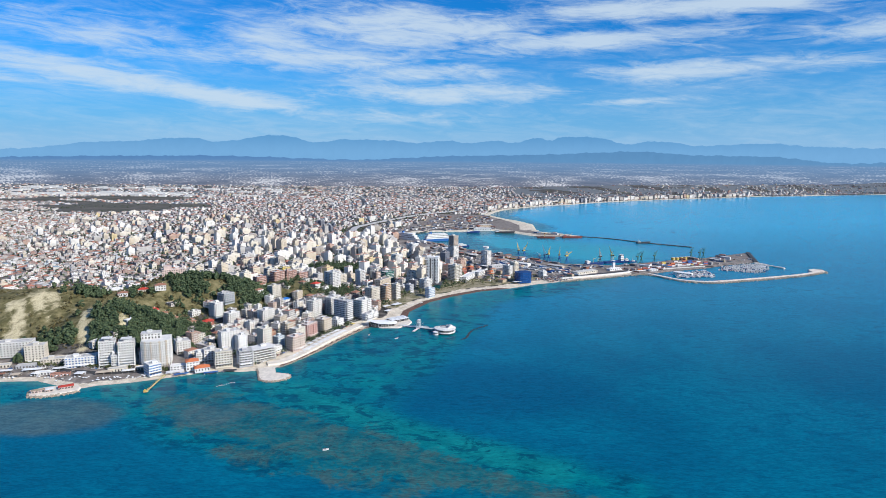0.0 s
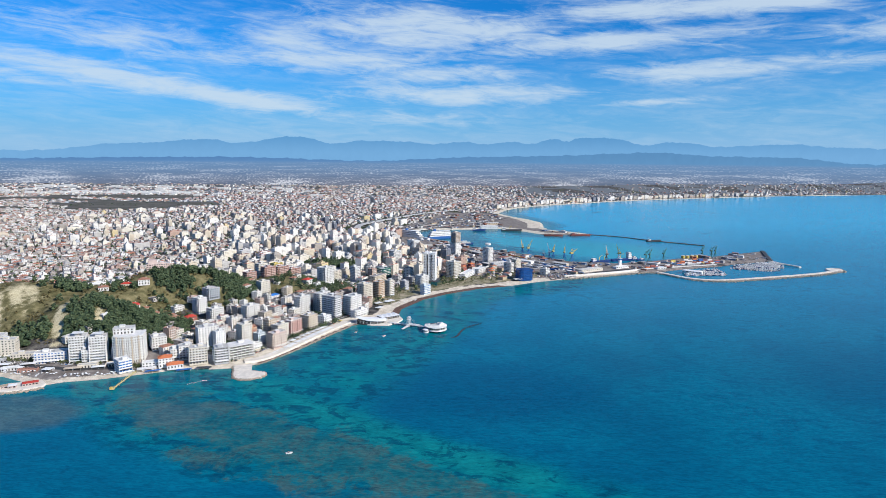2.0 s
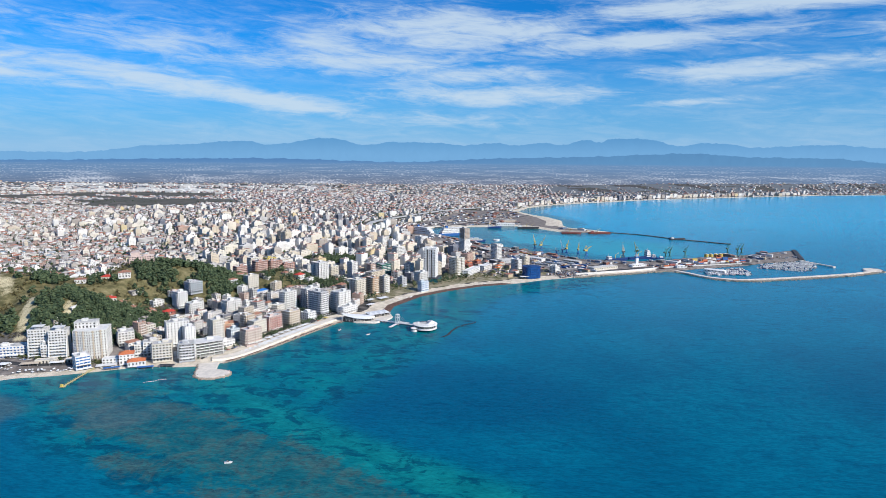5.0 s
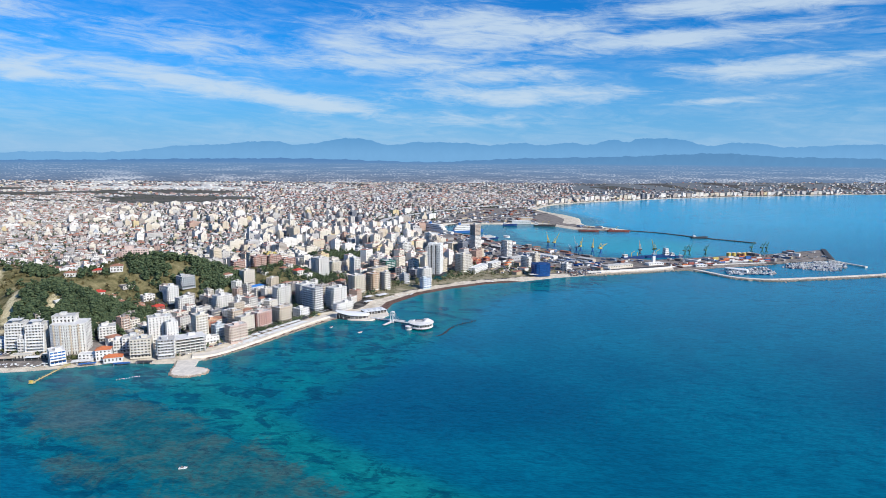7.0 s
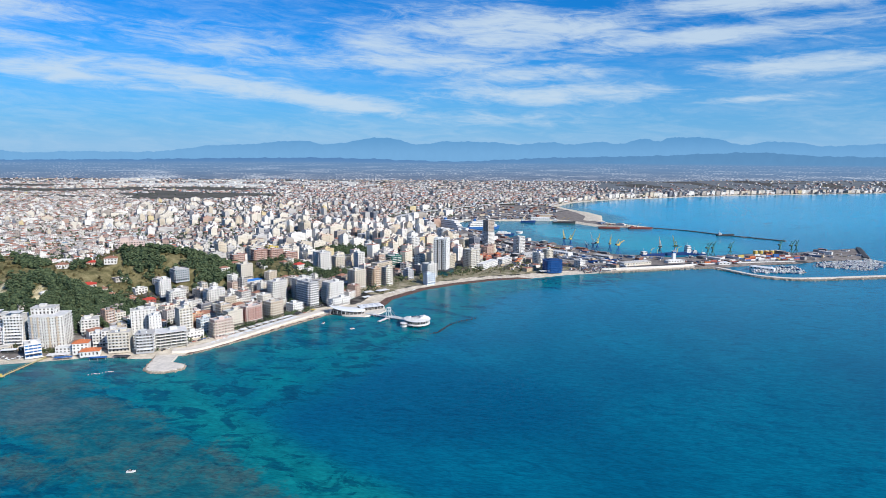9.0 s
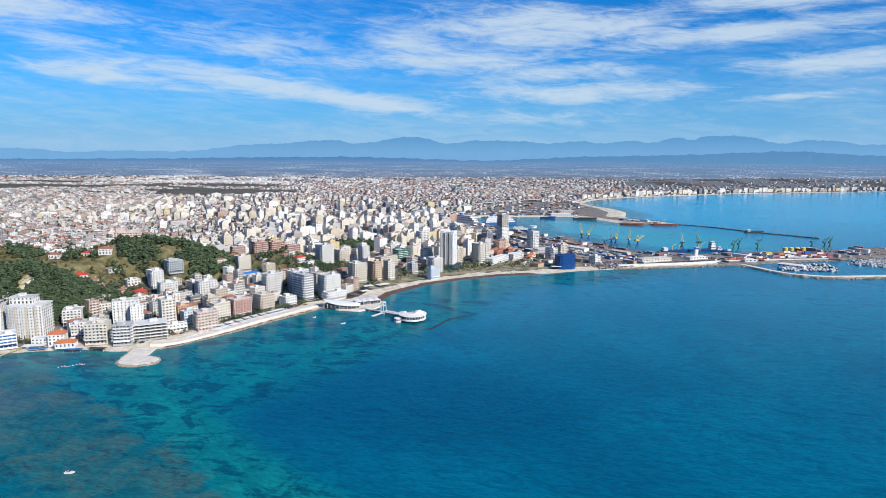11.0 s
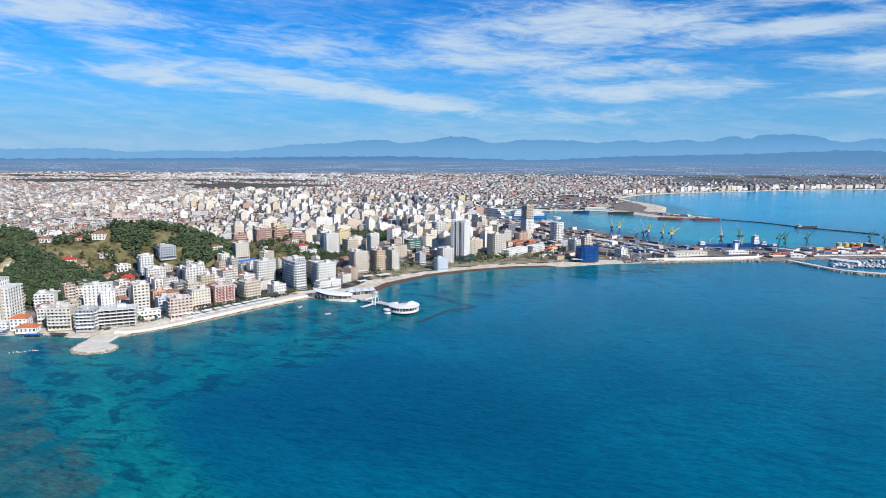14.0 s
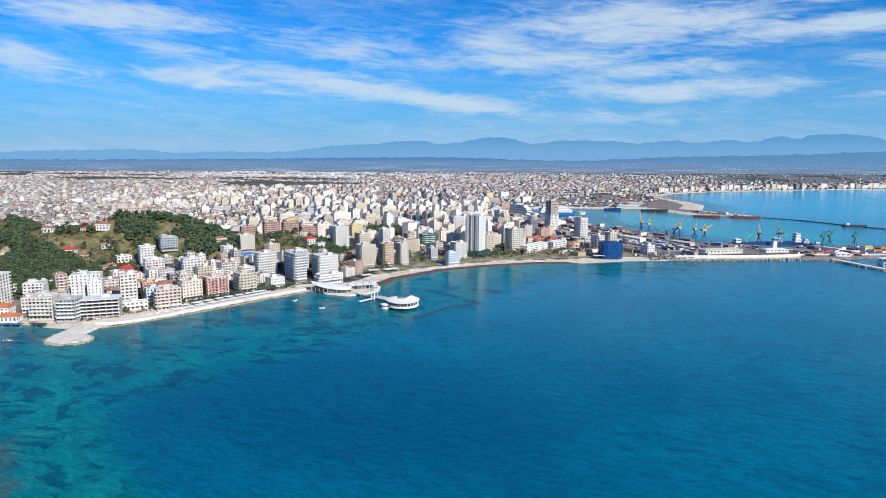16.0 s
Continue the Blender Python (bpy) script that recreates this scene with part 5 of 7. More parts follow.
strip("marina_pier", rounded([(690, 1550), (703, 1515), (718, 1488), (727, 1470)]), 6, -3, 2.4, PAVING, "stone pier between harbour and marina", "pier")
rubble("wreck_weed", rounded([(-24, 840), (-17, 848), (-13, 872), (-9, 884)]), 160, 1.0, 0.7, 7, "dark sunken stones beside the pier", -0.1, PAINT["dark"])
for _x, _y in rounded([(-423, 1991), (-437, 2118), (-402, 2250), (-340, 2423), (-267, 2599), (-198, 2700), (-120, 2790)]):
    TAKEN.append((_x, _y, 34))
strip("viaduct", rounded([(-423, 1991), (-437, 2118), (-402, 2250), (-340, 2423), (-267, 2599), (-198, 2700), (-120, 2790)]), 22, 0.0, 1.6, CONCRETE, "curved pale concrete road into the town", "road", lift=[6.5] * 31)
AVENUE = [(-447, 2390), (-592, 3078), (-690, 3500)]
TAKEN += [(_x, _y, 7) for _x, _y in rounded(AVENUE, 20)]
strip("avenue", rounded(AVENUE), 11, 1.0, 6.9, ASPHALT, "straight asphalt avenue through the town", "road")
strip("harbour_road", rounded([(-40, 1420), (60, 1352), (140, 1316), (200, 1310), (300, 1368), (420, 1420), (560, 1475)]), 9, 1.0, 2.9, ASPHALT, "asphalt harbour road beside the quay wall", "road")
strip("harbour_wall", rounded([(176, 1286), (235, 1316), (300, 1350), (360, 1388), (440, 1424), (540, 1466)]), 2.0, 0, 4.6, PAINT["white"], "long white harbour wall", "wall")


def ruined_piles():
    """Bare piles of a lost pier."""
    rng = random.Random(12)
    for k in range(22):
        x, y = -9 + 23 * k / 21 + rng.uniform(-1, 1), 885 + 29 * k / 21 + rng.uniform(-1, 1)
        ob = new("pile", drum(Shape(), 0, 0, -2, 0.35, 2.0 + rng.uniform(1.4, 2.6), 6).mesh("pile", PAINT["dark"]))
        ob.matrix_basis = pose(x, y, 0, rng.uniform(-9, 9), rng.uniform(-9, 9))
        tagged(ob, "dark leaning pile of a lost pier", "pile", "piles of the lost pier")


ruined_piles()


def yellow_jetty():
    thing = root("jetty", -366, 640, 0, 97, "narrow yellow wooden beach jetty on piles", "jetty")
    part("deck", Shape().box(0, 0, 1.5, 54, 1.8, 0.25), PALE_YELLOW, thing)
    part("platform", Shape().box(-27, 0, 1.5, 4, 4.5, 0.27), PALE_YELLOW, thing)
    for k in range(10):
        for side in (-1, 1):
            part("pile", drum(Shape(), -25 + 5.5 * k, side, -2.5, 0.16, 4.0, 6), WOOD, thing)
    for side in (-1.1, 1.1):
        part("rail", Shape().box(0, side, 2.5, 53, 0.1, 0.1), PAINT["yellow"], thing)
    for k in range(12):
        part("rail_post", Shape().box(-26 + 4.7 * k, 1.1, 1.75, 0.1, 0.1, 0.8), PAINT["yellow"], thing)
    part("hut", Shape().box(-27, 1.2, 1.77, 2.2, 2.2, 2.0), PAINT["yellow"], thing)


def restaurant_pier():
    slab("stone_pier", [(-443, 621), (-452, 628), (-480, 616), (-490, 606), (-481, 592), (-466, 594), (-449, 603), (-440, 612)], -3, 1.9, PAVING, "pale stone pier with restaurants", "pier", slope=2.0)
    rubble("pier_rocks", [(-490, 606), (-480, 590), (-464, 592), (-447, 602), (-438, 611)], 200, 1.4, 0.9, 9, "pale rocks round the stone pier", 0.8)
    for x, y, w, d, tiles, label in ((-456, 616, 14, 7, RED_TILES, "long restaurant with a red roof on the pier"), (-468, 606, 7, 6, WHITE_SHEET, "white pier kiosk with a flat roof"),
                                     (-478, 602, 12, 5, WOOD, "timber terrace with parasols on the pier")):
        thing = root("restaurant", x, y, 1.9, 35, label, "restaurant")
        thing.scale = (1.0, 1.0, 0.62)
        part("wall", walls_of(w, d, 1, 3, 0.3)[0], PAINT["pink"], thing)
        part("glazing", Shape().box(0, 0, 0, w - 0.7, d - 0.7, 3.0), GLASS, thing)
        part("roof", Shape().hip(0, 0, 4.1, w, d, 1.4, 0, 0, 0.6), tiles, thing)


yellow_jetty()
restaurant_pier()


def shell_restaurant():
    """A low restaurant under a white shell that curls up at its seaward tip."""
    slab("restaurant_terrace", [(-121, 889), (-108, 906), (-104, 922), (-112, 940), (-140, 950), (-170, 930), (-177, 908), (-168, 893), (-146, 887)], -3, 1.7, PAVING, "pale stone terrace over the water", "terrace", slope=1.0)
    thing = root("shell_restaurant", -148, 899, 1.7, 8, "white shell-roofed restaurant on the water", "restaurant")
    na, nb = 18, 10

    def point(a, b, lift=0.0):
        u, v = a / na * 2 - 1, b / nb * 2 - 1
        wide = 11.5 * math.sqrt(max(1 - abs(u) ** 3.2, 0.02))
        x, y = 23 * u, wide * v
        z = 6.4 - (1.9 if v < 0 else 3.0) * v * v * (1 - 0.5 * max(-u, 0)) + 1.8 * u * u * (u < 0) - 1.4 * max(u, 0) + 2.2 * max(-u, 0) * max(-v, 0)
        return x, y, z + lift

    shape = Shape()
    for lift in (0.0, 0.45):
        for a in range(na + 1):
            for b in range(nb + 1):
                shape.verts.append(point(a, b, lift))
    m = (na + 1) * (nb + 1)
    for a in range(na):
        for b in range(nb):
            i = a * (nb + 1) + b
            shape.faces += [(i, i + 1, i + nb + 2, i + nb + 1), (m + i, m + i + nb + 1, m + i + nb + 2, m + i + 1)]
    rim = [a * (nb + 1) for a in range(na + 1)] + [na * (nb + 1) + b for b in range(1, nb + 1)] + [a * (nb + 1) + nb for a in reversed(range(na))] + [b for b in reversed(range(1, nb))]
    shape.faces += [(i, j, m + j, m + i) for i, j in zip(rim, rim[1:] + rim[:1])]
    shape.kinds = [0] * len(shape.faces)
    part("shell_roof", shape, WHITE_SHEET, thing)
    part("glazing", drum(Shape(), 0, 0, 0, 1, 4.0, 24), GLASS, thing).matrix_basis = Matrix.Diagonal((20.5, 9.8, 1, 1))
    for k in range(9):
        part("column", drum(Shape(), -20 + 5 * k, -10.6 + 0.04 * (k - 4) ** 2 * 4, 0, 0.2, 4.6, 6), PAINT["bright"], thing)
    part("base", drum(Shape(), 0, 0, -1.6, 1, 1.8, 24), PAINT["dark"], thing).matrix_basis = Matrix.Diagonal((21.5, 10.6, 1, 1))
    hall = root("pavilion_hall", -127, 926, 1.7, 40, "low pavilion with a white folded roof", "pavilion")
    part("glazing", Shape().box(0, 0, 0, 30, 15, 4.2), GLASS, hall)
    for k in range(4):
        part("roof_fold", Shape().hip(-12 + 8 * k, 0, 4.2, 7.6, 19, 1.3, 0, 0, 0.1), WHITE_SHEET, hall)
    for k in range(8):
        part("column", drum(Shape(), -15.4 + 4.4 * k, -8.6, 0, 0.18, 4.2, 6), PAINT["bright"], hall)


def pier_bridge():
    thing = root("footbridge", -93, 890, 0, -17, "white footbridge with a four-legged pylon", "bridge")
    part("deck", Shape().box(0, 0, 2.2, 62, 3.6, 0.5), PAINT["bright"], thing)
    for side in (-1.75, 1.75):
        part("rail", Shape().box(0, side, 3.6, 61.5, 0.12, 0.14), PAINT["bright"], thing)
    for k in range(12):
        part("pile", drum(Shape(), -28 + 5 * k, 1.2, -2.5, 0.3, 4.7, 6), PAINT["dark"], thing)
        part("pile", drum(Shape(), -28 + 5 * k, -1.2, -2.5, 0.3, 4.7, 6), PAINT["dark"], thing)
    for sx in (-1, 1):
        for sy in (-1, 1):
            part("pylon_leg", beam(Shape(), (3 + sx * 2.6, sy * 2.6, 0), (3 + sx * 1.3, sy * 2.0, 13.4), 0.7), PAINT["bright"], thing)
    for z in (9.5, 13.4):
        part("pylon_ring", Shape().box(3, 0, z, 4.2, 5.2, 0.7), PAINT["bright"], thing)
    for sx in (-1, 1):
        for sy in (-1.8, 1.8):
            for reach in (10, 17):
                part("stay", beam(Shape(), (3 + sx * 1.3, sy, 13.0), (3 + sx * reach, sy, 2.7), 0.14), STEEL, thing)
    part("landing", Shape().box(3, -11, 1.2, 4, 20, 0.5), PAINT["bright"], thing)
    part("landing", Shape().box(8, 8, 1.2, 16, 4, 0.5), PAINT["bright"], thing)


def rotunda():
    """A round white pavilion on piles with a spiral roof that rises to the back."""
    thing = root("pier_rotunda", -49, 872, 0, -20, "round white pavilion on piles over the water", "pavilion")
    r = 15.5
    part("deck", drum(Shape(), 0, 0, 2.2, r, 0.7, 40), PAINT["bright"], thing)
    for k in range(20):
        a = math.tau * k / 20
        part("pile", drum(Shape(), (r - 1.2) * math.cos(a), (r - 1.2) * math.sin(a), -2.5, 0.4, 4.7, 6), PAINT["dark"], thing)
    part("glazing", drum(Shape(), 0, 0, 2.9, r - 1.6, 4.4, 32), GLASS, thing)
    for k in range(28):
        a = math.tau * k / 28
        part("column", drum(Shape(), (r - 0.7) * math.cos(a), (r - 0.7) * math.sin(a), 2.9, 0.22, 4.4, 6), PAINT["bright"], thing)
    part("parapet", drum(Shape(), 0, 0, 2.9, r - 0.4, 0.9, 40), PAINT["bright"], thing)
    # A ring of roof round an open court, closed by a ribbed half dome that rises towards the bridge.
    shape, n, gap = Shape(), 46, 0.62
    rows = ((r + 0.5, 7.2, 0.0), (r + 0.5, 7.8, 0.0), (r - 3.0, 8.3, 0.4), (r - 6.4, 8.9, 1.1), (r - 6.7, 7.2, 0.0))
    for radius, z, rise in rows:
        for k in range(n + 1):
            a = 2.45 + gap + (math.tau - 2 * gap) * k / n
            shape.verts.append((radius * math.cos(a), radius * math.sin(a), z + rise * max(0.0, math.sin(math.pi * k / n)) ** 0.7))
    m = n + 1
    for ring in range(5):
        for k in range(n):
            i, j = ring * m + k, ((ring + 1) % 5) * m + k
            shape.faces.append((i, i + 1, j + 1, j))
    shape.faces += [tuple(ring * m for ring in range(5)), tuple(ring * m + n for ring in reversed(range(5)))]
    shape.kinds = [0] * len(shape.faces)
    part("roof", shape, PALE_ROOF, thing, "pale ring roof with an open notch")
    for k in range(24):
        a = 2.45 + gap + (math.tau - 2 * gap) * (k + 0.5) / 24
        lift_ = max(0.0, math.sin(math.pi * (k + 0.5) / 24)) ** 0.7
        ca, sa = math.cos(a), math.sin(a)
        part("roof_rib", beam(Shape(), ((r + 0.4) * ca, (r + 0.4) * sa, 7.9), ((r - 6.2) * ca, (r - 6.2) * sa, 8.95 + 1.1 * lift_), 0.22), PAINT["bright"], thing)
    # A crescent of raised roof along the inner edge, highest at its middle.
    dome = Shape()
    for j in range(7):
        b = math.pi * j / 6
        for k in range(21):
            a = 0.35 + 2.3 * (k / 20 - 0.5)
            swell = math.sin(math.pi * k / 20) ** 0.6
            q = 8.3 + 3.4 * math.cos(b) * (0.25 + 0.75 * swell)
            dome.verts.append((q * math.cos(a), q * math.sin(a), 8.6 + 3.6 * swell * math.sin(b)))
    for j in range(6):
        for k in range(20):
            i = j * 21 + k
            dome.faces.append((i, i + 1, i + 22, i + 21))
    dome.kinds = [0] * len(dome.faces)
    part("roof_arch", dome, PAINT["bright"], thing, "raised white crescent of roof")
    part("court", drum(Shape(), 0, 0, 7.3, r - 6.6, 0.25, 28), FLAT_ROOF, thing, "sunken grey roof court")
    pod = part("side_pod", drum(Shape(), -8.2, -15.4, 0.2, 4.2, 4.4, 18), PAINT["bright"], thing)
    part("pod_roof", drum(Shape(), -8.2, -15.4, 4.6, 4.6, 0.7, 18, radius_top=2.0), PAINT["bright"], pod)
    part("pod_glazing", drum(Shape(), -8.2, -15.4, 2.4, 4.26, 1.3, 18), GLASS, pod)


shell_restaurant()
pier_bridge()
rotunda()


# ---- beach: canopies, kiosks, parasols ----
def canopy(x, y, w, d, turn, colour, label, name="beach_canopy"):
    thing = root(name, x, y, ground_at(x, y), turn, label, "canopy", "canopies along the beach")
    part("roof", Shape().hip(0, 0, 2.9, w, d, 0.8, 0, 0, 0.2), colour, thing)
    for sx in (-0.45, 0, 0.45):
        for sy in (-0.42, 0.42):
            part("post", Shape().box(sx * w, sy * d, -0.4, 0.14, 0.14, 3.3), PAINT["bright"], thing)
    part("counter", Shape().box(0, d * 0.3, -0.3, w * 0.6, 1.0, 1.3), WOOD, thing)


def beach_things():
    rng = random.Random(21)
    line = rounded([(-238, 762), (-222, 812), (-206, 856)])
    for k in range(1, len(line), 1):
        x, y = line[k]
        canopy(x + 7, y - 1, 9.6, 7, 68, WHITE_SHEET, "white awning over a promenade cafe")
        canopy(x - 1, y + 2, 8, 6, 68, PALE_ROOF if k % 3 else WHITE_SHEET, "pale awning behind the promenade cafes")
    for x, y, w, d, turn, c, label in ((-205, 872, 12, 8, 66, PAINT["dark"], "dark thatched beach bar"), (-192, 893, 6, 5, 66, PAINT["yellow"], "yellow beach canopy on the sand"),
                                       (-142, 1020, 18, 11, 55, WHITE_SHEET, "large white cafe canopy behind the beach"), (-158, 1004, 14, 9, 55, PALE_ROOF, "pale cafe roof behind the beach"),
                                       (-150, 975, 12, 8, 58, WHITE_SHEET, "white beach cafe near the pavilion"), (-500, 668, 16, 7, 20, PALE_ROOF, "pale cafe roof by the western beach"),
                                       (-530, 662, 20, 8, 18, WHITE_SHEET, "white cafe roof by the western beach"), (-560, 655, 18, 7, 15, PALE_ROOF, "low beach bar with a pale roof"),
                                       (-440, 660, 18, 8, 22, PAINT["tan"], "tan canopy in front of the towers"), (-415, 668, 14, 7, 24, WHITE_SHEET, "white canopy in front of the hotel"),
                                       (-360, 672, 20, 9, 28, PALE_ROOF, "pale flat roof beside the blue hotel"), (-318, 676, 16, 5, 25, PAINT["blue"], "blue awning along the beach"),
                                       (-350, 667, 16, 4, 28, PAINT["blue"], "blue awning under an orange-roofed restaurant"), (-298, 684, 16, 5, 12, PAINT["dark"], "dark awning above the beach")):
        canopy(x, y, w, d, turn, c, label)
    for k, (c, label) in enumerate(((PALE_ROOF, "pale roof of a beach bar"), (WHITE_SHEET, "white awning of a beach bar"), (TILES, "tiled roof of a low beach cafe"), (PAINT["tan"], "tan shade roof of a beach bar"),
                                    (WHITE_SHEET, "white awning of a beach bar"), (PALE_ROOF, "pale roof of a beach bar"), (PAINT["dark"], "dark shade roof of a beach bar"), (WHITE_SHEET, "white awning of a beach bar"))):
        canopy(-592 + 18 * k + rng.uniform(-3, 3), 643 + 2.0 * k + rng.uniform(-4, 4), rng.uniform(10, 16), rng.uniform(6, 9), 8 + rng.uniform(-8, 8), c, label)
    made = None
    for k in range(230):
        t = rng.random()
        if k < 70:
            x, y = -440 + 130 * t + rng.uniform(-3, 3), 640 + 40 * t + rng.uniform(-4, 5)
        elif k < 110:
            x, y = -130 + 150 * t, 1010 + 165 * t + rng.uniform(-4, 6)
        elif k < 170:
            x, y = -600 + 150 * t, 632 + 14 * t + rng.uniform(-9, 9)
        else:
            x, y = -240 + 62 * t + rng.uniform(-4, 4), 740 + 140 * t + rng.uniform(-3, 3)
        z = ground_at(x, y)
        if z < 0.4:
            continue
        if made is None:
            made = root("parasol", x, y, z, 0, "closed pale beach parasol on the sand", "parasol", "parasols on the beach")
            part("pole", Shape().box(0, 0, -0.2, 0.08, 0.08, 2.4), WOOD, made)
            part("shade", drum(Shape(), 0, 0, 1.9, 1.3, 0.6, 8, radius_top=0.1), WHITE_SHEET, made)
        else:
            copy_thing(made, pose(x, y, z))


beach_things()


def small_boat(x, y, turn, label="small white motor boat on calm water"):
    thing = root("motor_boat", x, y, 0, turn, label, "boat", "small boats off the beach")
    s = Shape()
    s.verts = [(-2.4, -0.9, -0.2), (1.2, -0.9, -0.2), (2.8, 0, -0.1), (1.2, 0.9, -0.2), (-2.4, 0.9, -0.2), (-2.5, -1.1, 0.8), (1.4, -1.1, 0.8), (3.3, 0, 1.0), (1.4, 1.1, 0.8), (-2.5, 1.1, 0.8)]
    s.faces = [(k, (k + 1) % 5, 5 + (k + 1) % 5, 5 + k) for k in range(5)] + [(9, 8, 7, 6, 5), (0, 1, 2, 3, 4)]
    s.kinds = [0] * 7
    part("hull", s, PAINT["bright"], thing)
    part("cabin", Shape().box(-0.2, 0, 0.8, 1.6, 1.3, 0.8), GLASS, thing)


small_boat(-134, 500, 20)
small_boat(-159, 850, 80)
small_boat(-117, 836, 40)
buoy = None
for k in range(12):
    x, y = -294 + 15 * k / 11, 638 + 14 * k / 11 + 1.5 * math.sin(k)
    if buoy is None:
        buoy = tagged(new("buoy", drum(drum(Shape(), 0, 0, -0.3, 0.3, 0.4, 8, radius_top=0.55), 0, 0, 0.1, 0.55, 0.45, 8, radius_top=0.2).mesh("buoy", PAINT["bright"])), "white float of a swimming line", "buoy", "floats of the swimming line")
        buoy.matrix_basis = pose(x, y, 0)
    else:
        copy_thing(buoy, pose(x, y, 0))

# ---- the harbour ----
def crane(x, y, turn, colour, jib_colour, reach=26, lift=32, size=1.0, label=""):
    """A slewing quay crane: portal, turning house, mast and a lattice jib."""
    thing = root("harbour_crane", x, y, max(ground_at(x, y), 2.4), turn, label or "tall quay crane on a four-legged portal", "crane", "cranes on the quay")
    k = size
    for sx in (-1, 1):
        for sy in (-1, 1):
            part("leg", beam(Shape(), (sx * 4 * k, sy * 4 * k, 0), (sx * 1.8 * k, sy * 1.8 * k, 10 * k), 0.65 * k), PAINT[colour], thing)
    part("portal", Shape().box(0, 0, 10 * k, 4.6 * k, 4.6 * k, 1.2 * k), PAINT[colour], thing)
    for sy in (-3.4, 3.4):
        part("cross_beam", Shape().box(0, sy * k, 3 * k, 7 * k, 0.5 * k, 0.5 * k), PAINT[colour], thing)
    part("mast", drum(Shape(), 0, 0, 11.6 * k, 1.5 * k, 7 * k, 8), PAINT[colour], thing)
    house = part("turning_house", Shape().box(-1.5 * k, 0, 18.6 * k, 7 * k, 3.8 * k, 3.6 * k), PAINT[jib_colour], thing)
    part("cab", Shape().box(3.4 * k, 1.6 * k, 17.6 * k, 2.2 * k, 1.8 * k, 2.4 * k), GLASS, house)
    part("counterweight", Shape().box(-6.2 * k, 0, 19.4 * k, 2.4 * k, 3 * k, 2.4 * k), PAINT["dark"], house)
    jib = Shape()
    a, b = Vector((2 * k, 0, 22 * k)), Vector((reach * k, 0, (14 + lift) * k))
    for sy in (-1.1, 1.1):
        beam(jib, a + Vector((0, sy * k, 0)), b, 0.4 * k)
        beam(jib, a + Vector((-1.0 * k, sy * k, 2.4 * k)), b, 0.32 * k)
    for j in range(8):
        p, q = a.lerp(b, j / 8), (a + Vector((-1.0 * k, 0, 2.4 * k))).lerp(b, (j + 0.5) / 8)
        beam(jib, p, q, 0.24 * k)
        beam(jib, q, a.lerp(b, (j + 1) / 8), 0.24 * k)
    part("jib", jib, PAINT[jib_colour], thing)
    part("a_frame", beam(beam(Shape(), (-5 * k, 0, 23 * k), (-1 * k, 0, 31 * k), 0.7 * k), (2 * k, 0, 23 * k), (-1 * k, 0, 31 * k), 0.7 * k), PAINT[jib_colour], thing)
    part("stay", beam(Shape(), (-1 * k, 0, 31 * k), tuple(a.lerp(b, 0.85)), 0.25 * k), STEEL, thing)


crane(101, 1566, 120, "blue", "yellow", 10, 33, 0.85, "blue and yellow quay crane with a raised jib")
crane(116, 1560, 40, "blue", "yellow", 15, 32, 0.85, "blue and yellow quay crane with a raised jib")
crane(150, 1512, 160, "blue", "pale_blue", 8, 20, 0.6, "small pale blue quay crane")
crane(163, 1506, 150, "blue", "pale_blue", 9, 36, 0.8, "slender pale blue quay crane")
crane(172, 1500, 60, "blue", "yellow", 9, 26, 0.95, "blue and yellow quay crane")
crane(197, 1490, 70, "blue", "yellow", 5, 26, 0.95, "blue and yellow quay crane")
crane(213, 1470, 30, "blue", "yellow", 15, 16, 1.0, "blue and yellow crane with a bent jib")
crane(326, 1500, 140, "grey", "yellow", 8, 30, 0.9, "grey and yellow crane beside a ship")
crane(295, 1484, 110, "dark", "tan", 5, 28, 0.9, "rusty brown quay crane")
for x, y, turn in ((388, 1492, 30), (398, 1498, 50), (434, 1512, 40), (545, 1580, 40), (566, 1576, 30), (576, 1580, 50)):
    crane(x, y, turn, "green", "green", 13, 22, 0.85, "dark green quay crane with a lattice jib")


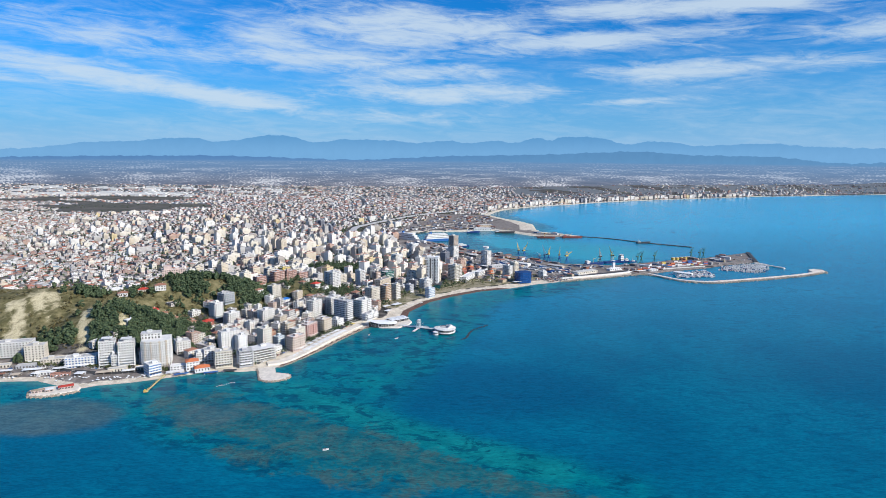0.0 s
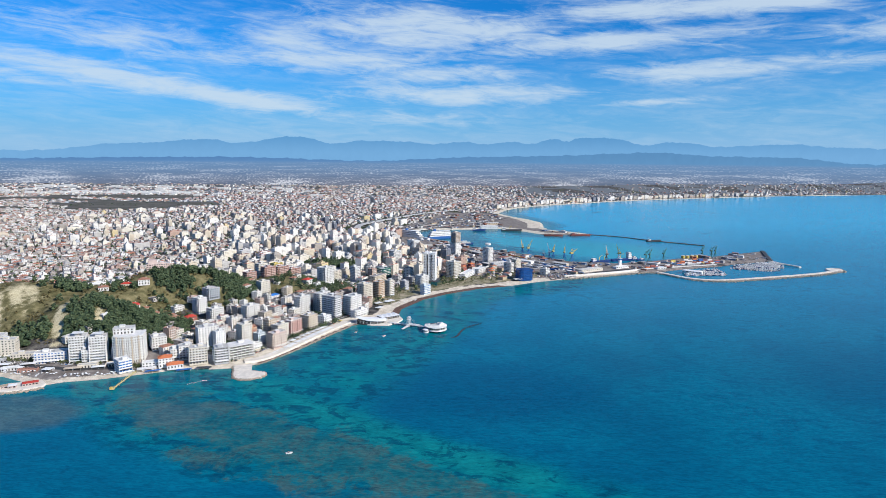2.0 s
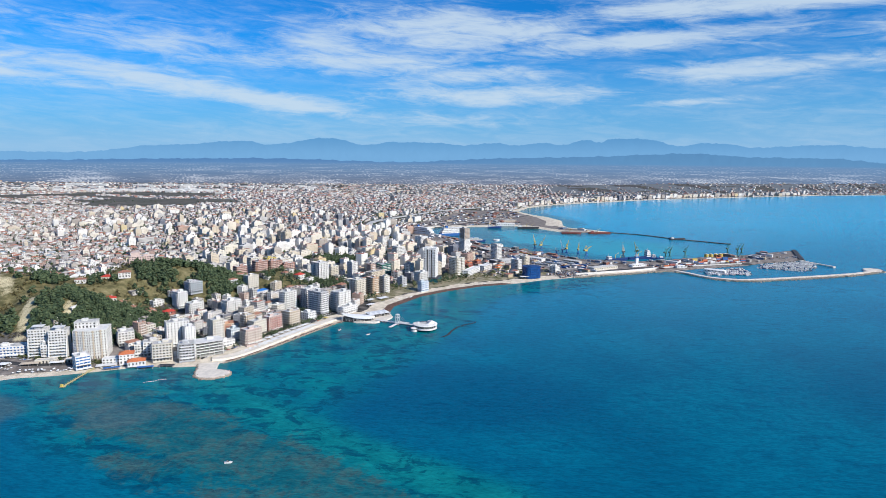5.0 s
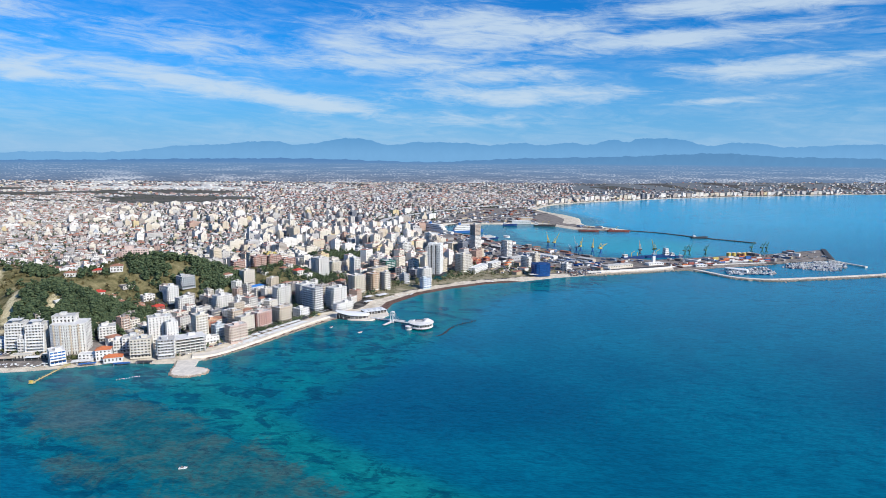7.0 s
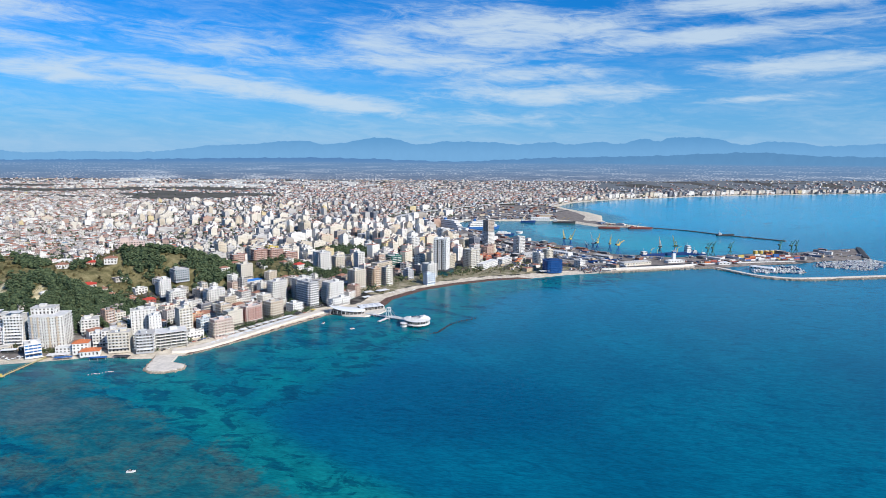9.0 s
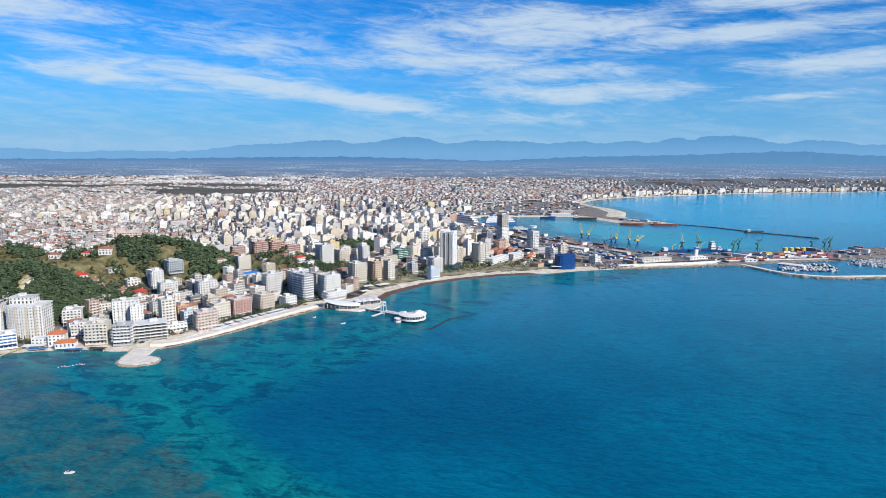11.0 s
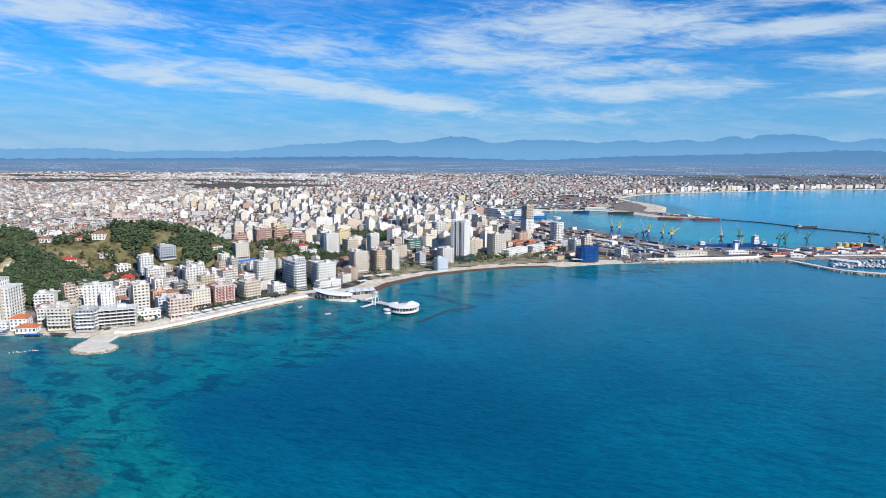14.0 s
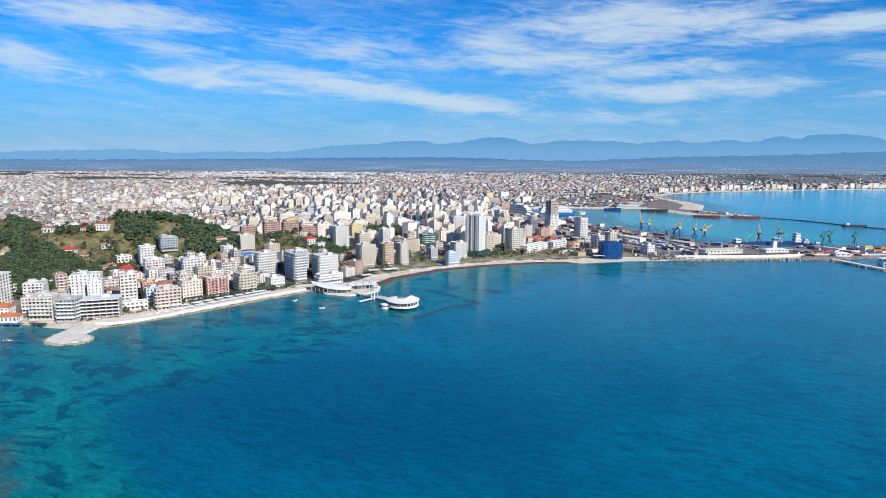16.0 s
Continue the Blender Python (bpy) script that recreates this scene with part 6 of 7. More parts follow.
def ship(x, y, turn, length, beam_, deck, hull, label, decks=(), name="cargo_ship", funnel=None, cranes=0):
    """A ship with a raked bow towards +x; decks: (start, end, height, material) along the length from -0.5 to 0.5."""
    thing = root(name, x, y, 0, turn, label, "ship")
    s = Shape()
    for z, k in ((-1.0, 0.90), (deck, 1.0)):
        for px, py in ((-0.5, -0.42), (-0.46, -0.5), (0.28, -0.5), (0.42, -0.28), (0.5, 0.0), (0.42, 0.28), (0.28, 0.5), (-0.46, 0.5), (-0.5, 0.42)):
            s.verts.append((px * length * (k if px > 0 else 1), py * beam_ * k, z + (1.6 if px > 0.35 and z > 0 else 0)))
    n = 9
    s.faces = [(k, (k + 1) % n, n + (k + 1) % n, n + k) for k in range(n)] + [tuple(range(n, 2 * n)), tuple(reversed(range(n)))]
    s.kinds = [0] * len(s.faces)
    part("hull", s, hull, thing)
    top = deck
    for a, b, high, m in decks:
        base = part("superstructure", Shape().box((a + b) / 2 * length, 0, top, (b - a) * length, beam_ * 0.92, high), m, thing)
        part("window_band", Shape().box((a + b) / 2 * length, 0, top + high * 0.55, (b - a) * length + 0.1, beam_ * 0.92 + 0.1, high * 0.2), GLASS, base)
        top += high
    if funnel:
        part("funnel", Shape().box(funnel[0] * length, 0, top, length * 0.06, beam_ * 0.4, funnel[1]), funnel[2], thing)
    for k in range(cranes):
        px = (-0.1 + 0.25 * k) * length
        part("deck_crane", beam(beam(Shape(), (px, 0, deck), (px, 0, deck + 9), 0.8), (px, 0, deck + 9), (px + 9, 0, deck + 13), 0.5), PAINT["yellow"], thing)
    part("mast", Shape().box(0.3 * length if not decks else (decks[-1][0] + 0.05) * length, 0, top if decks else deck, 0.4, 0.4, 6), STEEL, thing)
    return thing


WHITE_HULL, FERRY_BLUE = PAINT["bright"], PAINT["blue"]
ship(-219, 1852, -33, 92, 17, 7, WHITE_HULL, "large white passenger ferry in dock", ((-0.46, 0.36, 6, WHITE_HULL), (-0.44, 0.30, 5, WHITE_HULL), (-0.40, 0.22, 5, WHITE_HULL)), "ferry", (-0.25, 5, FERRY_BLUE))
ship(-127, 1858, 28, 95, 17, 7, FERRY_BLUE, "blue and white passenger ferry in dock", ((-0.46, 0.38, 6, WHITE_HULL), (-0.44, 0.32, 5, WHITE_HULL), (-0.40, 0.24, 5, WHITE_HULL)), "ferry", (-0.28, 6, FERRY_BLUE))
ship(-52, 1733, 12, 48, 11, 4, NAVY, "smaller blue and white ferry by the quay", ((-0.44, 0.30, 3.5, WHITE_HULL), (-0.40, 0.10, 3, WHITE_HULL)), "ferry", (-0.2, 3, FERRY_BLUE))
ship(-300, 1905, -33, 70, 15, 7, WHITE_HULL, "white ferry at the far dock", ((-0.46, 0.36, 5, WHITE_HULL), (-0.42, 0.28, 4, WHITE_HULL)), "ferry", (-0.25, 5, FERRY_BLUE))
ship(282, 1478, 25, 56, 11, 5, NAVY, "dark cargo ship with a red deck", ((-0.46, -0.30, 6, WHITE_HULL),), cranes=2)
ship(338, 1512, 22, 62, 12, 5, NAVY, "cargo ship with a tall white bridge", ((0.20, 0.36, 6, WHITE_HULL), (0.20, 0.34, 5, WHITE_HULL), (0.21, 0.32, 4, WHITE_HULL)), cranes=1)
ship(366, 1524, 22, 26, 8, 3, NAVY, "small harbour tug with a white house", ((-0.1, 0.25, 4, WHITE_HULL), (0.0, 0.2, 2.5, WHITE_HULL)), "tug_boat", (-0.2, 2.5, PAINT["dark"]))
ship(384, 1524, 15, 20, 6, 2.5, NAVY, "small dark tug with a white house", ((-0.1, 0.25, 3, WHITE_HULL),), "tug_boat")
ship(501, 1872, 12, 46, 9, 4.0, PAINT["dark"], "dark barge moored along the breakwater", ((-0.40, -0.25, 4, WHITE_HULL),), "barge")
ship(-22, 2062, 8, 46, 10, 5, NAVY, "dark ship at the far quay", ((-0.45, -0.25, 5, WHITE_HULL),))
ship(86, 2072, 2, 70, 12, 5, PAINT["dark"], "long dark ship at the far quay", ((-0.46, -0.3, 6, WHITE_HULL),), cranes=2)
ship(215, 1958, -6, 60, 11, 3.5, RUST, "rusty red barge at the far quay", (), "barge", cranes=1)
ship(300, 1976, 3, 66, 12, 4, RUST, "rusty red dredger beside the breakwater", ((-0.4, -0.28, 4, PAINT["red"]),), "dredger", cranes=1)

CONTAINER_PAINT = [(PAINT["red"], "red"), (PAINT["blue"], "blue"), (PAINT["yellow"], "yellow"), (PAINT["bright"], "white"), (RUST, "rusty brown"), (PAINT["grey"], "grey"), (ORANGE_TILES, "orange")]


def container_makers():
    """One container of each colour, to be copied."""
    made = {}
    for m, word in CONTAINER_PAINT:
        def build(x, y, z, turn, m=m, word=word):
            thing = root("container", x, y, z, turn, f"{word} steel shipping container in a stack", "container", "containers on the quay")
            edge = [(-6.1 + 0.61 * k, -1.22 + 0.07 * (k % 2)) for k in range(21)]
            edge += [(-px, -py) for px, py in edge]
            n, body = len(edge), Shape()
            body.verts = [(px, py, h) for h in (0.0, 2.59) for px, py in edge]
            body.faces = [(k, (k + 1) % n, n + (k + 1) % n, n + k) for k in range(n)] + [tuple(range(n, 2 * n)), tuple(reversed(range(n)))]
            body.kinds = [0] * len(body.faces)
            part("body", body, m, thing)
            part("door", Shape().box(6.12, 0, 0.1, 0.06, 2.2, 2.35), m, thing)
            return thing
        made[word] = build
    return made


def make_containers():
    rng, makers, first = random.Random(31), container_makers(), {}

    def put(x, y, z, turn):
        word = rng.choice([w for _, w in CONTAINER_PAINT] + ["red", "rusty brown"])
        if word in first:
            copy_thing(first[word], pose(x, y, z, 0, 0, turn))
        else:
            first[word] = makers[word](x, y, z, turn)

    along, turn = Vector((0.92, 0.39)), 23
    side = Vector((-0.39, 0.92))
    for i in range(9):
        for j in range(6):
            p = Vector((455, 1452)) + along * (13 * i) + side * (j * 4.2 + (8 if j > 2 else 0))
            for level in range(rng.choice((0, 1, 1, 2, 3))):
                put(p.x, p.y, ground_at(p.x, p.y) + 2.6 * level, turn)
    for i in range(6):
        p = Vector((372, 1408)) + along * (13 * i)
        for level in range(rng.choice((1, 1, 2))):
            put(p.x, p.y, ground_at(p.x, p.y) + 2.6 * level, turn)
    for i in range(12):
        p = Vector((-20, 1600)) + Vector((0.80, -0.60)) * (13.5 * i)
        for level in range(rng.choice((1, 2))):
            put(p.x, p.y, ground_at(p.x, p.y) + 2.6 * level, -37)


make_containers()
for k in range(5):
    thing = root("storage_tank", 492 + 11.5 * k, 1556 + 4 * k, 2.6, 0, "yellow cylindrical storage tank on the quay", "tank", "tanks on the quay")
    part("shell", drum(Shape(), 0, 0, 0, 4.6, 6.4, 20), PAINT["yellow"], thing)
    part("lid", drum(Shape(), 0, 0, 6.4, 4.7, 0.9, 20, radius_top=1.0), PAINT["cream"], thing)


def warehouse(x, y, w, d, turn, high, label, roof=None, paint="bright"):
    thing = root("warehouse", x, y, max(ground_at(x, y), 1.5), turn, label, "warehouse")
    TAKEN.append((x, y, 0.5 * math.hypot(w, d)))
    part("wall", Shape().box(0, 0, -1, w, d, high + 1), PAINT[paint], thing)
    part("roof", Shape().hip(0, 0, high, w, d, 2.0, 0, 0, 0.4), roof or PALE_ROOF, thing)
    n = int(w / 6)
    for k in range(n):
        part("window", Shape().box(-w / 2 + w * (k + 0.5) / n, -d / 2 - 0.02, high * 0.5, 2.6, 0.1, 1.6), GLASS, thing)


warehouse(236, 1352, 62, 18, 36, 6, "long pale harbour warehouse with a row of windows", FLAT_ROOF, "cream")
warehouse(312, 1400, 36, 13, 30, 4, "white terminal shed with a pale roof")
warehouse(398, 1396, 20, 9, 12, 4, "small white marina office")
warehouse(455, 1362, 40, 12, -30, 5, "white boat shed beside the marina", WHITE_SHEET)
warehouse(40, 1400, 40, 16, 40, 7, "grey harbour shed beside the sidings", FLAT_ROOF, "grey")
warehouse(100, 1440, 46, 14, -37, 6, "pale shed between the sidings", PALE_ROOF)
warehouse(180, 1420, 40, 12, -37, 5, "low shed between the sidings", FLAT_ROOF, "tan")
warehouse(-80, 1640, 50, 18, -45, 8, "ferry terminal hall with a pale roof")
warehouse(10, 2130, 60, 20, 5, 8, "large shed on the far quay", PALE_ROOF)
warehouse(20, 2240, 46, 20, 10, 7, "brown shed on the far quay", FLAT_ROOF, "tan")
tower = root("harbour_tower", 312, 1412, 2.6, 20, "white harbour control tower with a glazed top", "tower")
part("base", Shape().box(0, -4, -1, 20, 10, 5), PAINT["bright"], tower)
part("shaft", Shape().box(0, 0, -1, 5.5, 5.5, 17), PAINT["bright"], tower)
part("glazed_room", Shape().box(0, 0, 16, 6.4, 6.4, 3.4), BLUE_GLASS, tower)
part("roof", Shape().box(0, 0, 19.4, 7.2, 7.2, 0.5), PAINT["bright"], tower)


# ---- vehicles ----
def make_vehicle(kind, x, y, turn, m, label):
    thing = root(kind, x, y, ground_at(x, y), turn, label, "lorry" if kind == "lorry" else "car", "parked vehicles")
    if kind == "lorry":
        part("trailer", Shape().box(-1.5, 0, 1.0, 11, 2.5, 2.8), m, thing)
        part("cab", Shape().box(5.6, 0, 0.5, 2.2, 2.4, 2.8), PAINT["bright"], thing)
        part("chassis", Shape().box(0, 0, 0.45, 12.5, 1.6, 0.5), PAINT["dark"], thing)
        wheels = (-5.5, -4.2, 3.0, 5.6)
    else:
        part("body", Shape().box(0, 0, 0.3, 4.3, 1.75, 0.65), m, thing)
        s = Shape().box(-0.2, 0, 0.95, 2.4, 1.55, 0.55)
        s.verts = [(vx * (0.8 if vz > 1.2 else 1), vy * (0.9 if vz > 1.2 else 1), vz) for vx, vy, vz in s.verts]
        part("cabin", s, GLASS, thing)
        wheels = (-1.35, 1.35)
    for wx in wheels:
        part("axle", Shape().box(wx, 0, 0.0, 0.62, 1.8 if kind == "car" else 2.4, 0.62), PAINT["dark"], thing)
    return thing


def park():
    rng, first = random.Random(41), {}
    paints = [(PAINT["bright"], "white"), (PAINT["grey"], "grey"), (PAINT["dark"], "black"), (PAINT["red"], "red"), (PAINT["blue"], "blue"), (STEEL, "silver")]

    def put(kind, x, y, turn):
        m, word = rng.choice(paints[:3] + paints[5:] + paints)
        if kind == "lorry":
            m, word = rng.choice(paints[:2] + [paints[4], paints[0]])
        key = (kind, word)
        if key in first:
            copy_thing(first[key], pose(x, y, ground_at(x, y), 0, 0, turn))
        else:
            first[key] = make_vehicle(kind, x, y, turn, m, f"{word} parked {kind} on the asphalt")

    for i in range(26):
        for j in range(6):
            if rng.random() < 0.8:
                p = Vector((146, 1255)) + Vector((0.80, 0.60)) * (2.9 * i) + Vector((-0.60, 0.80)) * (6.5 * j)
                put("car", p.x, p.y, 127 + rng.uniform(-3, 3))
    for i in range(15):
        for j in range(5):
            if rng.random() < 0.62:
                p = Vector((70, 1480)) + Vector((0.80, -0.60)) * (15 * i) + Vector((-0.60, -0.80)) * (13 * j)
                if ground_at(p.x, p.y) > 1.5 and is_port(np.array(p.x), np.array(p.y)):
                    put("lorry", p.x, p.y, -37 + rng.uniform(-3, 3))
    for k in range(46):
        t = k / 46
        put("car", -560 + 190 * t, 672 + 12 * t + rng.uniform(-3, 3), 10 + rng.uniform(-8, 8))
    for k in range(75):
        t = rng.random()
        put("car", -590 + 160 * t, 655 + 14 * t + rng.choice((0, 5.5, 14, 19.5)) - 6, rng.choice((10, 100)) + rng.uniform(-5, 5))
    for k in range(34):
        y = 712 + 176 * k / 34
        put("car", -262 + 0.42 * (y - 700) - 15 + rng.uniform(-1, 1), y, 67 + rng.uniform(-5, 5))
    for k in range(16):
        put("car", -205 + 1.1 * k, 898 + 1.9 * k + rng.uniform(-2, 2), 60)


park()


# ---- the marina ----
def yacht(x, y, turn, size, hull, label):
    thing = root("yacht", x, y, 0, turn, label, "boat", "yachts in the marina")
    s = Shape()
    k = size
    s.verts = [(-5 * k, -1.4 * k, -0.4), (2 * k, -1.4 * k, -0.4), (5 * k, 0, -0.2), (2 * k, 1.4 * k, -0.4), (-5 * k, 1.4 * k, -0.4),
               (-5.2 * k, -1.7 * k, 1.3 * k), (2.4 * k, -1.7 * k, 1.4 * k), (6.2 * k, 0, 1.8 * k), (2.4 * k, 1.7 * k, 1.4 * k), (-5.2 * k, 1.7 * k, 1.3 * k)]
    s.faces = [(i, (i + 1) % 5, 5 + (i + 1) % 5, 5 + i) for i in range(5)] + [(9, 8, 7, 6, 5)]
    s.faces = [tuple(reversed(f)) if len(f) == 5 else f for f in s.faces]
    s.kinds = [0] * 6
    part("hull", s, hull, thing)
    part("cabin", Shape().box(-0.8 * k, 0, 1.3 * k, 5.0 * k, 2.4 * k, 1.1 * k), PAINT["bright"], thing)
    part("window", Shape().box(-0.8 * k, 0, 1.65 * k, 5.05 * k, 2.46 * k, 0.4 * k), GLASS, thing)
    part("flybridge", Shape().box(-1.4 * k, 0, 2.4 * k, 2.8 * k, 2.0 * k, 0.7 * k), PAINT["bright"], thing)
    part("mast", Shape().box(-1.2 * k, 0, 3.1 * k, 0.15, 0.15, 2.6 * k), STEEL, thing)
    return thing


def fill_marina():
    rng, first = random.Random(51), {}
    rows = (((436, 1338), (520, 1352), 18), ((438, 1350), (528, 1368), 18), ((448, 1366), (530, 1392), 16), ((470, 1392), (528, 1412), 10), ((562, 1436), (650, 1408), 16), ((572, 1446), (668, 1428), 20), ((580, 1462), (684, 1452), 24), ((592, 1478), (694, 1476), 24), ((618, 1494), (704, 1498), 18), ((648, 1510), (700, 1520), 12))
    for (ax, ay), (bx, by), n in rows:
        face = math.degrees(math.atan2(by - ay, bx - ax)) + 90
        for k in range(n):
            x, y = ax + (bx - ax) * (k + rng.uniform(-0.2, 0.2)) / n, ay + (by - ay) * k / n + rng.uniform(-1, 1)
            size, tone = rng.choice((0.8, 1.0, 1.3)), rng.choice(("white", "white", "blue"))
            turn = face + rng.choice((0, 180)) + rng.uniform(-6, 6)
            if (size, tone) in first:
                copy_thing(first[size, tone], pose(x, y, 0, 0, 0, turn))
            else:
                first[size, tone] = yacht(x, y, turn, size, PAINT["bright"] if tone == "white" else NAVY, f"{'white' if tone == 'white' else 'dark blue'} {'small ' if size < 0.9 else 'large ' if size > 1.1 else ''}motor yacht moored in the marina")
    for (ax, ay), (bx, by) in (((436, 1344), (526, 1361)), ((450, 1380), (530, 1402)), ((567, 1441), (660, 1418)), ((586, 1470), (690, 1464)), ((632, 1502), (702, 1508))):
        strip("pontoon", [(ax, ay), (bx, by)], 2.4, -0.3, 0.6, WOOD, "timber mooring pontoon in the marina", "pontoon")


fill_marina()


def harbour_goods():
    """Wagons, crates, heaps and sheds that crowd the yards."""
    rng = random.Random(71)
    shape = Shape()
    xs, ys = np.array([rng.uniform(-330, 700) for _ in range(9000)]), np.array([rng.uniform(1240, 2650) for _ in range(9000)])
    zs, ds = land_height(xs, ys)
    ok = is_port(xs, ys) & (ds > 12) & (lumps(xs, ys, 90, 3, 7.0) > -0.15)
    for x, y, z in list(zip(xs[ok], ys[ok], zs[ok]))[:1600]:
        if any(math.hypot(x - tx, y - ty) < tr for tx, ty, tr in TAKEN):
            continue
        if y > 1800 and (rng.random() < 0.6 or (x > 55 and y > 2090)):
            continue
        turn = -0.64 + rng.choice((0, 0, 0, 1.57)) + rng.uniform(-0.08, 0.08)
        if rng.random() < 0.18:
            shape.box(x, y, z - 0.5, rng.uniform(10, 26), rng.uniform(7, 12), rng.uniform(4, 7), turn, 0, 1)
        else:
            shape.box(x, y, z - 0.3, rng.uniform(3, 13), rng.uniform(2, 3.4), rng.uniform(1.4, 3.6), turn, 0, 1)
    goods = new("harbour_goods", shape.mesh("harbour_goods", GOODS, ROOF_FAR))
    give(goods, "tone", np.repeat(np.random.RandomState(72).rand(len(shape.verts) // 8), 8))
    tagged(goods, "crowded wagons, crates and sheds in the harbour yards", "goods", kind="stuff")


harbour_goods()

for k in range(5):
    strip("siding", rounded([(-300 + 22 * k, 2010), (-250 + 30 * k, 2160), (-130 + 34 * k, 2330), (-30 + 30 * k, 2520)]), 4, 1.0, 3.3, CONCRETE if k % 2 else ASPHALT, "track bed in the wide railway yard", "track")
for k in range(4):
    strip("siding", rounded([(-60 + 8 * k, 1560 - 30 * k), (40 + 8 * k, 1490 - 30 * k), (140 + 8 * k, 1425 - 26 * k), (240, 1385 - 16 * k)]), 3.5, 1.0, 2.9, CONCRETE if k % 2 else ASPHALT, "track bed between the quay sheds", "track")

# ---- the wide town ----
def in_sight(x, y):
    return x > 214 - 1.80 * (y - 330) and x < 0.80 * y + 120


def plan_town():
    """Plots (x, y, z, width, depth, floors): low houses on a loose grid, and taller flats scattered among them,
    clear of shore, hill, harbour and the buildings that stand already."""
    rng = random.Random(5)
    spots = []
    for _ in range(720):
        x, y = rng.gauss(-420, 280), 1150 + abs(rng.gauss(0, 460))
        if rng.random() < 0.26:
            x, y = rng.gauss(-190, 120), rng.uniform(1180, 1900)
        outer = rng.random() < 0.14
        if outer:
            x, y = rng.uniform(-1500, -600), rng.uniform(1450, 2500)
        elif x < -620 and y < 1600:
            continue
        long = rng.random() < 0.35
        floors = int(rng.triangular(4, 11, 6)) if y < 2100 and not outer else rng.randint(4, 6)
        spots.append((x, y, rng.uniform(24, 40) if long else rng.uniform(12, 22), rng.uniform(11, 15), floors - (2 if long and floors > 6 else 0), 1))
    for y0, y1, pitch, keep in ((690, 1020, 17.5, 0.92), (1020, 1150, 14.5, 0.88), (1150, 2000, 13.2, 0.78), (2000, 2800, 15.0, 0.72), (2800, 3600, 19, 0.60), (3600, 5200, 26, 0.50)):
        y = y0
        while y < y1:
            x = -4600
            while x < 3300:
                loose = 0.25 if y < 2600 else 0.6
                px, py = x + rng.uniform(-loose, loose) * pitch, y + rng.uniform(-loose, loose) * pitch
                x += pitch
                if rng.random() < keep * (0.86 if py > 1000 and px < -0.45 * py else 1.0) and in_sight(px, py):
                    r = rng.random()
                    floors = 1 + (r > 0.58) + (r > 0.90) + (r > 0.985)
                    k = min(pitch, 19)
                    if y < 1020 and px > -400:
                        floors = rng.choice((2, 3, 3, 4, 5, 6))
                    spots.append((px, py, rng.uniform(0.45, 1.0) * k, rng.uniform(0.48, 0.80) * k, floors if y < 2800 else 1 + (r > 0.6) + 2 * (r > 0.97), 0))
            y += pitch
    xs, ys = np.array([s[0] for s in spots]), np.array([s[1] for s in spots])
    z, d = land_height(xs, ys)
    hill = hill_height(xs, ys, HILLS)
    port = is_port(xs, ys)
    open_land = in_fields(xs, ys)
    clear = np.ones(len(xs), bool)
    reach = np.array([0.5 * math.hypot(s[2], s[3]) for s in spots])
    for tx, ty, tr in TAKEN:
        clear &= np.hypot(xs - tx, ys - ty) > tr + reach * 0.8
    blocks = [k for k, s in enumerate(spots) if s[5]]
    gardens = (np.hypot((xs + 285) / 65, (ys - 1090) / 62) > 1) | (np.arange(len(xs)) % 3 == 0)
    woods = (np.hypot((xs + 320) / 75, (ys - 1345) / 60) > 1) & gardens
    least = np.where(ys < 1000, 52, np.where(ys < 1400, 98, 30))
    sparse = np.array([rng.random() for _ in spots]) < np.where(ys > 3600, np.clip(1.25 - (ys - 0.3 * xs - 3500) / 2200, 0.35, 1), 1)
    sparse &= (xs < 250) | (ys < 2700) | (np.array([rng.random() for _ in spots]) < np.clip(1.05 - (d - 60) / 800, 0.12, 1))
    ok = (d > least) & ~port & ((hill < 14) | ((hill < 26) & (np.arange(len(xs)) % 6 == 0))) & ~open_land & clear & woods & sparse
    kept = []
    for k in blocks:
        if ok[k] and all(math.hypot(xs[k] - xs[q], ys[k] - ys[q]) > 0.80 * (reach[k] + reach[q]) + 2 for q in kept):
            kept.append(k)
            near = (np.hypot(xs - xs[k], ys - ys[k]) < reach[k] + 6)
            near[blocks] = False
            ok &= ~near
        else:
            ok[k] = False
    return [(spots[k][0], spots[k][1], float(z[k]), *spots[k][2:5]) for k in np.flatnonzero(ok)]


def in_fields(x, y):
    """The open flat land beyond the town."""
    return (x < -0.60 * y + 420) & (y > 2500) & (y < 3500) & (lumps(x * 0.4, y, 500, 2, 3.0) > -0.1)


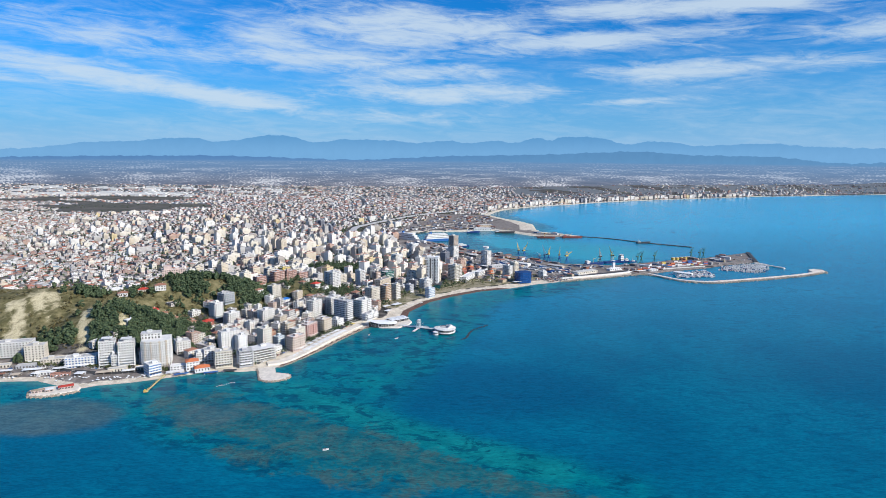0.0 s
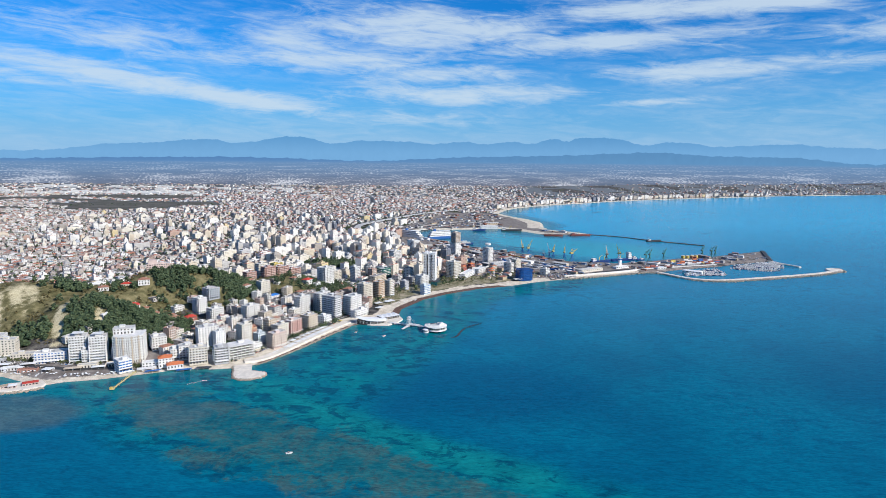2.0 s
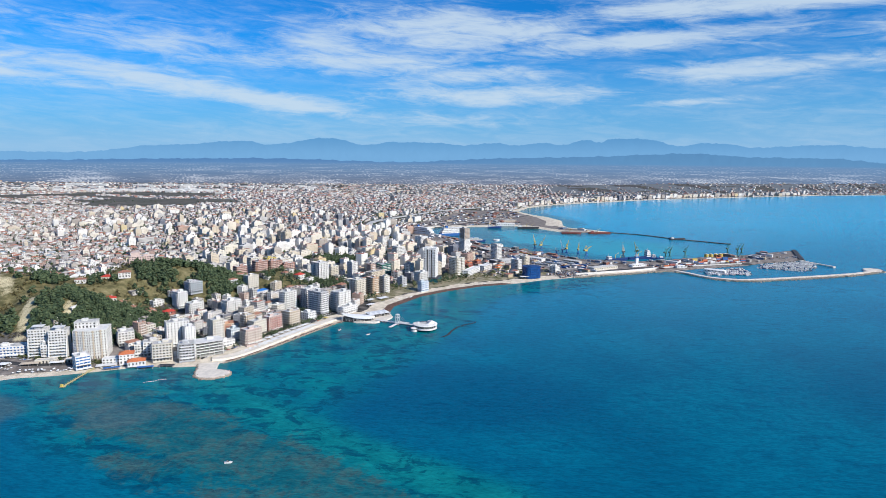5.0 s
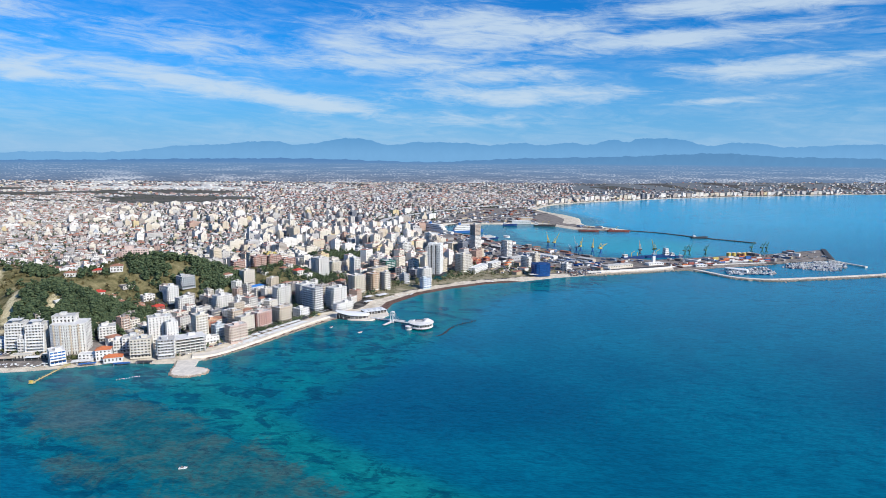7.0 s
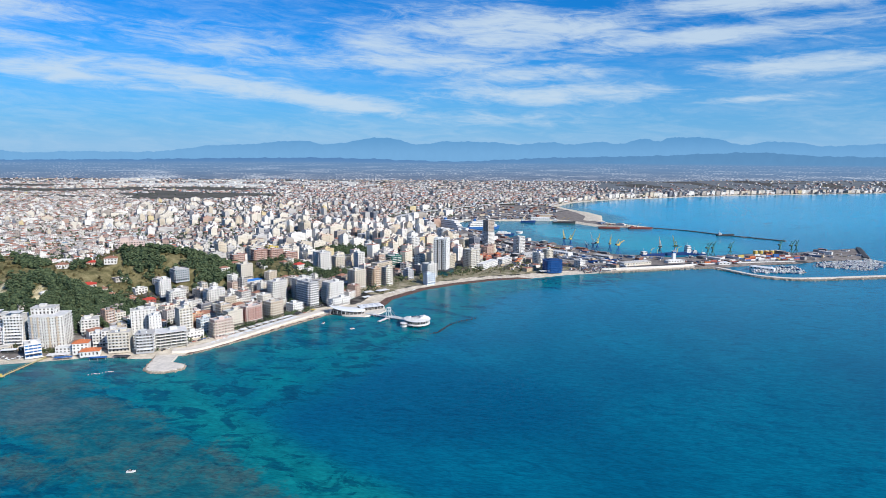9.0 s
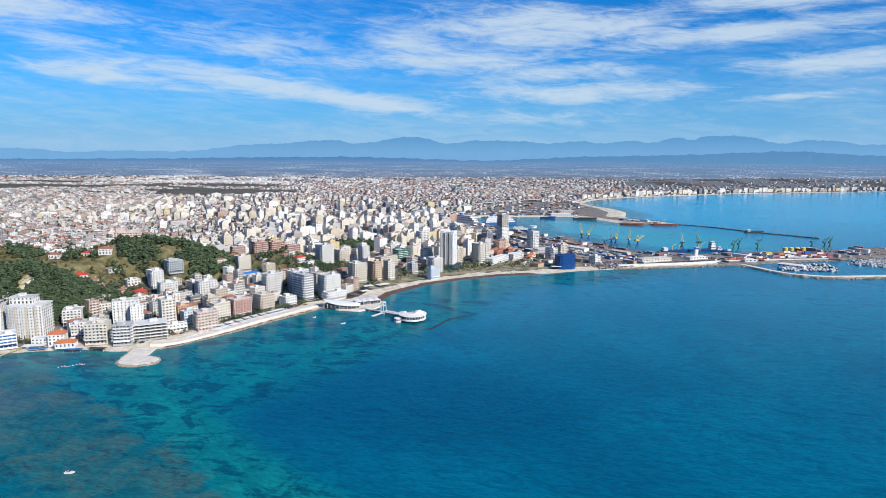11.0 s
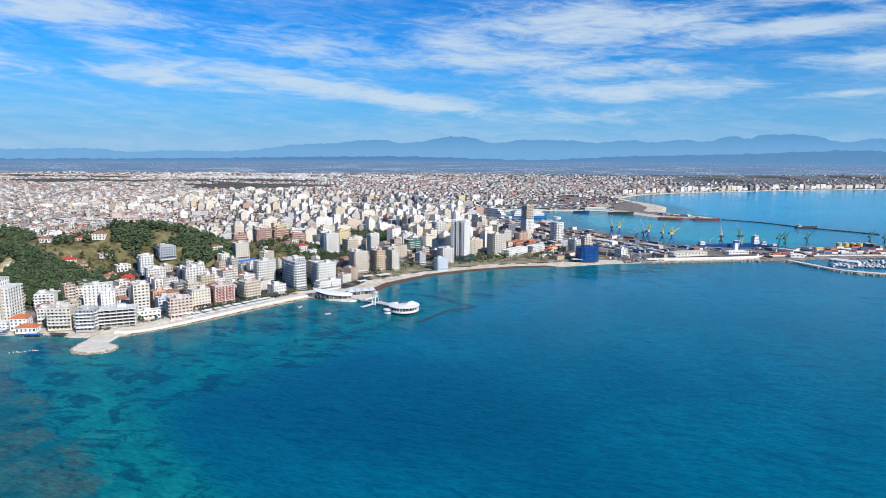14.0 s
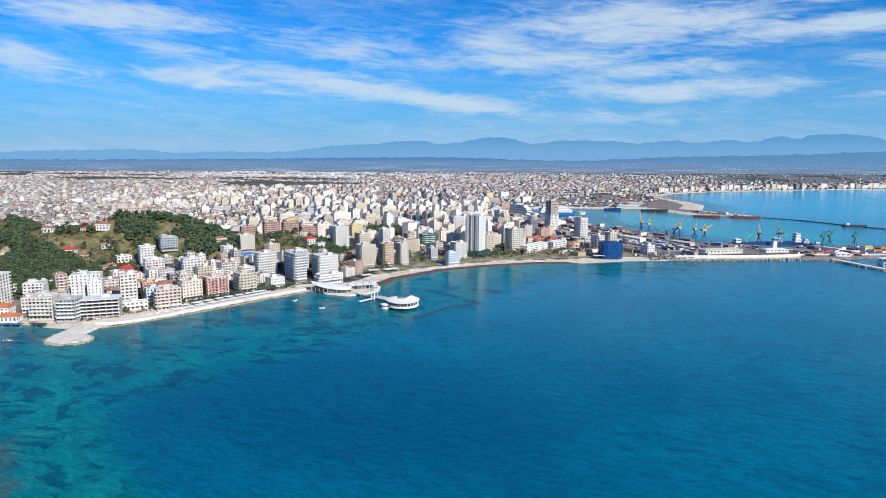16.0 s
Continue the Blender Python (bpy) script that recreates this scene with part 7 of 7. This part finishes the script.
def town_house(x, y, z, turn, w, d, floors, rng):
    """One of the nearer town houses, with its own walls, glazing, roof and balconies."""
    tall = floors > 3
    thing = root("apartment_block" if tall else "house", x, y, z, turn, "plain rendered flats in the crowded town" if tall else "low rendered house in the crowded town",
                 "building" if tall else "house", "town houses")
    shape, levels = walls_of(w, d, floors, 3.6, rng.choice((0.4, 0.5, 0.6)))
    part("wall", shape, TALL if tall else WALL, thing)
    part("glazing", Shape().box(0, 0, -1.4, w - 0.76, d - 0.76, levels[-1] + 0.9), GLASS, thing)
    if not tall and rng.random() < 0.40:
        part("roof", Shape().hip(0, 0, levels[-1] + 0.7, w, d, min(w, d) * 0.24, 0, 0, 0.5), TILES if rng.random() < 0.7 else FLAT_ROOF, thing)
    else:
        part("roof", Shape().box(0, 0, levels[-1] - 0.3, w - 0.72, d - 0.72, 0.45), ROOF, thing)
        if floors > 1:
            part("stair_head", Shape().box(rng.uniform(-0.2, 0.2) * w, rng.uniform(-0.2, 0.2) * d, levels[-1] + 0.15, 3.6, 3.2, 2.5), WALL, thing)
        part("water_tank", drum(Shape(), rng.uniform(-0.3, 0.3) * w, rng.uniform(-0.3, 0.3) * d, levels[-1] + 0.15, 0.6, 1.4, 8), WHITE_SHEET, thing)
    if floors > 2:
        data = balcony_run(w * 0.6, 1.3).mesh("balcony", PAINT[rng.choice(("white", "cream", "white", "tan"))])
        for level in levels[:-1]:
            part("balcony", data, None, thing).matrix_basis = pose(0, -d / 2 - 0.004, level + 0.02)


def framed_block(shape, x, y, z, sx, sy, floors, turn, rng):
    """Flats in the town: a dark core behind floor bands and piers, balconies and a set-back top storey."""
    c, s = math.cos(turn), math.sin(turn)

    def put(u, v, low, a, b, high, kind, top=None):
        shape.box(x + c * u - s * v, y + s * u + c * v, z + low, a, b, high, turn, kind, top)

    high = floors * STOREY + 0.6
    put(0, 0, -1, sx - 0.9, sy - 0.9, high + 0.8, 4, 1)
    for k in range(floors):
        put(0, 0, k * STOREY + 2.35, sx, sy, 1.25 if k == floors - 1 else 1.1, 3, 1)
    n = max(2, round(sx / 3.6))
    for k in range(n + 1):
        put((k / n - 0.5) * (sx - 1.1), 0, -1, 1.2 if k % n else 1.1, sy + 0.012, high - 0.3, 3)
    n = max(2, round(sy / 4.2))
    for k in range(n + 1):
        put(0, (k / n - 0.5) * (sy - 1.1), -1, sx + 0.012, 1.6 if k % n else 1.1, high - 0.31, 3)
    runs = rng.choice((1, 2, 2, 3)) if sx > 15 else 1
    for k in range(runs):
        wide = sx / runs * rng.uniform(0.45, 0.75)
        for level in range(1, floors):
            put((k + 0.5 - runs / 2) * sx / runs, -sy / 2 - 0.62, level * STOREY, wide, 1.2, 0.95, 3)
    if rng.random() < 0.5:
        side = rng.choice((-1, 1))
        for level in range(1, floors):
            put(side * (sx / 2 + 0.55), 0, level * STOREY, 1.05, sy * 0.55, 0.95, 3)
    top = floors * STOREY + 0.55
    if rng.random() < 0.6:
        put(rng.uniform(-0.1, 0.1) * sx, rng.uniform(0, 0.08) * sy, top, sx * rng.uniform(0.4, 0.75), sy * rng.uniform(0.5, 0.75), 2.8, 3, 1)
        top += 2.8
    put(rng.uniform(-0.15, 0.15) * sx, rng.uniform(-0.1, 0.1) * sy, top, 4.0, 3.6, 2.5, 3, 1)
    for _ in range(rng.randint(1, 4)):
        put(rng.uniform(-0.42, 0.42) * sx, rng.uniform(-0.4, 0.4) * sy, floors * STOREY + 0.55, 1.2, 1.2, 1.6, 3)


def make_town():
    rng = random.Random(8)
    shape, tones = Shape(), []

    def finish(near=-1.0):
        """One tone for all that was added since the last call."""
        tones.extend([rng.random() if near < 0 else near] * (len(shape.verts) - len(tones)))

    plots = sorted(plan_town(), key=lambda p: math.hypot(p[0] - 60, p[1] - 150))
    for k, (x, y, z, sx, sy, floors) in enumerate(plots):
        turn = (1.02 if y < 1150 else 0.85) + 0.3 * math.sin(x / 500 + y / 700) + rng.uniform(-0.07, 0.07)
        if k < 215:
            town_house(x, y, z, math.degrees(turn), sx, sy, floors, rng)
            continue
        if floors > 3 and y < 2500:
            framed_block(shape, x, y, z, sx, sy, floors, turn, rng)
            finish()
            continue
        high = floors * 2.9 + rng.uniform(0.1, 0.9)
        shape.box(x, y, z - 1, sx, sy, high + 1, turn, 2 if floors > 3 else 0, 1)
        if floors < 3 and rng.random() < 0.68:
            shape.hip(x, y, z + high, sx, sy, min(sx, sy) * rng.uniform(0.18, 0.28), turn, 1)
        elif y < 2300:
            shape.box(x + rng.uniform(-0.2, 0.2) * sx, y + rng.uniform(-0.2, 0.2) * sy, z + high, sx * rng.uniform(0.25, 0.6), sy * rng.uniform(0.3, 0.6), 2.4, turn, 0, 1)
        if y < 1700 and rng.random() < 0.5:
            shape.box(x + (sx / 2 + 1.2) * math.cos(turn), y + (sx / 2 + 1.2) * math.sin(turn), z - 1, sx * 0.45, sy * 0.6, 3.8, turn, 0, 1)
        finish()
    # Long white sheds on the flat land beyond the town.
    for k in range(120):
        x, y = rng.uniform(-3400, -1000), rng.uniform(3480, 4400)
        if k < 46:
            x = -2780 + 20 * k + rng.uniform(-8, 8)
            y = 3520 + 0.12 * (x + 2700) + 70 * (k % 3) + rng.uniform(-15, 15)
        if in_sight(x, y) and x < -0.40 * y + 420:
            shape.box(x, y, ground_at(x, y) - 1, rng.uniform(40, 90), rng.uniform(18, 30), rng.uniform(9, 13), rng.uniform(-0.1, 0.2), 3, 3)
            finish(0.05)
    # The row of beach hotels along the far side of the bay.
    run = [(60, 2870), (140, 3030), (297, 3226), (463, 3370), (683, 3570), (917, 3744), (1248, 3948), (1692, 4186), (1900, 4320)]
    for (ax, ay), (bx, by) in zip(run, run[1:]):
        length = math.hypot(bx - ax, by - ay)
        turn = math.atan2(by - ay, bx - ax)
        for row in range(3):
            u = rng.uniform(0, 20)
            while u < length:
                w = rng.uniform(14, 34)
                if rng.random() < 0.86 - 0.2 * row:
                    x, y = ax + (bx - ax) * u / length - math.sin(turn) * (34 + 45 * row), ay + (by - ay) * u / length + math.cos(turn) * (34 + 45 * row)
                    floors = rng.randint(4, 8 - 2 * row)
                    shape.box(x, y, ground_at(x, y) - 2, w, 15, floors * STOREY + 2, turn, 2, 1)
                    finish()
                u += w + rng.uniform(3, 16)
    ob = new("town", shape.mesh("town", WALL_FAR, ROOF_FAR, TALL_FAR, TALL_MID, GLASS))
    give(ob, "tone", np.array(tones))
    return tagged(ob, "wide town of pale low houses and flats", "town", kind="stuff")


make_town()

# ---- trees ----
LEAF_VERTS = np.array([(1, 0, 0), (-1, 0, 0), (0, 1, 0), (0, -1, 0), (0, 0, 0.8), (0, 0, -0.6)])
LEAF_FACES = [(0, 2, 4), (2, 1, 4), (1, 3, 4), (3, 0, 4), (2, 0, 5), (1, 2, 5), (3, 1, 5), (0, 3, 5)]


def clumps(shape, x, y, z, radius, high, count, size, rng, flat=1.0):
    """Many small uneven leaf clumps that fill a crown."""
    dice = np.random.RandomState(rng.randrange(1 << 30))
    a, u, v = dice.uniform(0, math.tau, count), dice.rand(count) ** 0.4, dice.rand(count)
    wide = radius * (0.45 + 0.55 * np.sin(math.pi * np.minimum(v + 0.18, 1.0))) * u
    middle = np.stack([x + wide * np.cos(a), y + wide * np.sin(a), z + high * v], -1)
    s = size * dice.uniform(0.55, 1.3, count)
    verts = LEAF_VERTS + dice.uniform(-0.4, 0.4, (count, 6, 3))
    verts = middle[:, None, :] + s[:, None, None] * verts * np.array((1.0, 1.0, flat))
    n = len(shape.verts)
    shape.verts += verts.reshape(-1, 3).tolist()
    shape.faces += [(n + 6 * k + i, n + 6 * k + j, n + 6 * k + m) for k in range(count) for i, j, m in LEAF_FACES]
    shape.kinds += [0] * (8 * count)
    return shape


def tree_kind(label, name, leaves_, radius, high, trunk, count, size, seed):
    rng = random.Random(seed)
    thing = root(name, 0, 0, 0, 0, label, "tree")
    stem = drum(Shape(), 0, 0, -1.0, 0.35, trunk + 2.5, 6, radius_top=0.18)
    for k in range(4):
        a = math.tau * k / 4 + rng.uniform(-0.5, 0.5)
        beam(stem, (0, 0, trunk), (radius * 0.55 * math.cos(a), radius * 0.55 * math.sin(a), trunk + high * 0.45), 0.16)
    part("trunk", stem, BARK, thing)
    part("crown", clumps(Shape(), 0, 0, trunk, radius, high, count, size, rng), leaves_, thing)
    return thing


def palm_kind():
    rng = random.Random(77)
    thing = root("palm_tree", 0, 0, 0, 0, "tall slim palm in the beach park", "tree", "palms in the beach park")
    part("trunk", drum(drum(Shape(), 0, 0, -0.6, 0.3, 3.8, 6, radius_top=0.24), 0.05, 0, 3.2, 0.24, 3.6, 6, radius_top=0.2), BARK, thing)
    fronds = Shape()
    for k in range(14):
        a, droop = math.tau * k / 14 + rng.uniform(-0.2, 0.2), rng.uniform(0.3, 1.4)
        c, s = math.cos(a), math.sin(a)
        pts = [(0, 6.7), (1.2, 7.3), (2.4, 7.1 - 0.3 * droop), (3.3, 6.3 - 0.9 * droop)]
        n = len(fronds.verts)
        for (r, z), w in zip(pts, (0.15, 0.5, 0.45, 0.05)):
            for side in (-w, 0, w):
                fronds.verts.append((r * c - side * s, r * s + side * c, z - abs(side) * 0.5))
        for i in range(3):
            for j in range(2):
                q = n + 3 * i + j
                fronds.faces.append((q, q + 1, q + 4, q + 3))
                fronds.kinds.append(0)
    part("crown", fronds, PALM, thing)
    return thing


WOODS = [(-590, 708, 46, 26), (-455, 765, 78, 46), (-425, 800, 45, 45), (-500, 745, 70, 22), (-562, 694, 52, 13), (-462, 924, 36, 20), (-425, 968, 52, 42), (-392, 1003, 36, 34), (-380, 958, 30, 34),
         (-575, 850, 24, 12), (-545, 905, 18, 9), (-478, 965, 26, 16)]
CLEARINGS = [(-424, 944, 20, 13), (-525, 872, 55, 26), (-470, 885, 34, 20), (-575, 790, 70, 48)]


def wood_density(x, y):
    d = 0.0
    for mx, my, a, b in WOODS:
        d = max(d, 1.35 - ((x - mx) / a) ** 2 - ((y - my) / b) ** 2)
    for mx, my, a, b in CLEARINGS:
        d = min(d, 0.9 * (((x - mx) / a) ** 2 + ((y - my) / b) ** 2) - 0.55)
    return d


def plant():
    rng = random.Random(61)
    kinds = [tree_kind("dark green pine of the hill wood", "pine_tree", PINE, 3.4, 6.0, 2.2, 125, 1.05, 1), tree_kind("tall dark pine of the hill wood", "pine_tree", PINE, 2.9, 8.0, 2.4, 125, 1.0, 2),
             tree_kind("broad dark pine of the hill wood", "pine_tree", PINE, 4.4, 5.0, 2.2, 145, 1.15, 3), tree_kind("brownish bare scrub tree on the slope", "scrub_tree", SCRUB, 2.6, 3.6, 1.2, 70, 0.6, 4)]
    for k in kinds:
        tagged(k, group="trees of the hill wood")
    spots = []
    for _ in range(13000):
        x, y = rng.uniform(-640, -330), rng.uniform(680, 1110)
        near = wood_density(x, y)
        if rng.random() < near * 0.75 or (rng.random() < 0.07 and hill_height(np.array(x), np.array(y), HILLS) > 10):
            if all(abs(x - q[0]) + abs(y - q[1]) > 5.6 for q in spots[-400:]) and scars(np.array(x), np.array(y)) < 0.3 and all(math.hypot(x - tx, y - ty) > tr for tx, ty, tr in TAKEN):
                spots.append((x, y, near))
    spots = spots[:2300]
    spots.sort(key=lambda q: math.hypot(q[0] - 60, q[1] - 150))
    xs, ys = np.array([q[0] for q in spots]), np.array([q[1] for q in spots])
    zs, _ = land_height(xs, ys)
    hill = hill_height(xs, ys, HILLS)
    zs = zs + np.where(hill > 6, lumps(xs, ys, 45, 4, 1.0) * 2.2 * np.clip(hill / 30, 0, 1), 0)
    wood = Shape()
    scrub = Shape()
    used = set()
    for k, ((x, y, near), z) in enumerate(zip(spots, zs)):
        size = rng.uniform(0.7, 1.5) + (0.15 if y > 940 else 0)
        choice = 3 if near < 0.12 and rng.random() < 0.7 else rng.choice((0, 1, 2))
        if k < 290:
            m = pose(x, y, float(z), 0, 0, rng.uniform(0, 360))
            if choice not in used:
                used.add(choice)
                kinds[choice].matrix_basis = m
            else:
                copy_thing(kinds[choice], m).scale = (size, size, size * rng.uniform(0.9, 1.15))
        elif choice == 3:
            clumps(scrub, x, y, float(z) + 0.4, 2.2 * size, 3.2 * size, 16, 1.0, rng)
        else:
            clumps(wood, x, y, float(z) + 1.0, 3.5 * size, 7.0 * size, 34, 1.75, rng)
    tagged(new("hill_wood", wood.mesh("hill_wood", PINE)), "dark pine wood on the hill", "trees", kind="stuff")
    # Low scrub on the slopes.
    xs, ys = np.array([rng.uniform(-760, -340) for _ in range(2400)]), np.array([rng.uniform(700, 1010) for _ in range(2400)])
    hs, zs = hill_height(xs, ys, HILLS), land_height(xs, ys)[0]
    thick = np.array([rng.uniform(-0.5, 0.3) for _ in xs])
    ok = (hs > 8) & (scars(xs, ys) < 0.4) & (lumps(xs, ys, 70, 3, 9.0) > thick)
    for x, y, z in zip(xs[ok].tolist(), ys[ok].tolist(), zs[ok].tolist()):
        if z > 1:
            clumps(scrub, x, y, z, rng.uniform(1.0, 2.2), rng.uniform(1.0, 2.4), 6, 0.9, rng)
    for _ in range(240):
        x, y = rng.gauss(-412, 26), rng.gauss(835, 24)
        if all(math.hypot(x - tx, y - ty) > tr - 3 for tx, ty, tr in TAKEN):
            clumps(scrub, x, y, ground_at(x, y), rng.uniform(1.4, 2.4), rng.uniform(2.0, 4.5), 12, 0.8, rng)
    tagged(new("hill_scrub", scrub.mesh("hill_scrub", SCRUB)), "dry brownish scrub on the slopes", "bushes", kind="stuff")
    # Trees between the houses of the town.
    town = Shape()
    xs, ys = np.array([rng.uniform(-1500, 120) for _ in range(10500)]), np.array([720 + 1700 * rng.random() ** 1.2 for _ in range(10500)])
    zs, ds = land_height(xs, ys)
    ok = (ds > 55) & ~is_port(xs, ys) & (hill_height(xs, ys, HILLS) < 20) & ((lumps(xs, ys, 160, 3, 4.0) > -0.05) | (ys < 1150))
    for x, y, z in zip(xs[ok], ys[ok], zs[ok]):
        if in_sight(x, y) and all(math.hypot(x - tx, y - ty) > tr - 2 for tx, ty, tr in TAKEN):
            clumps(town, x, y, float(z) + 0.5, rng.uniform(2.0, 4.0), rng.uniform(3, 8), 9 if y < 1500 else 6, 1.6, rng)
    # Greenery farther out, in gardens and along the roads.
    xs, ys = np.array([rng.uniform(-3600, 2600) for _ in range(16000)]), np.array([rng.uniform(1700, 5000) for _ in range(16000)])
    zs, ds = land_height(xs, ys)
    ok = (ds > 40) & ~is_port(xs, ys) & (~in_fields(xs, ys) | (np.arange(len(xs)) % 8 == 0))
    for x, y, z in zip(xs[ok], ys[ok], zs[ok]):
        if in_sight(x, y) and (y < 2900 or (y < 3700 and rng.random() < 0.25)):
            clumps(town, x, y, float(z) + 0.5, rng.uniform(2.5, 5), rng.uniform(3, 7), 4, 2.4, rng)
    # Street trees behind the promenade.
    for _ in range(150):
        y = rng.uniform(700, 900)
        x = -262 + 0.42 * (y - 700) + rng.uniform(-26, -13)
        if all(math.hypot(x - tx, y - ty) > tr - 4 for tx, ty, tr in TAKEN):
            clumps(town, x, y, ground_at(x, y) + 0.8, rng.uniform(1.2, 2.2), rng.uniform(2.4, 4.4), 12, 0.8, rng)
    # Gardens below the ridge.
    for _ in range(420):
        x, y = rng.gauss(-285, 34), rng.gauss(1090, 32)
        if all(math.hypot(x - tx, y - ty) > tr - 3 for tx, ty, tr in TAKEN):
            clumps(town, x, y, ground_at(x, y) + 0.5, rng.uniform(1.6, 3.2), rng.uniform(3, 7), 12, 1.1, rng)
    # A wooded rise with old walls in the town.
    for _ in range(260):
        x, y = rng.gauss(-320, 34), rng.gauss(1345, 26)
        clumps(town, x, y, ground_at(x, y) + 0.5, 3.6, 8.0, 22, 1.4, rng)
    tagged(new("town_trees", town.mesh("town_trees", PINE)), "dark trees between the town houses", "trees", kind="stuff")
    palm, n = palm_kind(), 0
    for _ in range(420):
        x, y = rng.uniform(-150, 130), rng.uniform(985, 1300)
        d = float(shore_distance(np.array([x]), np.array([y]))[0])
        if 44 < d < 96 and n < 150 and all(math.hypot(x - tx, y - ty) > tr - 3 for tx, ty, tr in TAKEN):
            if n == 0:
                palm.matrix_basis = pose(x, y, ground_at(x, y))
            else:
                size = rng.uniform(0.8, 1.2)
                copy_thing(palm, pose(x, y, ground_at(x, y), 0, 0, rng.uniform(0, 360))).scale = (size, size, size)
            n += 1
    hedge = Shape()
    xs, ys = np.array([rng.uniform(-190, 130) for _ in range(900)]), np.array([rng.uniform(965, 1300) for _ in range(900)])
    zs, ds = land_height(xs, ys)
    ok = (ds > 46) & (ds < 98)
    for x, y, z in zip(xs[ok].tolist(), ys[ok].tolist(), zs[ok].tolist()):
        clumps(hedge, x, y, z - 0.2, 1.6, rng.choice((1.4, 1.6, 4.0)), 6, 0.9, rng)
    for _ in range(90):
        x, y = -560 + 190 * rng.random(), rng.uniform(676, 684)
        clumps(hedge, x, y, ground_at(x, y), 2.2, 3.4, 12, 1.0, rng)
    tagged(new("park_shrubs", hedge.mesh("park_shrubs", PALM)), "low shrubs in the beach park", "bushes", kind="stuff")


plant()
